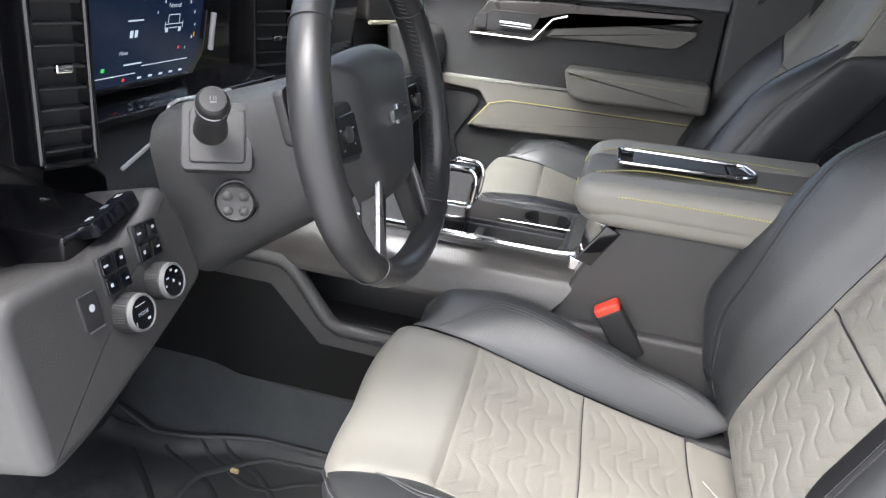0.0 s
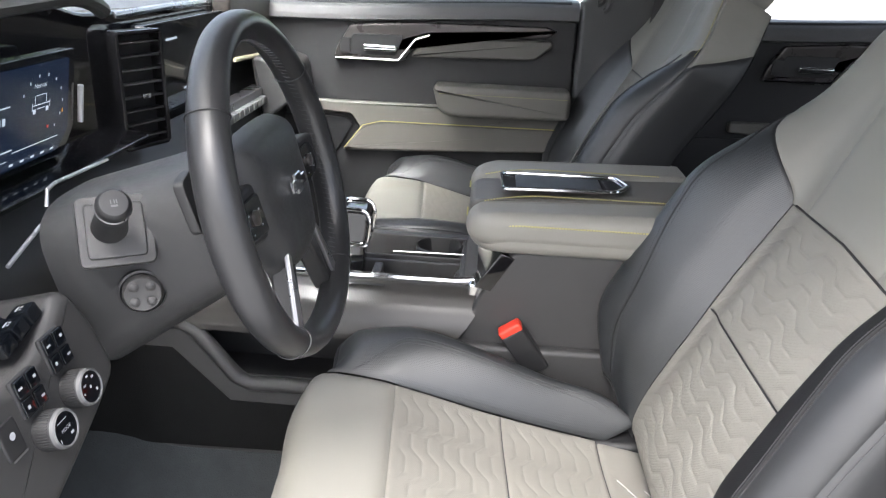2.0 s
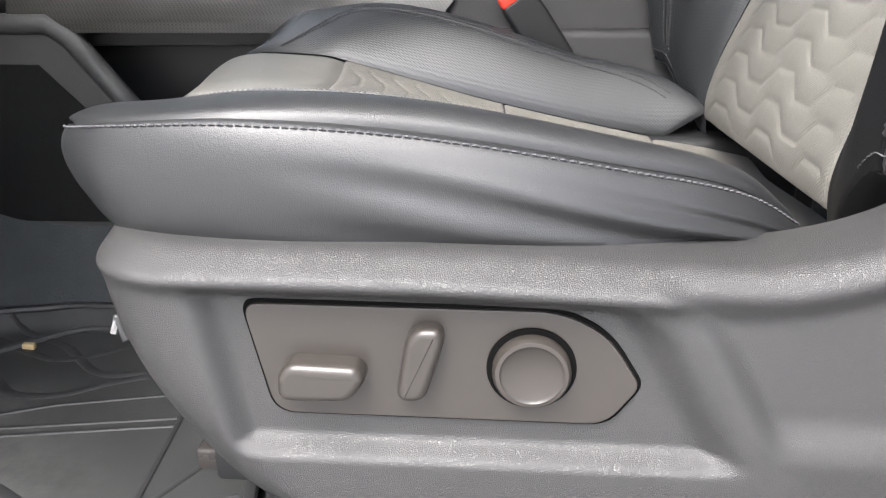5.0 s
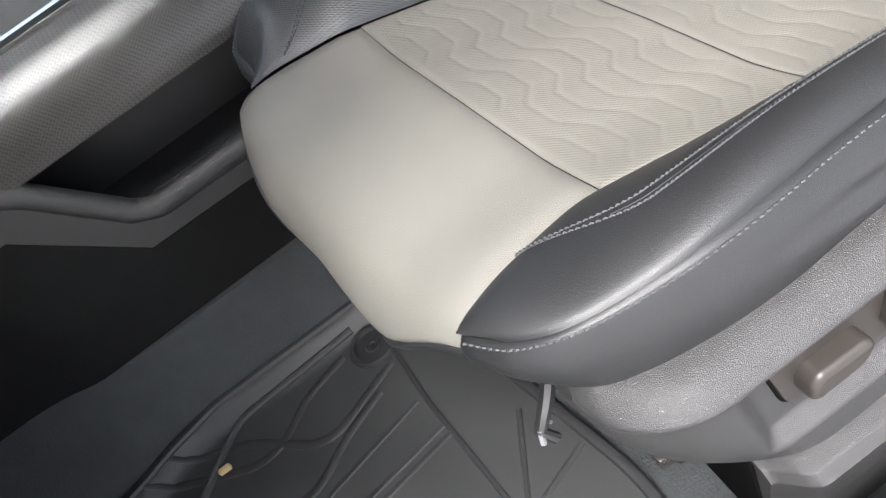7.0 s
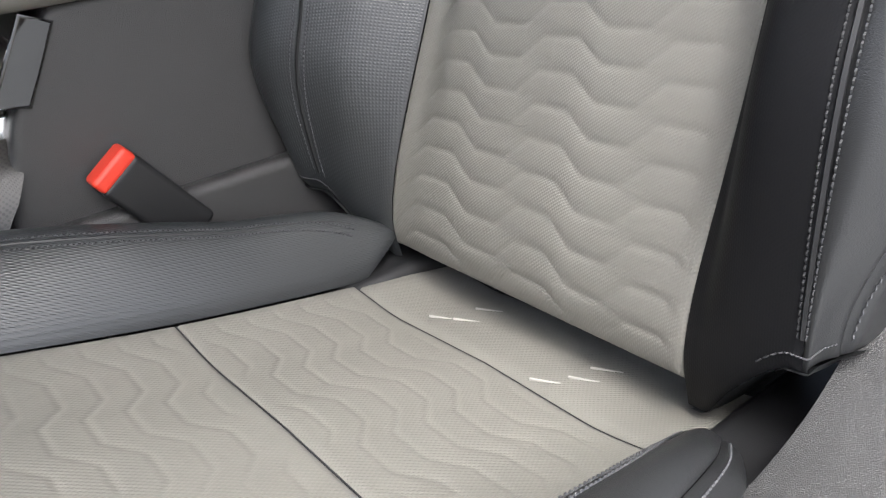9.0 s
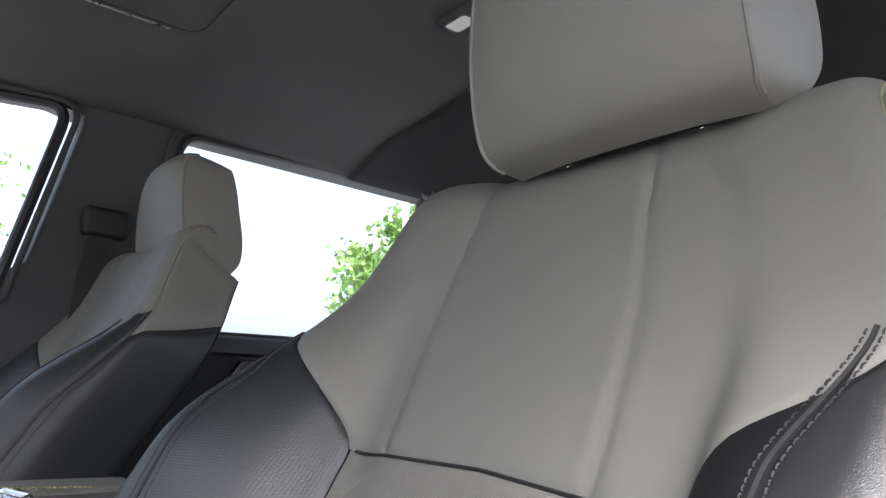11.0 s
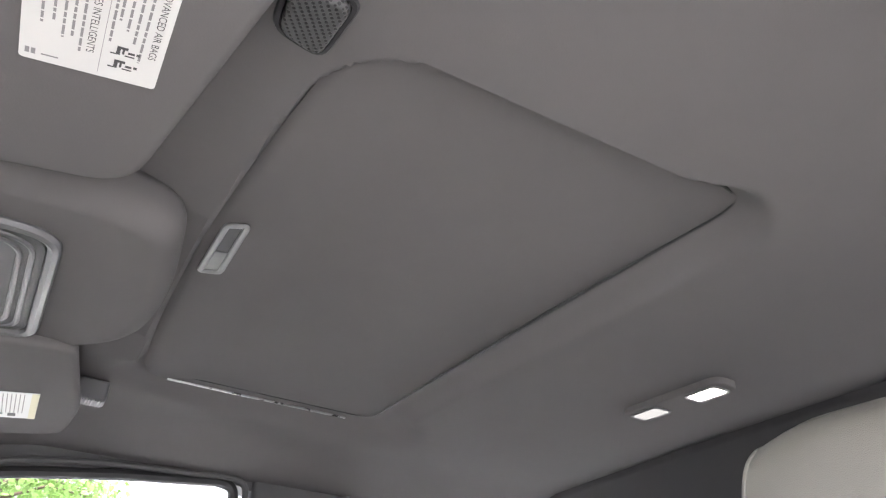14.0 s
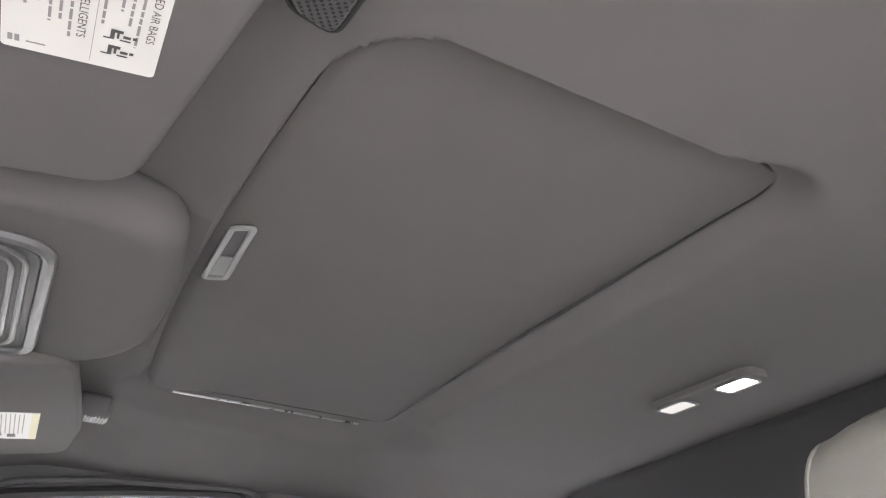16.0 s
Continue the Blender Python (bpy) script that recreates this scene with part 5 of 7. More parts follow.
def shade_point(u, v):
    hx, hy = (SR[1] - SR[0]) / 2 + 0.005, SR[2] + 0.005
    # square to rounded rectangle
    x, y = u * hx, v * hy
    r = 0.062 if x < 0 else 0.036
    ax, ay = abs(x) - (hx - r), abs(y) - (hy - r)
    if ax > 0 and ay > 0:
        k = r / max(math.hypot(ax, ay), r) if math.hypot(ax, ay) > r else 1
        x, y = math.copysign(hx - r + ax * k, x), math.copysign(hy - r + ay * k, y)
    edge = min(1 - abs(u), 1 - abs(v) * 1.0)
    z = 1.339 + 0.006 * math.cos(y / 0.4 * math.pi / 2) + 0.004 * math.exp(-max(0, min((1 - abs(u)) * hx, (1 - abs(v)) * hy)) / 0.006)
    return Vector((cx + x + bow(cx + x, y + SRY), y + SRY, z - 0.012 * smooth_step(0.10, 0.0, x + hx)))


sheet(bm, shade_point, span(-1, 1, 60), span(-1, 1, 100), flip=True)
part("panel", bm, M_HEAD, shade, "charcoal cloth panel")
bm = bmesh.new()
ring = rounded([(0.381, -0.060), (0.399, -0.070), (0.400, 0.042), (0.380, 0.051)], 0.005, 4)
tube(bm, [(x, y, 1.331) for x, y in ring], 0.0034, closed=True, n=8, squash=0.7, up=(0, 0, 1))
grip = part("pull_frame", bm, M_GREYP, shade, "light grey plastic pull frame")
bm = bmesh.new()
prism(bm, ring, 2, 1.3315, 1.336, 0)
part("pull_recess", bm, M_DARK, grip)
bm = bmesh.new()
prism(bm, [(0.384, -0.002), (0.397, -0.006), (0.398, 0.038), (0.383, 0.044)], 2, 1.3305, 1.334, 0.001)
part("pull_flap", bm, M_MIDG, grip)
bm = bmesh.new()
tube(bm, [(0.420, 0.425, 1.3275), (0.705, 0.423, 1.3275)], 0.0017, n=6)
part("guide_rail", bm, M_SATIN, shade, "thin bright guide rail")

bm = bmesh.new()
lip = rounded([(SR[0], SRY - SR[2]), (SR[1], SRY - SR[2]), (SR[1], SRY + SR[2]), (SR[0], SRY + SR[2])], [0.066, 0.04, 0.04, 0.066], 10)
dense = [Vector(p).lerp(Vector(q), i / 6) for p, q in zip(lip, lip[1:] + lip[:1]) for i in range(6)]
dense = [Vector((p.x + bow(p.x, p.y), p.y)) for p in dense]
tube(bm, [(p.x, p.y, ceiling_z(p.x, p.y) + 0.0005) for p in dense], 0.0021, closed=True, n=6, up=(0, 0, 1))
part("seal", bm, M_DARK, shade, "thin black seal round the shade")

# overhead console
pod = thing("overhead_console", "charcoal overhead console with grey switch panel", "overhead console")
bm = bmesh.new()
prism(bm, rounded([(0.06, -0.128), (0.29, -0.140), (0.340, -0.115), (0.356, 0.02), (0.348, 0.150), (0.282, 0.234), (0.06, 0.262)], [0.02, 0.04, 0.03, 0.08, 0.05, 0.05, 0.02], 6), 2, 1.268, 1.325, 0.024, 5)
part("housing", bm, M_HEAD, pod, "soft charcoal housing")
bm = bmesh.new()
for grow, z, r in ((0.0, 1.2655, 0.006), (0.016, 1.264, 0.003), (0.026, 1.264, 0.003)):
    q = rounded([(0.08, -0.072 + grow), (0.249 - grow, -0.072 + grow), (0.240 - grow, 0.190 - grow), (0.08, 0.190 - grow)], 0.03, 6)
    tube(bm, [(x, y, z) for x, y in q], r, closed=True, n=8, up=(0, 0, 1))
part("bezel", bm, M_MIDG, pod, "grey stepped bezel")
bm = bmesh.new()
prism(bm, rounded([(0.085, -0.066), (0.243, -0.066), (0.235, 0.184), (0.085, 0.184)], 0.03, 6), 2, 1.2635, 1.272, 0.002)
part("switch_panel", bm, M_HEADP, pod, "charcoal switch panel")
for i in range(4):
    bm = bmesh.new()
    box(bm, (0.165, 0.020 + i * 0.020, 1.2605), (0.205, 0.038 + i * 0.020, 1.265), 0.0015)
    part("switch", bm, M_MIDG, pod, "small grey switch")

# sun visors
def visor(name, side, label_ink):
    v = thing(name, "charcoal cloth sun visor with a printed warning label, folded up", "sun visor", "sun visors")
    bm = bmesh.new()
    back = 0.0 if side < 0 else 0.020
    q = rounded([(0.03, side * 0.190), (0.288, side * 0.190), (0.338 - back, side * 0.47), (0.328 - back, side * 0.62), (0.05, side * 0.66)], 0.035, 7)
    prism(bm, q, 2, 1.266, 1.286, 0.007, 4)
    m = Matrix.Translation((0.32, 0, 1.275)) @ pose(0, 0, 0, 0, -8, 0) @ Matrix.Translation((-0.32, 0, -1.275))
    for w in bm.verts:
        w.co = m @ w.co
    part("board", bm, M_HEAD, v, "charcoal cloth board")
    return v, m


def word(name, text, size, m, material_, parent):
    """Lettering as a flat mesh with the built-in font."""
    c = bpy.data.curves.new(name, "FONT")
    c.body, c.size, c.align_x = text, size, "LEFT"
    tmp = bpy.data.objects.new(name, c)
    me = bpy.data.meshes.new_from_object(tmp)
    bpy.data.objects.remove(tmp)
    me.materials.clear()
    me.materials.append(material_)
    me.transform(m)
    ob = new(name, me)
    ob.parent = parent
    return ob


def bars(name, rows, material_, parent, m):
    """Unreadable print: rows of (x, y, width, height) in the local plane."""
    bm = bmesh.new()
    for x, y, w, h in rows:
        bm.faces.new([bm.verts.new(m @ Vector(c)) for c in ((x, y, 0), (x + w, y, 0), (x + w, y + h, 0), (x, y + h, 0))])
    return part(name, bm, material_, parent, smooth=False)


for side, name in ((-1, "sun_visor"), (1, "sun_visor")):
    v, m = visor(name, side, M_INK)
    # local label plane: x along the reading direction, y up the label, facing down
    if side < 0:
        lm = m @ Matrix(((0, 1, 0, 0.211), (1, 0, 0, -0.491), (0, 0, -1, 1.2652), (0, 0, 0, 1)))
        bm = bmesh.new()
        prism(bm, rounded([(0, 0), (0.176, 0), (0.176, 0.072), (0, 0.072)], 0.003), 2, -0.0004, 0.0004, 0, m=lm)
        lab = part("warning_label", bm, M_PAPER, v, "white printed warning label")
        up = lm @ Matrix.Translation((0, 0, 0.0008))
        word("print", "ADVANCED AIR BAGS", 0.0058, up @ Matrix.Translation((0.092, 0.0640, 0)), M_INK, lab)
        word("print", "GONFLABLES INTELLIGENTS", 0.0058, up @ Matrix.Translation((0.083, 0.0325, 0)), M_INK, lab)
        rows = [(0.010, 0.0400, 0.162, 0.0003)]
        for k, (y, end) in enumerate(((0.0590, 0.155), (0.0545, 0.140), (0.0500, 0.131), (0.0455, 0.124), (0.0425, 0.143),
                                      (0.0285, 0.158), (0.0240, 0.147), (0.0195, 0.150), (0.0145, 0.139), (0.0090, 0.142), (0.0045, 0.126))):
            x = 0.020
            while x < end:
                l = 0.0028 + 0.0060 * ((k * 7 + int(x * 1000) * 3) % 5) / 5
                rows.append((x, y, min(l, end - x), 0.0014))
                x += l + 0.0012
        bars("print", rows, M_PRINT, lab, up)
        # two seated pictograms: seat back, seat, bag, leg and head as plain shapes
        for k, (px, py) in enumerate(((0.146, 0.0475), (0.158, 0.0475))):
            bars("pictogram", [(px - 0.0012, py, 0.0022, 0.0058), (px + 0.001, py, 0.0052, 0.0020), (px + 0.0052, py - 0.003, 0.0012, 0.0034), (px + 0.0006, py + 0.0030, 0.0044, 0.0012),
                               (px + 0.0020, py + 0.0060, 0.0020, 0.0036), (px + 0.0052, py + 0.0046, 0.0012, 0.0052), (px + 0.0016, py + 0.0104, 0.0022, 0.0020)], M_INK, lab, up)
        bars("code_mark", [(0.1655, 0.0030, 0.0050, 0.0022), (0.1655, 0.0060, 0.0050, 0.0022), (0.1685, 0.0110, 0.0012, 0.0086)], M_PRINT, lab, up)
    else:
        lm = m @ Matrix(((0, 1, 0, 0.190), (1, 0, 0, 0.385), (0, 0, -1, 1.2652), (0, 0, 0, 1)))
        bm = bmesh.new()
        prism(bm, rounded([(0, 0), (0.135, 0), (0.135, 0.073), (0, 0.073)], 0.002), 2, -0.0004, 0.0004, 0, m=lm)
        lab = part("warning_label", bm, M_PAPER, v, "white and cream printed warning label")
        up = lm @ Matrix.Translation((0, 0, 0.0008))
        bars("heading_band", [(0.0, 0.064, 0.135, 0.009)], M_CREAM, lab, up)
        rows = []
        for k in range(11):
            x = 0.006
            while x < 0.095:
                l = 0.004 + 0.007 * ((k * 5 + int(x * 1000) * 3) % 5) / 5
                rows.append((x, 0.005 + k * 0.005, l, 0.0011))
                x += l + 0.002
        bars("print", rows, M_INK, lab, up)
        bars("pictogram", [(0.105, 0.012, 0.010, 0.020), (0.118, 0.012, 0.008, 0.012), (0.105, 0.038, 0.018, 0.010)], M_INK, lab, up)

for y, half in ((0.456, 0.020),):
    clip = bmesh.new()
    prism(clip, rounded([(0.305, y - half), (0.347, y - half * 0.8), (0.347, y + half * 0.9), (0.309, y + half)], 0.006), 2, 1.279, 1.31, 0.004, 3)
    c = thing("visor_clip", "ribbed grey plastic visor clip on the headliner", "clip")
    part("body", clip, M_MIDG, c)
    for i in range(8):
        bm = bmesh.new()
        box(bm, (0.311 + i * 0.0042, y - 0.015, 1.2775), (0.3132 + i * 0.0042, y + 0.015, 1.280), 0.0005, 1)
        part("rib", bm, M_MIDG, c)
mic = thing("microphone_grille", "black perforated speaker grille on the headliner", "grille")
bm = bmesh.new()
prism(bm, rounded([(0.334, -0.415), (0.370, -0.416), (0.366, -0.368), (0.337, -0.376)], 0.010, 5), 2, 1.283, 1.315, 0.004, 3)
part("grille", bm, dotted("perforated_black", (0.05, 0.05, 0.05), (0.005, 0.005, 0.005), 0.0028, 0.5), mic)
bm = bmesh.new()
tube(bm, [(x, y, 1.290) for x, y in rounded([(0.332, -0.417), (0.372, -0.418), (0.368, -0.366), (0.335, -0.374)], 0.010, 5)], 0.0025, closed=True, n=6, up=(0, 0, 1))
part("rim", bm, M_DARK, mic)

dome = thing("dome_lamp", "double reading lamp in a charcoal bezel, both lenses lit", "lamp")
bm = bmesh.new()
prism(bm, rounded([(0.996, -0.090), (1.038, -0.090), (1.038, 0.090), (0.996, 0.090)], 0.018, 6), 2, 1.3085, 1.33, 0.003, 3)
part("bezel", bm, M_HEAD, dome, "charcoal plastic bezel")
for y, lit in ((-0.052, True), (0.052, False)):
    bm = bmesh.new()
    prism(bm, rounded([(1.004, y - 0.024), (1.031, y - 0.024), (1.031, y + 0.024), (1.004, y + 0.024)], 0.008, 4), 2, 1.3065, 1.312, 0.002, 2)
    lens = part("lens", bm, M_LAMP if lit else M_LAMP2, dome, "lit lamp lens" if lit else "dimly lit lamp lens")
    bm = bmesh.new()
    tube(bm, [(a, b, 1.3078) for a, b in rounded([(1.002, y - 0.026), (1.033, y - 0.026), (1.033, y + 0.026), (1.002, y + 0.026)], 0.008, 4)], 0.0017, closed=True, n=6, up=(0, 0, 1))
    part("rim", bm, M_MIDG, lens, "grey rim")
hook = thing("coat_hook", "grey plastic coat hook on the roof rail", "hook")
bm = bmesh.new()
tube(bm, [(1.40, 0.655, 1.262), (1.40, 0.645, 1.240), (1.40, 0.625, 1.232), (1.40, 0.610, 1.244)], lambda f: 0.009 - 0.004 * f, n=10)
part("hook", bm, M_GREYP, hook)

# roof rails, pillars and side walls
for side in (-1, 1):
    bm = bmesh.new()
    prism(bm, rounded([(side * 0.735, 1.268), (side * 0.80, 1.264), (side * 0.82, 1.36), (side * 0.735, 1.36)], 0.008), 0, 0.0, 1.75, 0.0)
    wall("roof_rail_left" if side < 0 else "roof_rail_right", "charcoal roof rail above the doors", bm, M_HEADP)
bm = bmesh.new()
box(bm, (-0.10, -0.82, 1.362), (1.78, 0.82, 1.372), 0)
wall("roof_panel", "white painted roof", bm, M_PAINT, "roof")
bm = bmesh.new()
box(bm, (1.70, -0.80, 0.02), (1.74, 0.80, 0.92), 0.004)
box(bm, (1.70, -0.80, 1.20), (1.74, 0.80, 1.36), 0.004)
box(bm, (1.70, -0.80, 0.92), (1.74, -0.62, 1.20), 0.004)
box(bm, (1.70, 0.62, 0.92), (1.74, 0.80, 1.20), 0.004)
wall("wall_rear", "charcoal rear cabin wall with a window", bm)
bm = bmesh.new()
box(bm, (-0.90, -0.80, 0.02), (-0.86, 0.80, 0.86), 0.004)
wall("wall_front", "dark firewall ahead of the footwells", bm, M_DARK)
# left side: B pillar, rear lower panel, kick panel, A pillar
bm = bmesh.new()
prism(bm, [(0.70, 0.05), (0.68, 0.9), (0.64, 1.24), (0.84, 1.24), (0.84, 0.05)], 1, -0.84, -0.745, 0.012, 3)
wall("pillar_left", "charcoal pillar behind the driver's doorway", bm)
bm = bmesh.new()
box(bm, (0.84, -0.82, 0.05), (1.74, -0.76, 0.88), 0.004)
box(bm, (1.50, -0.82, 0.88), (1.74, -0.74, 1.24), 0.004)
wall("rear_door_left", "charcoal rear door panel", bm)
bm = bmesh.new()
box(bm, (-0.90, -0.82, 0.02), (-0.36, -0.765, 0.86), 0.006)
wall("kick_panel", "charcoal kick panel beside the footwell", bm, M_PLASTIC)
for side in (-1, 1):
    bm = bmesh.new()
    tube(bm, [(-0.55, side * 0.75, 0.86), (-0.20, side * 0.745, 1.05), (0.06, side * 0.72, 1.24), (0.14, side * 0.72, 1.29)], 0.045, n=12)
    wall("pillar_front_left" if side < 0 else "pillar_front_right", "charcoal windscreen pillar", bm)
bm = bmesh.new()
prism(bm, [(-0.86, 0.855), (-0.855, 0.848), (0.105, 1.296), (0.10, 1.304)], 1, -0.73, 0.73, 0)
glass = tagged(part("windscreen", bm, M_GLASS), "clear windscreen glass", "windscreen", kind="structure")
glass.visible_shadow = False

# right side: body with two window openings
bm = bmesh.new()
prism(bm, [(0.520, 0.05), (0.515, 0.60), (0.515, 0.90), (0.600, 0.96), (0.655, 1.23), (0.650, 1.29), (0.845, 1.29), (0.838, 1.22), (0.803, 1.00), (0.79, 0.90), (0.79, 0.05)], 1, 0.725, 0.80, 0.010, 3)
wall("pillar_right", "charcoal pillar between the right doors", bm)
bm = bmesh.new()
box(bm, (1.47, 0.715, 0.88), (1.74, 0.80, 1.29), 0.02, 3)
box(bm, (-0.90, 0.765, 0.02), (-0.17, 0.82, 0.86), 0.006)
box(bm, (-0.17, 0.803, 0.02), (1.74, 0.82, 0.88), 0.002)
wall("wall_right", "charcoal right cabin wall", bm)
for k, q in ((1, rounded([(-0.45, 0.87), (0.560, 0.90), (0.628, 1.262), (0.43, 1.243), (0.23, 1.214), (-0.06, 1.110)], [0.0, 0.01, 0.045, 0.05, 0.05, 0.05], 8)),
             (2, rounded([(0.795, 0.90), (1.395, 0.92), (1.500, 1.284), (1.18, 1.277), (0.842, 1.266)], [0.01, 0.01, 0.05, 0.05, 0.045], 8))):
    word_ = "front" if k == 1 else "rear"
    bm = bmesh.new()
    first = [i for i, p in enumerate(q) if p[0] > (0.0 if k == 1 else 1.2)][0]
    q_open = q[first:] + q[:first]
    tube(bm, [(a, 0.730, b) for a, b in q_open], 0.010, n=8, up=(0, 1, 0))
    wall("window_seal_" + word_, "black rubber window seal", bm, M_DARK, "window seal")
    bm = bmesh.new()
    mid = Vector((sum(a for a, _ in q) / len(q), sum(b for _, b in q) / len(q)))
    tube(bm, [(c.x, 0.722, c.y) for c in (Vector(p) + (Vector(p) - mid).normalized() * 0.021 for p in q_open)], 0.006, n=8, up=(0, 1, 0))
    wall("window_trim_" + word_, "charcoal plastic lip round the window", bm, M_HEADP, "trim")
    bm = bmesh.new()
    prism(bm, q, 1, 0.786, 0.790, 0)
    w = tagged(part("window_%d" % k, bm, M_GLASS), "clear side window glass", "window", kind="structure")
    w.visible_shadow = False
bm = bmesh.new()
prism(bm, [(-0.50, 0.90), (-0.45, 0.88), (-0.06, 1.115), (0.23, 1.219), (0.43, 1.248), (0.60, 1.262), (0.66, 1.25), (0.66, 1.30), (0.0, 1.30)], 1, 0.734, 0.80, 0)
wall("door_frame_front", "charcoal frame above the front side window", bm)
bm = bmesh.new()
prism(bm, [(0.80, 1.26), (0.85, 1.271), (1.18, 1.282), (1.48, 1.289), (1.52, 1.30), (0.80, 1.30)], 1, 0.734, 0.80, 0)
wall("door_frame_rear", "charcoal frame above the rear side window", bm)
belt = thing("seat_belt", "black seat belt with its guide on the door pillar", "seat belt")
bm = bmesh.new()
prism(bm, [(0.655, 0.55), (0.700, 0.55), (0.735, 1.07), (0.690, 1.07)], 1, 0.700, 0.703, 0)
part("webbing", bm, M_DARK, belt, "black webbing")
bm = bmesh.new()
box(bm, (0.675, 0.690, 1.02), (0.755, 0.725, 1.075), 0.010, 3)
part("guide", bm, M_DARK, belt, "black plastic belt guide")
grab = thing("grab_handle", "charcoal grab handle on the roof rail", "handle")
bm = bmesh.new()
tube(bm, [(0.70, -0.665, 1.255), (0.73, -0.640, 1.225), (0.80, -0.630, 1.215), (0.88, -0.640, 1.225), (0.91, -0.665, 1.255)], 0.012, n=10)
part("grip", bm, M_HEADP, grab)

# ---- the doors on the passenger side ----
def door(name, label, dx, stretch):
    d = thing(name, label, "car door", "passenger side doors")

    def X(x):
        return dx + x * stretch
    bm = bmesh.new()
    prism(bm, [(X(-0.40), 0.10), (X(0.51), 0.10), (X(0.51), 0.875), (X(0.49), 0.90), (X(-0.15), 0.875), (X(-0.40), 0.865)], 1, 0.752, 0.80, 0.008, 3)
    body = part("panel", bm, M_DOOR, d, "dark grained door panel")
    bm = bmesh.new()

    def ledge(x, v):
        top = lerp(0.878, 0.902, smooth_step(-0.20, 0.50, x))
        y_ = (0.752, 0.734, 0.735, 0.742, 0.760, 0.800)
        z_ = (-0.052, -0.046, -0.034, -0.016, -0.004, 0.0)
        i = min(int(v * 5), 4)
        return Vector((X(x), lerp(y_[i], y_[i + 1], v * 5 - i), top + lerp(z_[i], z_[i + 1], v * 5 - i)))
    sheet(bm, ledge, span(-0.40, 0.51, 24), span(0, 1, 20), flip=True)
    part("sill", bm, M_BELT, body, "soft grey window ledge, lightened for light on its top")
    bm = bmesh.new()
    prism(bm, rounded([(X(-0.105), 0.735), (X(-0.098), 0.765), (X(-0.062), 0.822), (X(0.10), 0.834), (X(0.43), 0.838), (X(0.462), 0.828), (X(0.435), 0.810), (X(0.14), 0.806), (X(0.112), 0.795), (X(0.080), 0.740), (X(0.05), 0.733)], 0.006), 1, 0.735, 0.756, 0.006, 2)
    part("trim_strip", bm, M_STEEL, body, "dark smoked metal trim strip")
    bm = bmesh.new()
    prism(bm, rounded([(X(0.092), 0.748), (X(0.125), 0.798), (X(0.45), 0.803), (X(0.452), 0.790), (X(0.41), 0.755)], 0.010), 1, 0.738, 0.756, 0.006, 3)
    part("upper_pad", bm, M_DIMT, body, "dark taupe pad")
    bm = bmesh.new()
    prism(bm, rounded([(X(-0.080), 0.748), (X(-0.055), 0.800), (X(0.075), 0.802), (X(0.055), 0.750)], 0.008), 1, 0.7325, 0.750, 0.002)
    part("handle_recess", bm, M_DARK, body)
    bm = bmesh.new()
    tube(bm, [(X(-0.10), 0.733, 0.738), (X(0.062), 0.733, 0.739), (X(0.105), 0.733, 0.792), (X(0.14), 0.733, 0.804)], 0.0035, n=8)
    part("chrome_edge", bm, M_CHROME, body, "chrome edge round the handle")
    bm = bmesh.new()
    box(bm, (X(-0.028), 0.715, 0.760), (X(0.060), 0.732, 0.778), 0.006, 3)
    part("door_handle", bm, M_CHROME, body, "chrome inside handle")
    bm = bmesh.new()
    box(bm, (X(-0.088), 0.728, 0.752), (X(-0.060), 0.736, 0.790), 0.003, 2)
    part("lock_switch", bm, M_DARK, body, "black lock switch")
    # armrest and lower pads wear taupe with shade already in it
    bm = bmesh.new()
    prism(bm, rounded([(X(0.155), 0.690), (X(0.175), 0.622), (X(0.22), 0.612), (X(0.505), 0.618), (X(0.505), 0.690)], 0.018), 1, 0.665, 0.756, 0.014, 4)
    ar = part("armrest", bm, M_TAUPE_SHADE, body, "taupe leather door armrest")
    bm = bmesh.new()
    for i in range(70):
        x = X(0.175) + i * 0.0046
        if x > X(0.50):
            break
        tube(bm, [(x, 0.6655, 0.672), (x + 0.003, 0.6655, 0.672)], 0.0009, n=4)
    part("stitching", bm, M_YELLOW, ar, "yellow thread")
    bm = bmesh.new()
    prism(bm, rounded([(X(-0.165), 0.600), (X(-0.165), 0.628), (X(0.17), 0.628), (X(0.51), 0.636), (X(0.51), 0.520), (X(-0.02), 0.497), (X(-0.085), 0.497), (X(-0.035), 0.560), (X(-0.06), 0.595)], 0.008), 1, 0.730, 0.756, 0.006, 3)
    lower = part("lower_pad", bm, M_TAUPE_SHADE, body, "taupe leather lower pad")
    bm = bmesh.new()
    prism(bm, rounded([(X(-0.075), 0.505), (X(-0.022), 0.566), (X(0.02), 0.577), (X(0.51), 0.579), (X(0.51), 0.524), (X(-0.02), 0.503)], 0.008), 1, 0.7265, 0.735, 0.003, 2)
    part("raised_field", bm, M_TAUPE_SHADE, lower)
    bm = bmesh.new()
    tube(bm, [(X(-0.078), 0.7260, 0.505), (X(-0.028), 0.7260, 0.568), (X(0.02), 0.7260, 0.581), (X(0.51), 0.7260, 0.583)], 0.0014, n=5)
    part("stitching", bm, M_YELLOW, lower, "yellow thread")
    bm = bmesh.new()
    prism(bm, rounded([(X(-0.36), 0.30), (X(-0.34), 0.58), (X(-0.08), 0.585), (X(-0.055), 0.565), (X(-0.12), 0.46), (X(-0.06), 0.30)], 0.02), 1, 0.744, 0.757, 0.004)
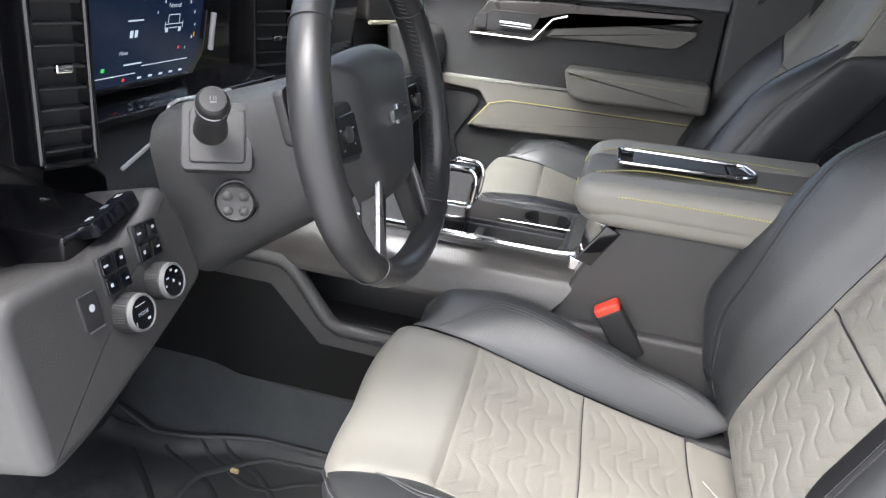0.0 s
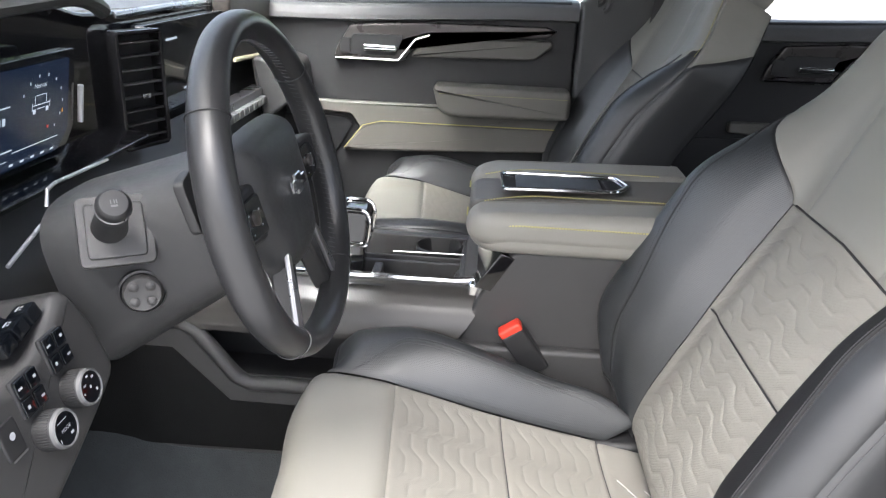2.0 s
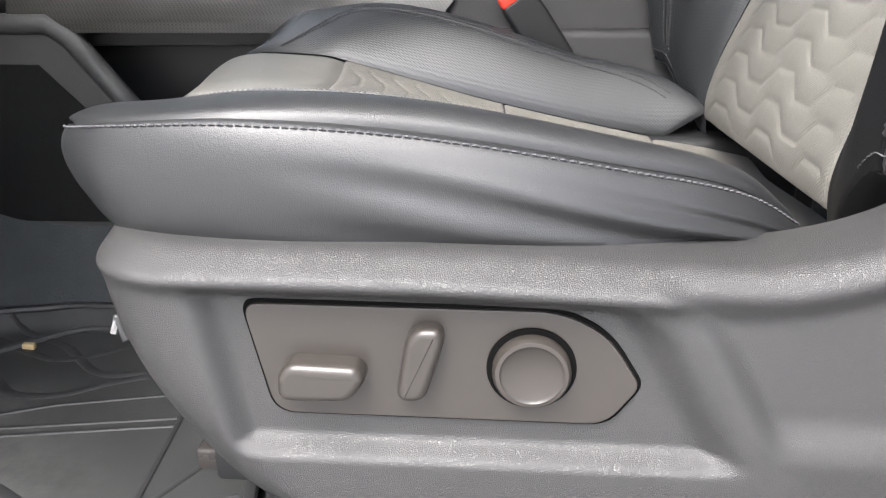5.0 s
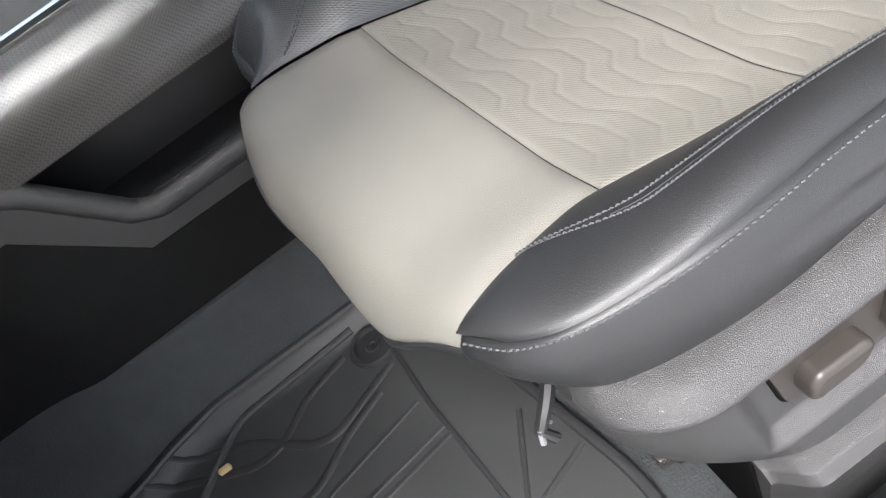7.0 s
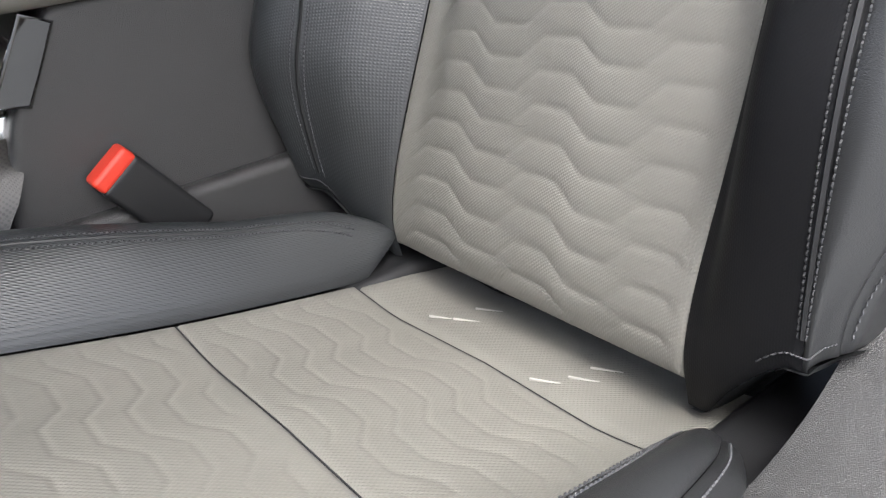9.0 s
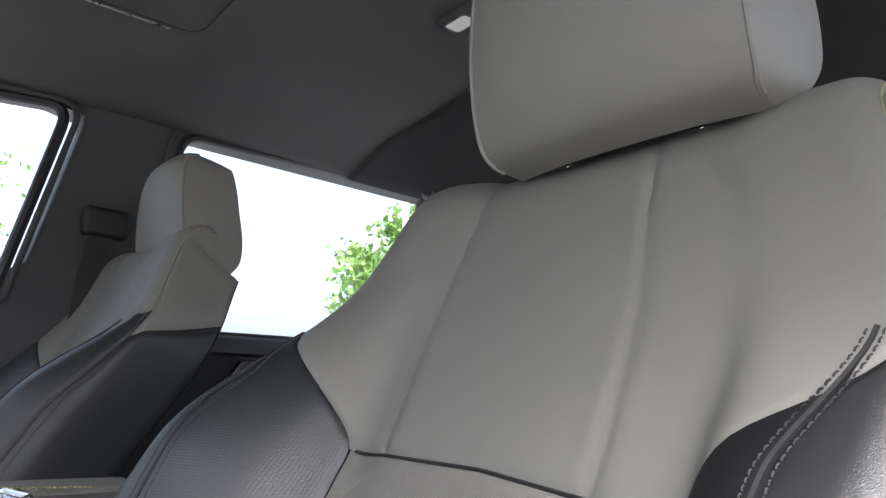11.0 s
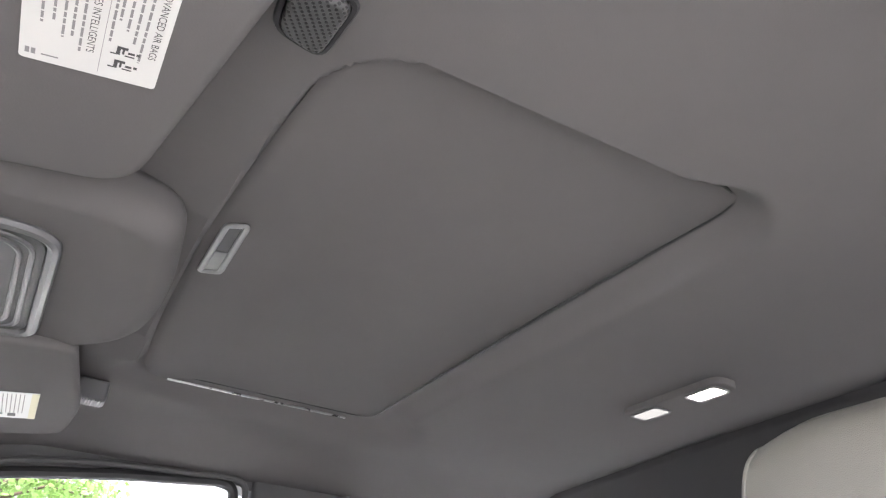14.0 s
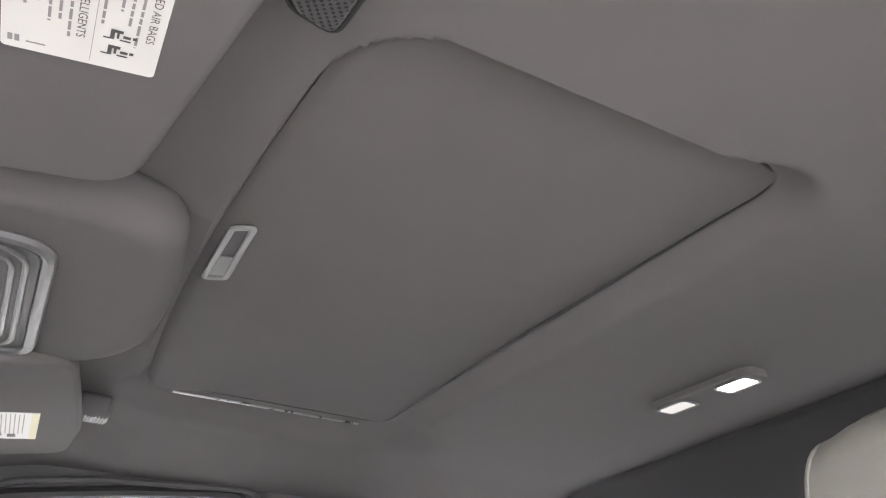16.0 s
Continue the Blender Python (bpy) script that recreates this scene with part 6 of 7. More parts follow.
    part("pocket", bm, M_DARK, body, "black door pocket")
    return d


door("passenger_door", "closed charcoal and taupe door panel with chrome handle and armrest", 0.0, 1.0)
door("rear_passenger_door", "closed charcoal and taupe rear door panel with chrome handle", 1.085, 1.0)

# ---- the dashboard ----
dash = thing("dashboard", "charcoal and piano black dashboard with displays, vents and rotary switches", "dashboard")
bm = bmesh.new()
prism(bm, rounded([(-0.86, 0.86), (-0.42, 0.895), (-0.33, 0.885), (-0.30, 0.84), (-0.31, 0.70), (-0.24, 0.62), (-0.24, 0.50), (-0.34, 0.46), (-0.86, 0.46)], 0.02, 4), 1, -0.78, 0.76, 0.01, 2)
part("body", bm, M_PLASTIC, dash, "soft charcoal dashboard body")
# lower switch panel, leaning towards the driver
LP = Matrix.Translation((-0.088, -0.645, 0.60)) @ pose(0, 0, 0, 0, -14, 0)


b = bmesh.new()
prism(b, rounded([(-0.150, 0.046), (-0.150, -0.112), (-0.098, -0.104), (-0.021, -0.080), (0.060, -0.052), (0.116, -0.028), (0.104, 0.040), (0.084, 0.078), (0.070, 0.080), (0.020, 0.050), (-0.035, 0.040), (-0.060, 0.046)], [0.030, 0.02, 0.03, 0.05, 0.04, 0.02, 0.03, 0.01, 0.01, 0.02, 0.02, 0.02], 5), 0, -0.10, 0.0, 0.014, 4, LP)
low = part("switch_panel", b, M_PLASTIC, dash, "charcoal lower switch panel")
for cy, cz in ((-0.019, -0.017), (0.033, -0.006)):
    b = bmesh.new()
    lathe(b, [(0.0182, 0.0), (0.0182, 0.016), (0.0175, 0.018), (0.0, 0.018)], LP @ aim((0, cy, cz), (1, 0, 0)), 48)
    knob = part("rotary_switch", b, M_DARK, low, "black knurled rotary switch")
    b = bmesh.new()
    for i in range(44):
        a = 2 * math.pi * i / 44
        box(b, (-0.0006, 0.0176, 0.002), (0.0006, 0.0189, 0.0150), 0.0003, 1, LP @ aim((0, cy, cz), (1, 0, 0)) @ pose(0, 0, 0, 0, 0, math.degrees(a)))
    part("knurl", b, M_DARK, knob)
    b = bmesh.new()
    lathe(b, [(0.0181, 0.0170), (0.0178, 0.0205), (0.0164, 0.0218), (0.0152, 0.0205)], LP @ aim((0, cy, cz), (1, 0, 0)), 48)
    part("chrome_rim", b, M_MIDG, knob, "satin grey rim")
    b = bmesh.new()
    lathe(b, [(0.0156, 0.0200), (0.0, 0.0200)], LP @ aim((0, cy, cz), (1, 0, 0)), 40)
    part("face", b, M_SCREEN, knob, "dark blue-black face")
    fm = LP @ Matrix(((0, 0, 1, 0.0203), (1, 0, 0, cy), (0, 1, 0, cz), (0, 0, 0, 1)))
    if cy < 0:
        word("print", "MODE", 0.0050, fm @ Matrix.Translation((-0.0068, -0.002, 0)), M_WHITE, knob)
        bars("marks", [(-0.008, 0.008, 0.014, 0.0009), (0.004, -0.009, 0.004, 0.0025), (-0.012, -0.009, 0.0012, 0.004)], M_WHITE, knob, fm)
    else:
        bars("marks", [(-0.0015, -0.0015, 0.003, 0.003), (-0.010, 0.004, 0.0045, 0.0018), (0.005, 0.006, 0.004, 0.0025), (-0.013, -0.003, 0.002, 0.002), (0.006, -0.008, 0.003, 0.003), (-0.002, 0.010, 0.0035, 0.002)], M_WHITE, knob, fm)
for cy, cz, w, h in ((-0.019, 0.024, 0.034, 0.038), (0.033, 0.037, 0.034, 0.038), (-0.058, 0.002, 0.024, 0.034)):
    b = bmesh.new()
    box(b, (-0.004, cy - w / 2, cz - h / 2), (0.0025, cy + w / 2, cz + h / 2), 0.003, 2, LP)
    sw = part("switch_block", b, M_DARK, low, "black switch block")
    fm = LP @ Matrix(((0, 0, 1, 0.0028), (1, 0, 0, cy), (0, 1, 0, cz), (0, 0, 0, 1)))
    if w > 0.03:
        b = bmesh.new()
        for sy in (-1, 1):
            for sz in (-1, 1):
                box(b, (0.002, cy + sy * w / 4 - w / 4 + 0.0012, cz + sz * h / 4 - h / 4 + 0.0012), (0.0045, cy + sy * w / 4 + w / 4 - 0.0012, cz + sz * h / 4 + h / 4 - 0.0012), 0.0015, 2, LP)
        part("buttons", b, M_SCREEN, sw, "dark push buttons")
        fm = fm @ Matrix.Translation((0, 0, 0.002))
        bars("marks", [(-0.014, 0.0085, 0.006, 0.0022), (0.008, 0.009, 0.004, 0.003), (-0.012, -0.011, 0.0035, 0.0035), (0.008, -0.011, 0.005, 0.0022)], M_WHITE, sw, fm)
    else:
        b = bmesh.new()
        lathe(b, [(0.0, 0.0005), (0.0035, 0.0005)], fm @ pose(0, 0.003, 0), 20)
        part("parking_mark", b, M_WHITE, sw, "round white mark")
        bars("edge_line", [(-0.010, -0.018, 0.020, 0.002)], M_SATIN, sw, fm)

# bright strips that edge the ledge
STRIP_A = [(-0.243, -0.20, 0.703), (-0.243, -0.335, 0.708), (-0.243, -0.352, 0.704), (-0.241, -0.362, 0.686)]
STRIP_B = [(-0.235, -0.388, 0.671), (-0.235, -0.461, 0.647)]
# instrument hood, displays and vents
b = bmesh.new()
prism(b, rounded([(-0.33, 0.705), (-0.262, 0.690), (-0.245, 0.705), (-0.33, 0.735)], 0.004), 1, -0.70, -0.05, 0.003)
part("shelf", b, M_GLOSS, dash, "piano black ledge")
b = bmesh.new()
prism(b, rounded([(-0.62, 0.70), (-0.13, 0.655), (0.43, 0.665), (0.43, 0.880), (-0.12, 0.895), (-0.20, 0.915), (-0.60, 0.912)], 0.03, 6), 0, -0.335, -0.297, 0.006, 3)
part("fascia", b, M_GLOSS, dash, "piano black instrument surround")
b = bmesh.new()
hood = [(-0.62, 0.735), (-0.60, 0.915), (-0.20, 0.925), (-0.125, 0.900)]
tube(b, [(-0.255, y, z) for y, z in rounded(hood + [(-0.115, 0.80)], 0.03, 6)[:24]], 0.012, n=8)
part("hood_edge", b, M_PLASTIC, dash, "charcoal hood edge")
DM = Matrix(((0, 0.2, 1, -0.262), (1, 0, 0, -0.395), (0, 0.98, 0, 0.792), (0, 0, 0, 1)))
b = bmesh.new()
prism(b, rounded([(-0.165, -0.070), (0.145, -0.070), (0.168, -0.035), (0.160, 0.072), (-0.160, 0.072)], 0.008, 4), 2, -0.02, 0.0, 0.002, m=DM)
disp = part("instrument_display", b, M_SCREEN, dash, "lit dark blue instrument display")
b = bmesh.new()
prism(b, rounded([(-0.150, -0.060), (0.125, -0.060), (0.150, -0.035), (0.145, 0.062), (-0.150, 0.062)], 0.006, 4), 2, 0.0006, 0.001, 0, m=DM)
part("lit_area", b, M_BLUE, disp, "dim blue lit screen")
# rows of plain marks standing for gauges
up = DM @ Matrix.Translation((0, 0, 0.0016))
rows = []
for i in range(9):
    a = radians(150 - i * 25)
    rows.append((0.085 + 0.046 * math.cos(a), 0.005 + 0.040 * math.sin(a), 0.0022, 0.0038))
rows += [(0.066, 0.010, 0.036, 0.0012), (0.064, 0.004, 0.0012, 0.010), (0.072, 0.022, 0.022, 0.0012), (0.070, 0.012, 0.0012, 0.011), (0.094, 0.012, 0.0012, 0.011), (0.066, 0.000, 0.006, 0.006), (0.094, 0.000, 0.006, 0.006), (0.102, 0.004, 0.0012, 0.010), (0.074, 0.005, 0.018, 0.0012)]
rows += [(-0.010, 0.018, 0.030, 0.002), (-0.004, -0.002, 0.006, 0.009), (0.005, -0.002, 0.006, 0.009), (-0.010, -0.036, 0.035, 0.002)] + [(0.02 + i * 0.022, -0.056, 0.008, 0.003) for i in range(5)]
bars("gauge_marks", rows, M_LIT, disp, up)
word("print", "Normal", 0.0085, up @ Matrix.Translation((0.068, 0.032, 0)), M_LIT, disp)
word("print", "Menu", 0.007, up @ Matrix.Translation((-0.020, -0.022, 0)), M_LIT, disp)
bars("lit_line", [(-0.150, -0.048, 0.165, 0.0012), (0.025, -0.040, 0.10, 0.0012)], M_LIT, disp, up)
bars("amber_mark", [(0.132, -0.010, 0.0025, 0.006)], M_AMBER, disp, up)
bars("red_mark", [(0.098, -0.024, 0.004, 0.004), (-0.010, -0.056, 0.005, 0.004)], M_REDL, disp, up)
bars("green_mark", [(-0.050, -0.040, 0.006, 0.005)], M_GREENL, disp, up)
b = bmesh.new()
tube(b, [DM @ Vector(p) for p in ((0.172, 0.020, 0.004), (0.178, -0.032, 0.004))], 0.004, n=8)
part("display_edge", b, M_SILV, dash, "short bright edge beside the display")
b = bmesh.new()
tube(b, STRIP_A, 0.0026, n=8)
part("chrome_strip", b, M_SILV, dash, "bright strip under the instruments")
b = bmesh.new()
tube(b, STRIP_B, 0.0026, n=8)
part("chrome_strip", b, M_SILV, dash, "bright strip above the switches")


def vent(cy, w, z0, z1, x, n, label):
    b = bmesh.new()
    m = Matrix.Translation((x, cy, 0)) @ pose(0, 0, 0, 0, 0, -22)
    for s in (-1, 1):
        box(b, (-0.02, s * w / 2 - 0.004, z0), (0.006, s * w / 2 + 0.004, z1), 0.003, 2, m)
    box(b, (-0.02, -w / 2, z0 - 0.004), (0.006, w / 2, z0 + 0.004), 0.003, 2, m)
    box(b, (-0.02, -w / 2, z1 - 0.004), (0.006, w / 2, z1 + 0.004), 0.003, 2, m)
    v = part("air_vent", b, M_GLOSS, dash, label)
    b = bmesh.new()
    box(b, (-0.022, -w / 2, z0), (-0.016, w / 2, z1), 0, 1, m)
    part("vent_back", b, M_DARK, v)
    for i in range(n):
        z = lerp(z0, z1, (i + 0.7) / (n + 0.4))
        b = bmesh.new()
        box(b, (-0.012, -w / 2 + 0.004, z - 0.0015), (0.004, w / 2 - 0.004, z + 0.0015), 0.001, 1, m)
        part("slat", b, M_DARK, v)
    b = bmesh.new()
    zc = lerp(z0, z1, 0.45)
    box(b, (0.003, -0.009, zc - 0.005), (0.010, 0.009, zc + 0.005), 0.003, 2, m)
    part("tab", b, M_CHROME, v, "chrome tab")
    return v


vent(-0.026, 0.088, 0.682, 0.862, -0.262, 8, "piano black air vent")
vent(-0.585, 0.055, 0.690, 0.900, -0.200, 10, "piano black air vent")
b = bmesh.new()
TM = Matrix(((0, 0.15, 1, -0.285), (1, 0, 0, 0.20), (0, 0.99, 0, 0.785), (0, 0, 0, 1)))
prism(b, rounded([(-0.19, -0.085), (0.19, -0.085), (0.19, 0.085), (-0.19, 0.085)], 0.012, 4), 2, -0.02, 0.006, 0.004, m=TM)
ts = part("touch_screen", b, M_SCREEN, dash, "dark glossy touch screen")
bars("icons", [(-0.17, 0.03 - i * 0.035, 0.010, 0.012) for i in range(3)] + [(-0.10, 0.05, 0.05, 0.004), (0.0, -0.05, 0.06, 0.004)], M_LIT, ts, TM @ Matrix.Translation((0, 0, 0.0066)))
b = bmesh.new()
tube(b, [(-0.30, -0.02, 0.885), (-0.29, 0.18, 0.888), (-0.30, 0.40, 0.882), (-0.30, 0.425, 0.80)], 0.006, n=8)
part("screen_edge", b, M_SATIN, dash, "silver strip above the screen")
b = bmesh.new()
box(b, (-0.27, 0.20, 0.668), (-0.235, 0.56, 0.688), 0.004, 2)
rail = part("switch_rail", b, M_SATIN, dash, "silver rail of climate switches")
for i in range(9):
    b = bmesh.new()
    box(b, (-0.245, 0.225 + i * 0.034, 0.652), (-0.222, 0.253 + i * 0.034, 0.670), 0.004, 2)
    part("climate_switch", b, M_GREYP, rail, "small grey switch")
b = bmesh.new()
prism(b, rounded([(0.44, 0.76), (0.74, 0.74), (0.76, 0.90), (0.44, 0.90)], 0.02), 0, -0.31, -0.27, 0.008, 3)
part("passenger_fascia", b, M_PANEL, dash, "grey passenger side fascia")
b = bmesh.new()
tube(b, [(-0.266, 0.44, 0.760), (-0.266, 0.75, 0.742)], 0.005, n=8)
part("fascia_line", b, M_CREAM, dash, "pale accent line")
b = bmesh.new()
prism(b, rounded([(-0.24, 0.60), (-0.16, 0.66), (-0.17, 0.74), (-0.26, 0.76)], 0.02), 1, 0.53, 0.745, 0.01, 3)
part("glovebox_top", b, M_PLASTIC, dash, "charcoal glovebox edge")
b = bmesh.new()
box(b, (-0.36, 0.18, 0.30), (-0.27, 0.74, 0.62), 0.02, 3)
part("glovebox", b, M_DARK, dash, "dark glovebox")
b = bmesh.new()
box(b, (-0.26, -0.68, 0.610), (-0.130, -0.570, 0.655), 0.006, 2)
part("switch_ledge", b, M_GLOSS, dash, "piano black ledge of the toggle switches")
for i in range(3):
    b = bmesh.new()
    tg = Matrix.Translation((-0.124, -0.628, 0.664)) @ pose(0, 0, 0, 12, -20, 0) @ Matrix.Translation((0, -0.023 + i * 0.023, 0))
    box(b, (-0.011, -0.0105, -0.010), (0.011, 0.0105, 0.006), 0.003, 2, tg)
    sw = part("toggle_switch", b, M_SCREEN, dash, "glossy black toggle switch")
    bars("marks", [(-0.003, -0.004, 0.002, 0.008), (0.0005, -0.003, 0.003, 0.002), (0.0005, 0.001, 0.003, 0.002)], M_WHITE, sw, tg @ Matrix.Translation((0, 0, 0.0064)))
b = bmesh.new()
prism(b, rounded([(-0.775, 0.55), (-0.735, 0.58), (-0.725, 0.70), (-0.735, 0.88), (-0.775, 0.90)], 0.014), 0, -0.34, -0.17, 0.012, 3)
part("end_cap", b, M_PLASTIC, dash, "charcoal dashboard end")

b = bmesh.new()
prism(b, rounded([(-0.715, 0.635), (-0.50, 0.615), (-0.50, 0.655), (-0.548, 0.685), (-0.548, 0.90), (-0.715, 0.90)], 0.012), 0, -0.29, -0.222, 0.006, 3)
part("side_fascia", b, M_GLOSS, dash, "piano black panel round the side vent")
b = bmesh.new()
tube(b, [(-0.215, -0.612, 0.655), (-0.205, -0.590, 0.648), (-0.205, -0.584, 0.640)], 0.0032, n=8)
part("chrome_accent", b, M_CHROME, dash, "short chrome accent")

# ---- steering wheel and column ----
WC = Vector((0.062, YD, 0.742))
WN = Vector((0.968, 0, 0.25)).normalized()
WU = Vector((-WN.z, 0, WN.x))
WS = Vector((0, 1, 0))
wheel = thing("steering_wheel", "black leather steering wheel with satin spokes", "steering wheel")


def wp(s, u, n):
    return WC + WS * s + WU * u + WN * n


def rim_point(a):
    r = 0.180 - 0.012 * max(0, -math.sin(a)) ** 4
    return wp(r * math.cos(a), r * math.sin(a), 0.012)


bm = bmesh.new()
n = 96
rings = []
for i in range(n):
    a = 2 * math.pi * i / n
    c, d = rim_point(a), Vector()
    out = (c - wp(0, 0, 0.012)).normalized()
    thick = 0.0155 + 0.0028 * max(0, abs(math.cos(a)) - 0.5)
    rings.append([bm.verts.new(c + out * thick * math.cos(t) + WN * 1.22 * thick * math.sin(t)) for t in (2 * math.pi * j / 16 for j in range(16))])
for i in range(n):
    for j in range(16):
        bm.faces.new((rings[i][j], rings[i][(j + 1) % 16], rings[(i + 1) % n][(j + 1) % 16], rings[(i + 1) % n][j]))
bmesh.ops.recalc_face_normals(bm, faces=bm.faces[:])
rim = part("rim", bm, M_RIM, wheel, "black leather rim")
bm = bmesh.new()
for i in range(150):
    a = 2 * math.pi * i / 150
    if abs(math.sin(a)) > 0.75 and math.sin(a) < 0:
        continue
    c = rim_point(a)
    out = (c - wp(0, 0, 0.012)).normalized()
    tan = out.cross(WN)
    p = c - out * 0.0162
    tube(bm, [p + WN * 0.004 + tan * 0.0018, p - out * 0.0006, p - WN * 0.004 - tan * 0.0018], 0.0006, n=4)
part("stitching", bm, M_THREAD, rim, "grey thread on the inside of the rim")
for a in (radians(38), radians(142), radians(-50), radians(-130)):
    bm = bmesh.new()
    c = rim_point(a)
    out = (c - wp(0, 0, 0.012)).normalized()
    tube(bm, [c + out * 0.0172 * math.cos(t) + WN * 0.0205 * math.sin(t) for t in span(0, 2 * math.pi, 24)[:-1]], 0.0009, closed=True, n=5)
    part("seam", bm, M_DARK, rim)


def hub_point(u, v):
    """Airbag cover: a soft rounded shield."""
    w = 0.102 - 0.036 * smooth_step(0.0, -1.0, v)
    h = 0.086
    r = 1 - 0.10 * (abs(u) ** 2) * (abs(v) ** 2)
    s, t = u * w * r, v * h * r
    lift = 0.030 * (1 - max(abs(u), abs(v)) ** 6) + 0.008 * (1 - u * u)
    return wp(s, t - 0.005, lift - 0.012)


bm = bmesh.new()
sheet(bm, hub_point, span(-1, 1, 24), span(-1, 1, 24))
sheet(bm, lambda u, v: wp(u * 0.076, v * 0.066 - 0.005, -0.040), span(-1, 1, 4), span(-1, 1, 4), flip=True)
part("airbag_cover", bm, M_HUB, wheel, "grained charcoal hub cover")
bm = bmesh.new()
lathe(bm, [(0.058, -0.06), (0.062, -0.03), (0.060, -0.005)], aim(WC, WN), 32)
part("hub_shell", bm, M_DARK, wheel)
bm = bmesh.new()
bx = Matrix((WS.to_4d(), WU.to_4d(), WN.to_4d(), (0, 0, 0, 1))).transposed()
bx.translation = wp(0, 0.005, 0.0295)
for q in ([(-0.024, -0.006), (-0.010, -0.006), (-0.010, -0.011), (0.010, -0.011), (0.010, -0.006), (0.024, -0.006), (0.024, 0.006), (0.010, 0.006), (0.010, 0.011), (-0.010, 0.011), (-0.010, 0.006), (-0.024, 0.006)],):
    prism(bm, q, 2, -0.003, 0.002, 0.001, 1, bx)
part("badge", bm, M_CHROME, wheel, "chrome emblem as a plain shape")
for side in (-1, 1):
    bm = bmesh.new()
    mm = Matrix((WS.to_4d(), WU.to_4d(), WN.to_4d(), (0, 0, 0, 1))).transposed()
    mm.translation = WC
    prism(bm, rounded([(side * 0.060, -0.030), (side * 0.168, -0.018), (side * 0.168, 0.030), (side * 0.065, 0.035)], 0.010), 2, -0.014, 0.010, 0.006, 3, mm)
    sp = part("spoke", bm, M_DARK, wheel, "black spoke")
    bm = bmesh.new()
    prism(bm, rounded([(side * 0.082, -0.020), (side * 0.140, -0.014), (side * 0.146, 0.012), (side * 0.132, 0.024), (side * 0.086, 0.024)], 0.006), 2, 0.008, 0.014, 0.002, 2, mm)
    sw = part("switch_pad", bm, M_SCREEN, sp, "glossy black switch pad")
    bars("marks", [(side * 0.112 - 0.018, 0.010, 0.004, 0.002), (side * 0.112 + 0.012, 0.008, 0.004, 0.002), (side * 0.112 - 0.016, -0.010, 0.003, 0.002), (side * 0.112 + 0.012, -0.008, 0.003, 0.002)], M_WHITE, sw, mm @ Matrix.Translation((0, 0, 0.0146)))
    bm = bmesh.new()
    lathe(bm, [(0.008, 0.0), (0.008, 0.004), (0.005, 0.005), (0, 0.005)], mm @ Matrix.Translation((side * 0.112, 0.004, 0.013)), 20)
    part("toggle", bm, M_STEEL, sw, "small satin toggle")
    bm = bmesh.new()
    prism(bm, rounded([(side * 0.030, -0.070), (side * 0.052, -0.060), (side * 0.090, -0.140), (side * 0.070, -0.155)], 0.006), 2, -0.012, 0.012, 0.005, 3, mm)
    sp = part("lower_spoke", bm, M_DARK, wheel, "black lower spoke")
    bm = bmesh.new()
    prism(bm, rounded([(side * 0.050, -0.052), (side * 0.060, -0.056), (side * 0.098, -0.136), (side * 0.086, -0.146), (side * 0.074, -0.126)], 0.003), 2, 0.010, 0.0165, 0.002, 2, mm)
    part("silver_edge", bm, M_SATIN, sp, "satin silver edge")
    bm = bmesh.new()
    prism(bm, rounded([(side * 0.070, -0.012), (side * 0.120, 0.000), (side * 0.125, 0.055), (side * 0.095, 0.062), (side * 0.075, 0.030)], 0.008), 2, -0.052, -0.040, 0.003, 2, mm)
    part("paddle", bm, M_DARK, wheel, "black paddle behind the spoke")

column = thing("steering_column", "charcoal plastic steering column shroud with stalk and tilt dial", "steering column")
bm = bmesh.new()


def shroud(u, t):
    """u: 0 at the wheel to 1 at the dashboard."""
    c = wp(0, -0.008 - 0.012 * u, -0.055 - 0.17 * u)
    w, h0, h1 = lerp(0.085, 0.098, u), lerp(0.070, 0.068, u), lerp(0.085, 0.136, u)
    s, q = math.cos(t), math.sin(t)
    k = (abs(s) ** 3.2 + abs(q) ** 3.2) ** (-1 / 3.2)
    return c + WS * (w * s * k) + WU * ((h0 if q > 0 else h1) * q * k)


g = sheet(bm, shroud, span(0, 1, 16), span(0, 2 * math.pi, 48))
bmesh.ops.remove_doubles(bm, verts=bm.verts[:], dist=0.0002)
bm.faces.new([shroud_v for shroud_v in [min(bm.verts, key=lambda v, t=t: (v.co - shroud(0, t)).length) for t in span(0, 2 * math.pi, 48)[:-1]]])
bmesh.ops.recalc_face_normals(bm, faces=bm.faces[:])
# same plastic as the dashboard, toned down for shade
part("shroud", bm, M_HUB, column, "grained charcoal shroud with shade in its colour")
# tilt dial on the side of the shroud
bm = bmesh.new()
td = aim((-0.058, -0.506, 0.652), (0.40, -0.90, 0.05))
lathe(bm, [(0.0245, 0.0), (0.0245, 0.006), (0.0225, 0.007), (0.021, 0.003), (0.0, 0.003)], td, 36)
part("dial_ring", bm, M_DARK, column)
bm = bmesh.new()
lathe(bm, [(0.0205, 0.002), (0.0205, 0.010), (0.018, 0.013), (0.008, 0.011), (0, 0.0105)], td, 36)
for i in range(4):
    lathe(bm, [(0.0055, 0.0), (0.0055, 0.0125), (0.003, 0.0145), (0, 0.0145)], td @ pose(0, 0, 0, 0, 0, i * 90 + 45) @ pose(0.012, 0, 0), 14)
part("tilt_dial", bm, M_PLASTIC, column, "charcoal four-lobed dial")
# stalk
bm = bmesh.new()
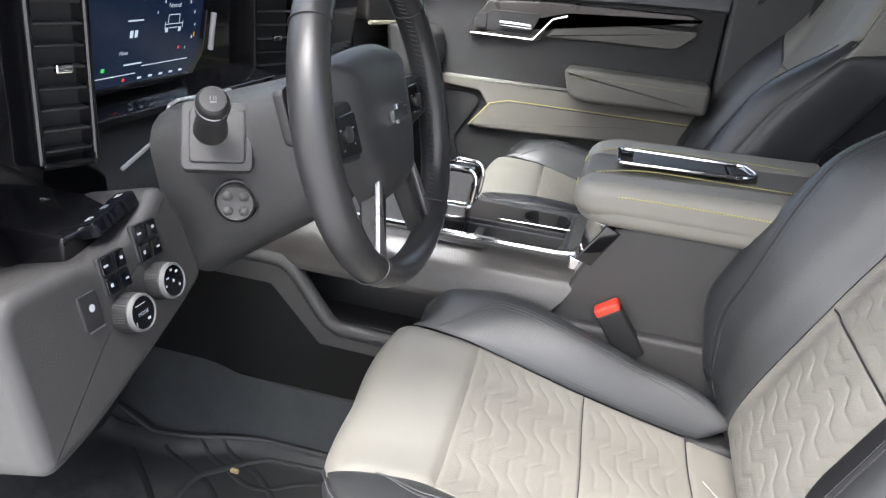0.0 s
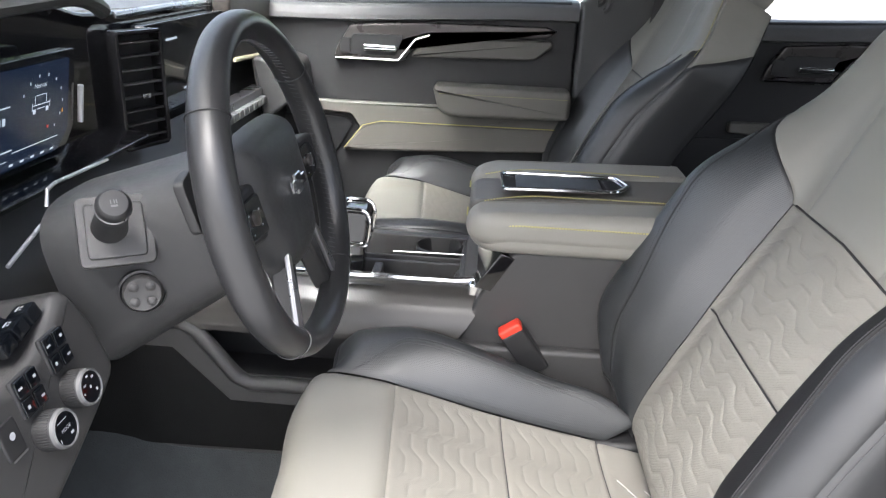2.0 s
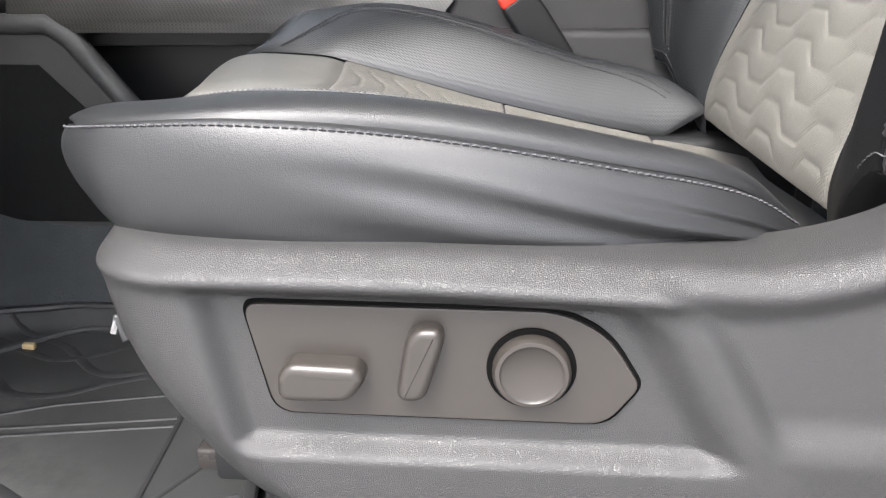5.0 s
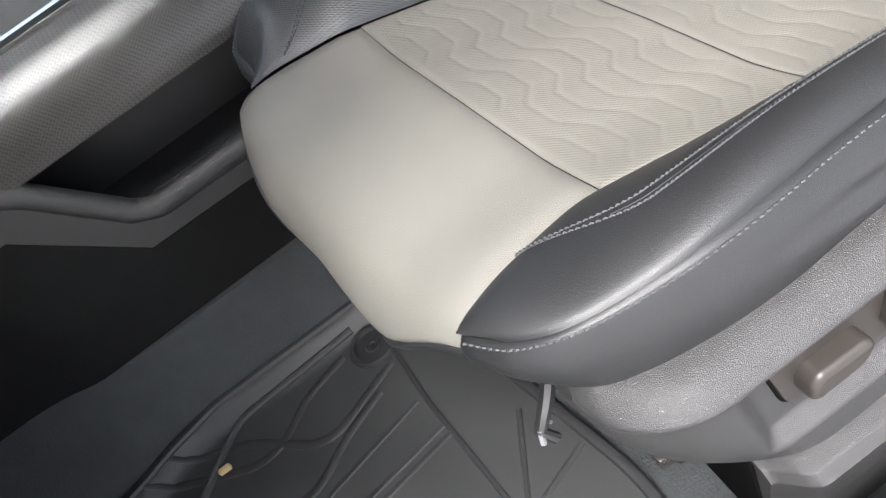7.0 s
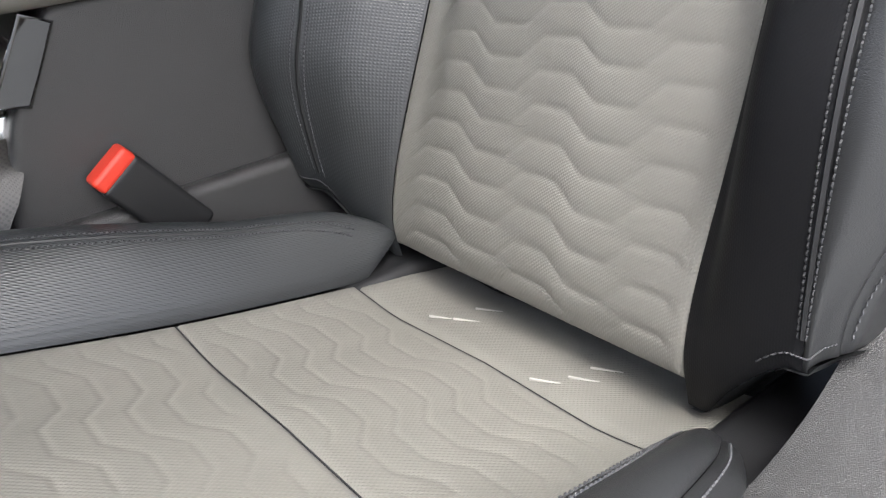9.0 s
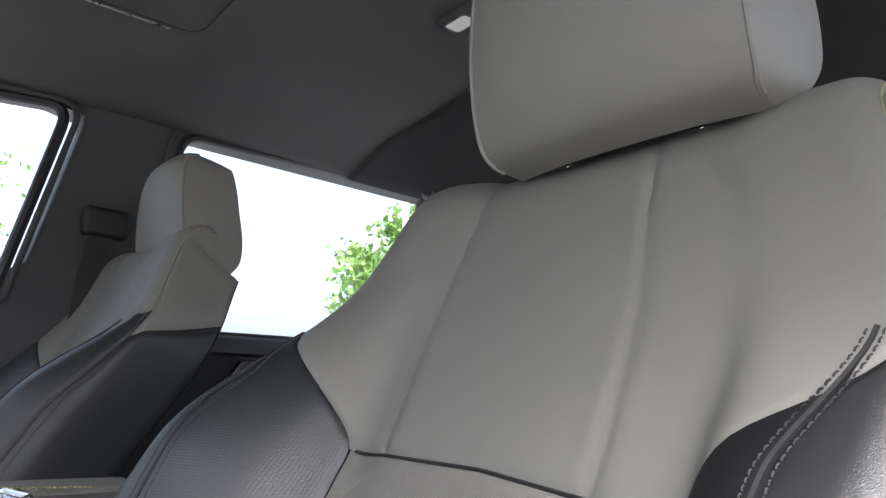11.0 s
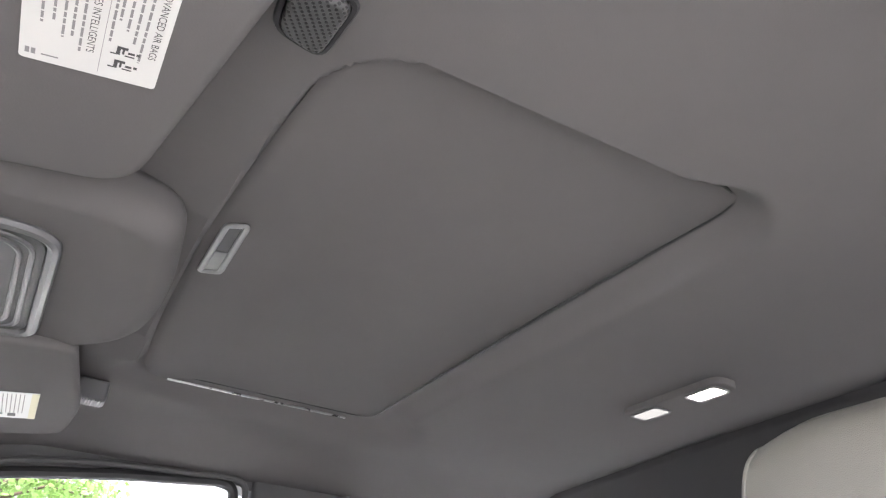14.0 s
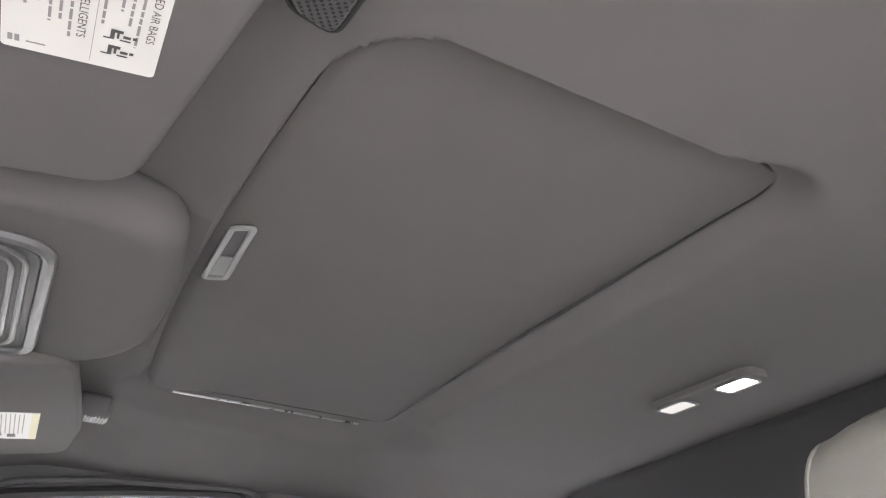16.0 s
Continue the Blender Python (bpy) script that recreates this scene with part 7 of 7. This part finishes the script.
sb = Vector((-0.066, -0.542, 0.736))
tip = Vector((-0.031, -0.593, 0.781))
way = (tip - sb).normalized()
lathe(bm, [(0.017, 0.0), (0.0150, 0.020), (0.0125, 0.035), (0.0125, 0.050)], aim(sb, way), 24)
lathe(bm, [(0.0135, 0.044), (0.0155, 0.048), (0.0155, 0.066), (0.0140, 0.070), (0.0120, 0.072), (0, 0.0725)], aim(sb, way), 28)
st = part("stalk", bm, M_DARK, column, "black headlamp stalk")
bm = bmesh.new()
tube(bm, [sb + way * 0.060 + (aim((0, 0, 0), way) @ Vector((0.0157 * math.cos(a), 0.0157 * math.sin(a), 0))) for a in span(0, 2 * math.pi, 24)[:-1]], 0.0010, closed=True, n=5)
part("stalk_ring", bm, M_SATIN, st, "thin silver ring")
bars("headlamp_mark", [(-0.004, -0.003, 0.002, 0.006), (-0.001, 0.002, 0.004, 0.001), (-0.001, -0.001, 0.004, 0.001), (-0.001, -0.003, 0.004, 0.001)], M_MIDG, st, aim(sb + way * 0.0728, way, 90))
bm = bmesh.new()
cm = aim((-0.074, -0.516, 0.722), (0.42, -0.80, 0.43))
for k, (w, r) in enumerate(((0.036, 0.008), (0.028, 0.006))):
    prism(bm, rounded([(-w, -w), (w, -w), (w, w), (-w, w)], r), 2, -0.02, 0.003 + 0.004 * k, 0.003, 2, cm)
part("stalk_collar", bm, M_PLASTIC, column, "square stepped collar")

# ---- outside ----
bm = bmesh.new()
sheet(bm, lambda x, y: Vector((x, y, -0.66)), span(-400, 400, 8), span(-400, 400, 8))
tagged(part("ground", bm, M_ASPHALT), "pale grey asphalt outside the car", "ground", kind="structure")


def tree(name, label, at, height, spread, seed, leaf, droop, count, low):
    rng = random.Random(seed)
    t = thing(name, label, "tree", "trees outside", at)
    b = bmesh.new()
    tube(b, [(0, 0, 0), (0.05, 0.03, height * 0.3), (-0.04, 0.05, height * 0.6), (0.02, 0, height * 0.95)], lambda f: 0.15 * (1 - 0.8 * f), n=10)
    part("trunk", b, M_BARK, t, "brown trunk")
    verts, faces = [], []
    for i in range(46):
        z = lerp(low, height * 0.92, rng.random() ** 0.8)
        a = rng.random() * 2 * math.pi
        reach = spread * (0.45 + 0.55 * rng.random()) * math.sin(math.pi * (0.15 + 0.75 * (z - low * 0.7) / height))
        end = Vector((math.cos(a) * reach, math.sin(a) * reach, z + reach * (0.35 - droop)))
        start = Vector((0, 0, max(low * 0.8, z - 0.35 * reach)))
        mid = start.lerp(end, 0.5) + Vector((0, 0, 0.15 * reach))
        b = bmesh.new()
        tube(b, [start, mid, end], lambda f: 0.035 * (1 - 0.85 * f), n=6)
        part("limb", b, M_BARK, t)
        for k in range(count):
            f = 0.25 + 0.75 * rng.random() ** 0.6
            c = start.lerp(mid, f).lerp(mid.lerp(end, f), f)
            off = Vector((rng.gauss(0, 1), rng.gauss(0, 1), rng.gauss(0, 0.7) - droop)) * (0.10 + 0.28 * rng.random()) * spread * 0.32
            c = c + off
            u = Vector((rng.gauss(0, 1), rng.gauss(0, 1), rng.gauss(0, 1))).normalized()
            w = u.cross(Vector((rng.gauss(0, 1), rng.gauss(0, 1), rng.gauss(0, 1)))).normalized()
            s = leaf * (0.6 + 0.8 * rng.random())
            n0 = len(verts)
            for x, y in ((0, 0), (0.34, 0.35), (0.3, 0.8), (0, 1.15), (-0.3, 0.8), (-0.34, 0.35)):
                verts.append(c + w * x * s + u * y * s + Vector((0, 0, 0)))
            faces.append(tuple(range(n0, n0 + 6)))
    me = bpy.data.meshes.new("crown")
    me.from_pydata(verts, [], faces)
    me.materials.append(M_LEAF)
    crown = new("crown", me)
    crown.parent = t
    crown["kind"] = "stuff"
    return t


tree("tree", "green honey locust tree with feathery drooping branches", (-0.5, 11.5, -0.66), 5.6, 2.7, 3, 0.07, 0.55, 420, 2.4)
tree("tree", "green leafy broad-leaved tree beside a lamp post", (13.2, 15.5, -0.66), 6.6, 3.4, 8, 0.16, 0.1, 420, 1.4)
post = thing("lamp_post", "white painted lamp post beside the tree", "lamp post", at=(10.6, 14.2, -0.66))
bm = bmesh.new()
lathe(bm, [(0.14, 0.0), (0.14, 0.05), (0.085, 0.06), (0.075, 8.0), (0, 8.0)], Matrix(), 20)
part("pole", bm, M_POLE, post, "white painted pole")
bm = bmesh.new()
box(bm, (-0.9, -0.12, 8.0), (0.1, 0.12, 8.1), 0.03, 2)
part("lamp_head", bm, M_POLE, post, "flat lamp head")
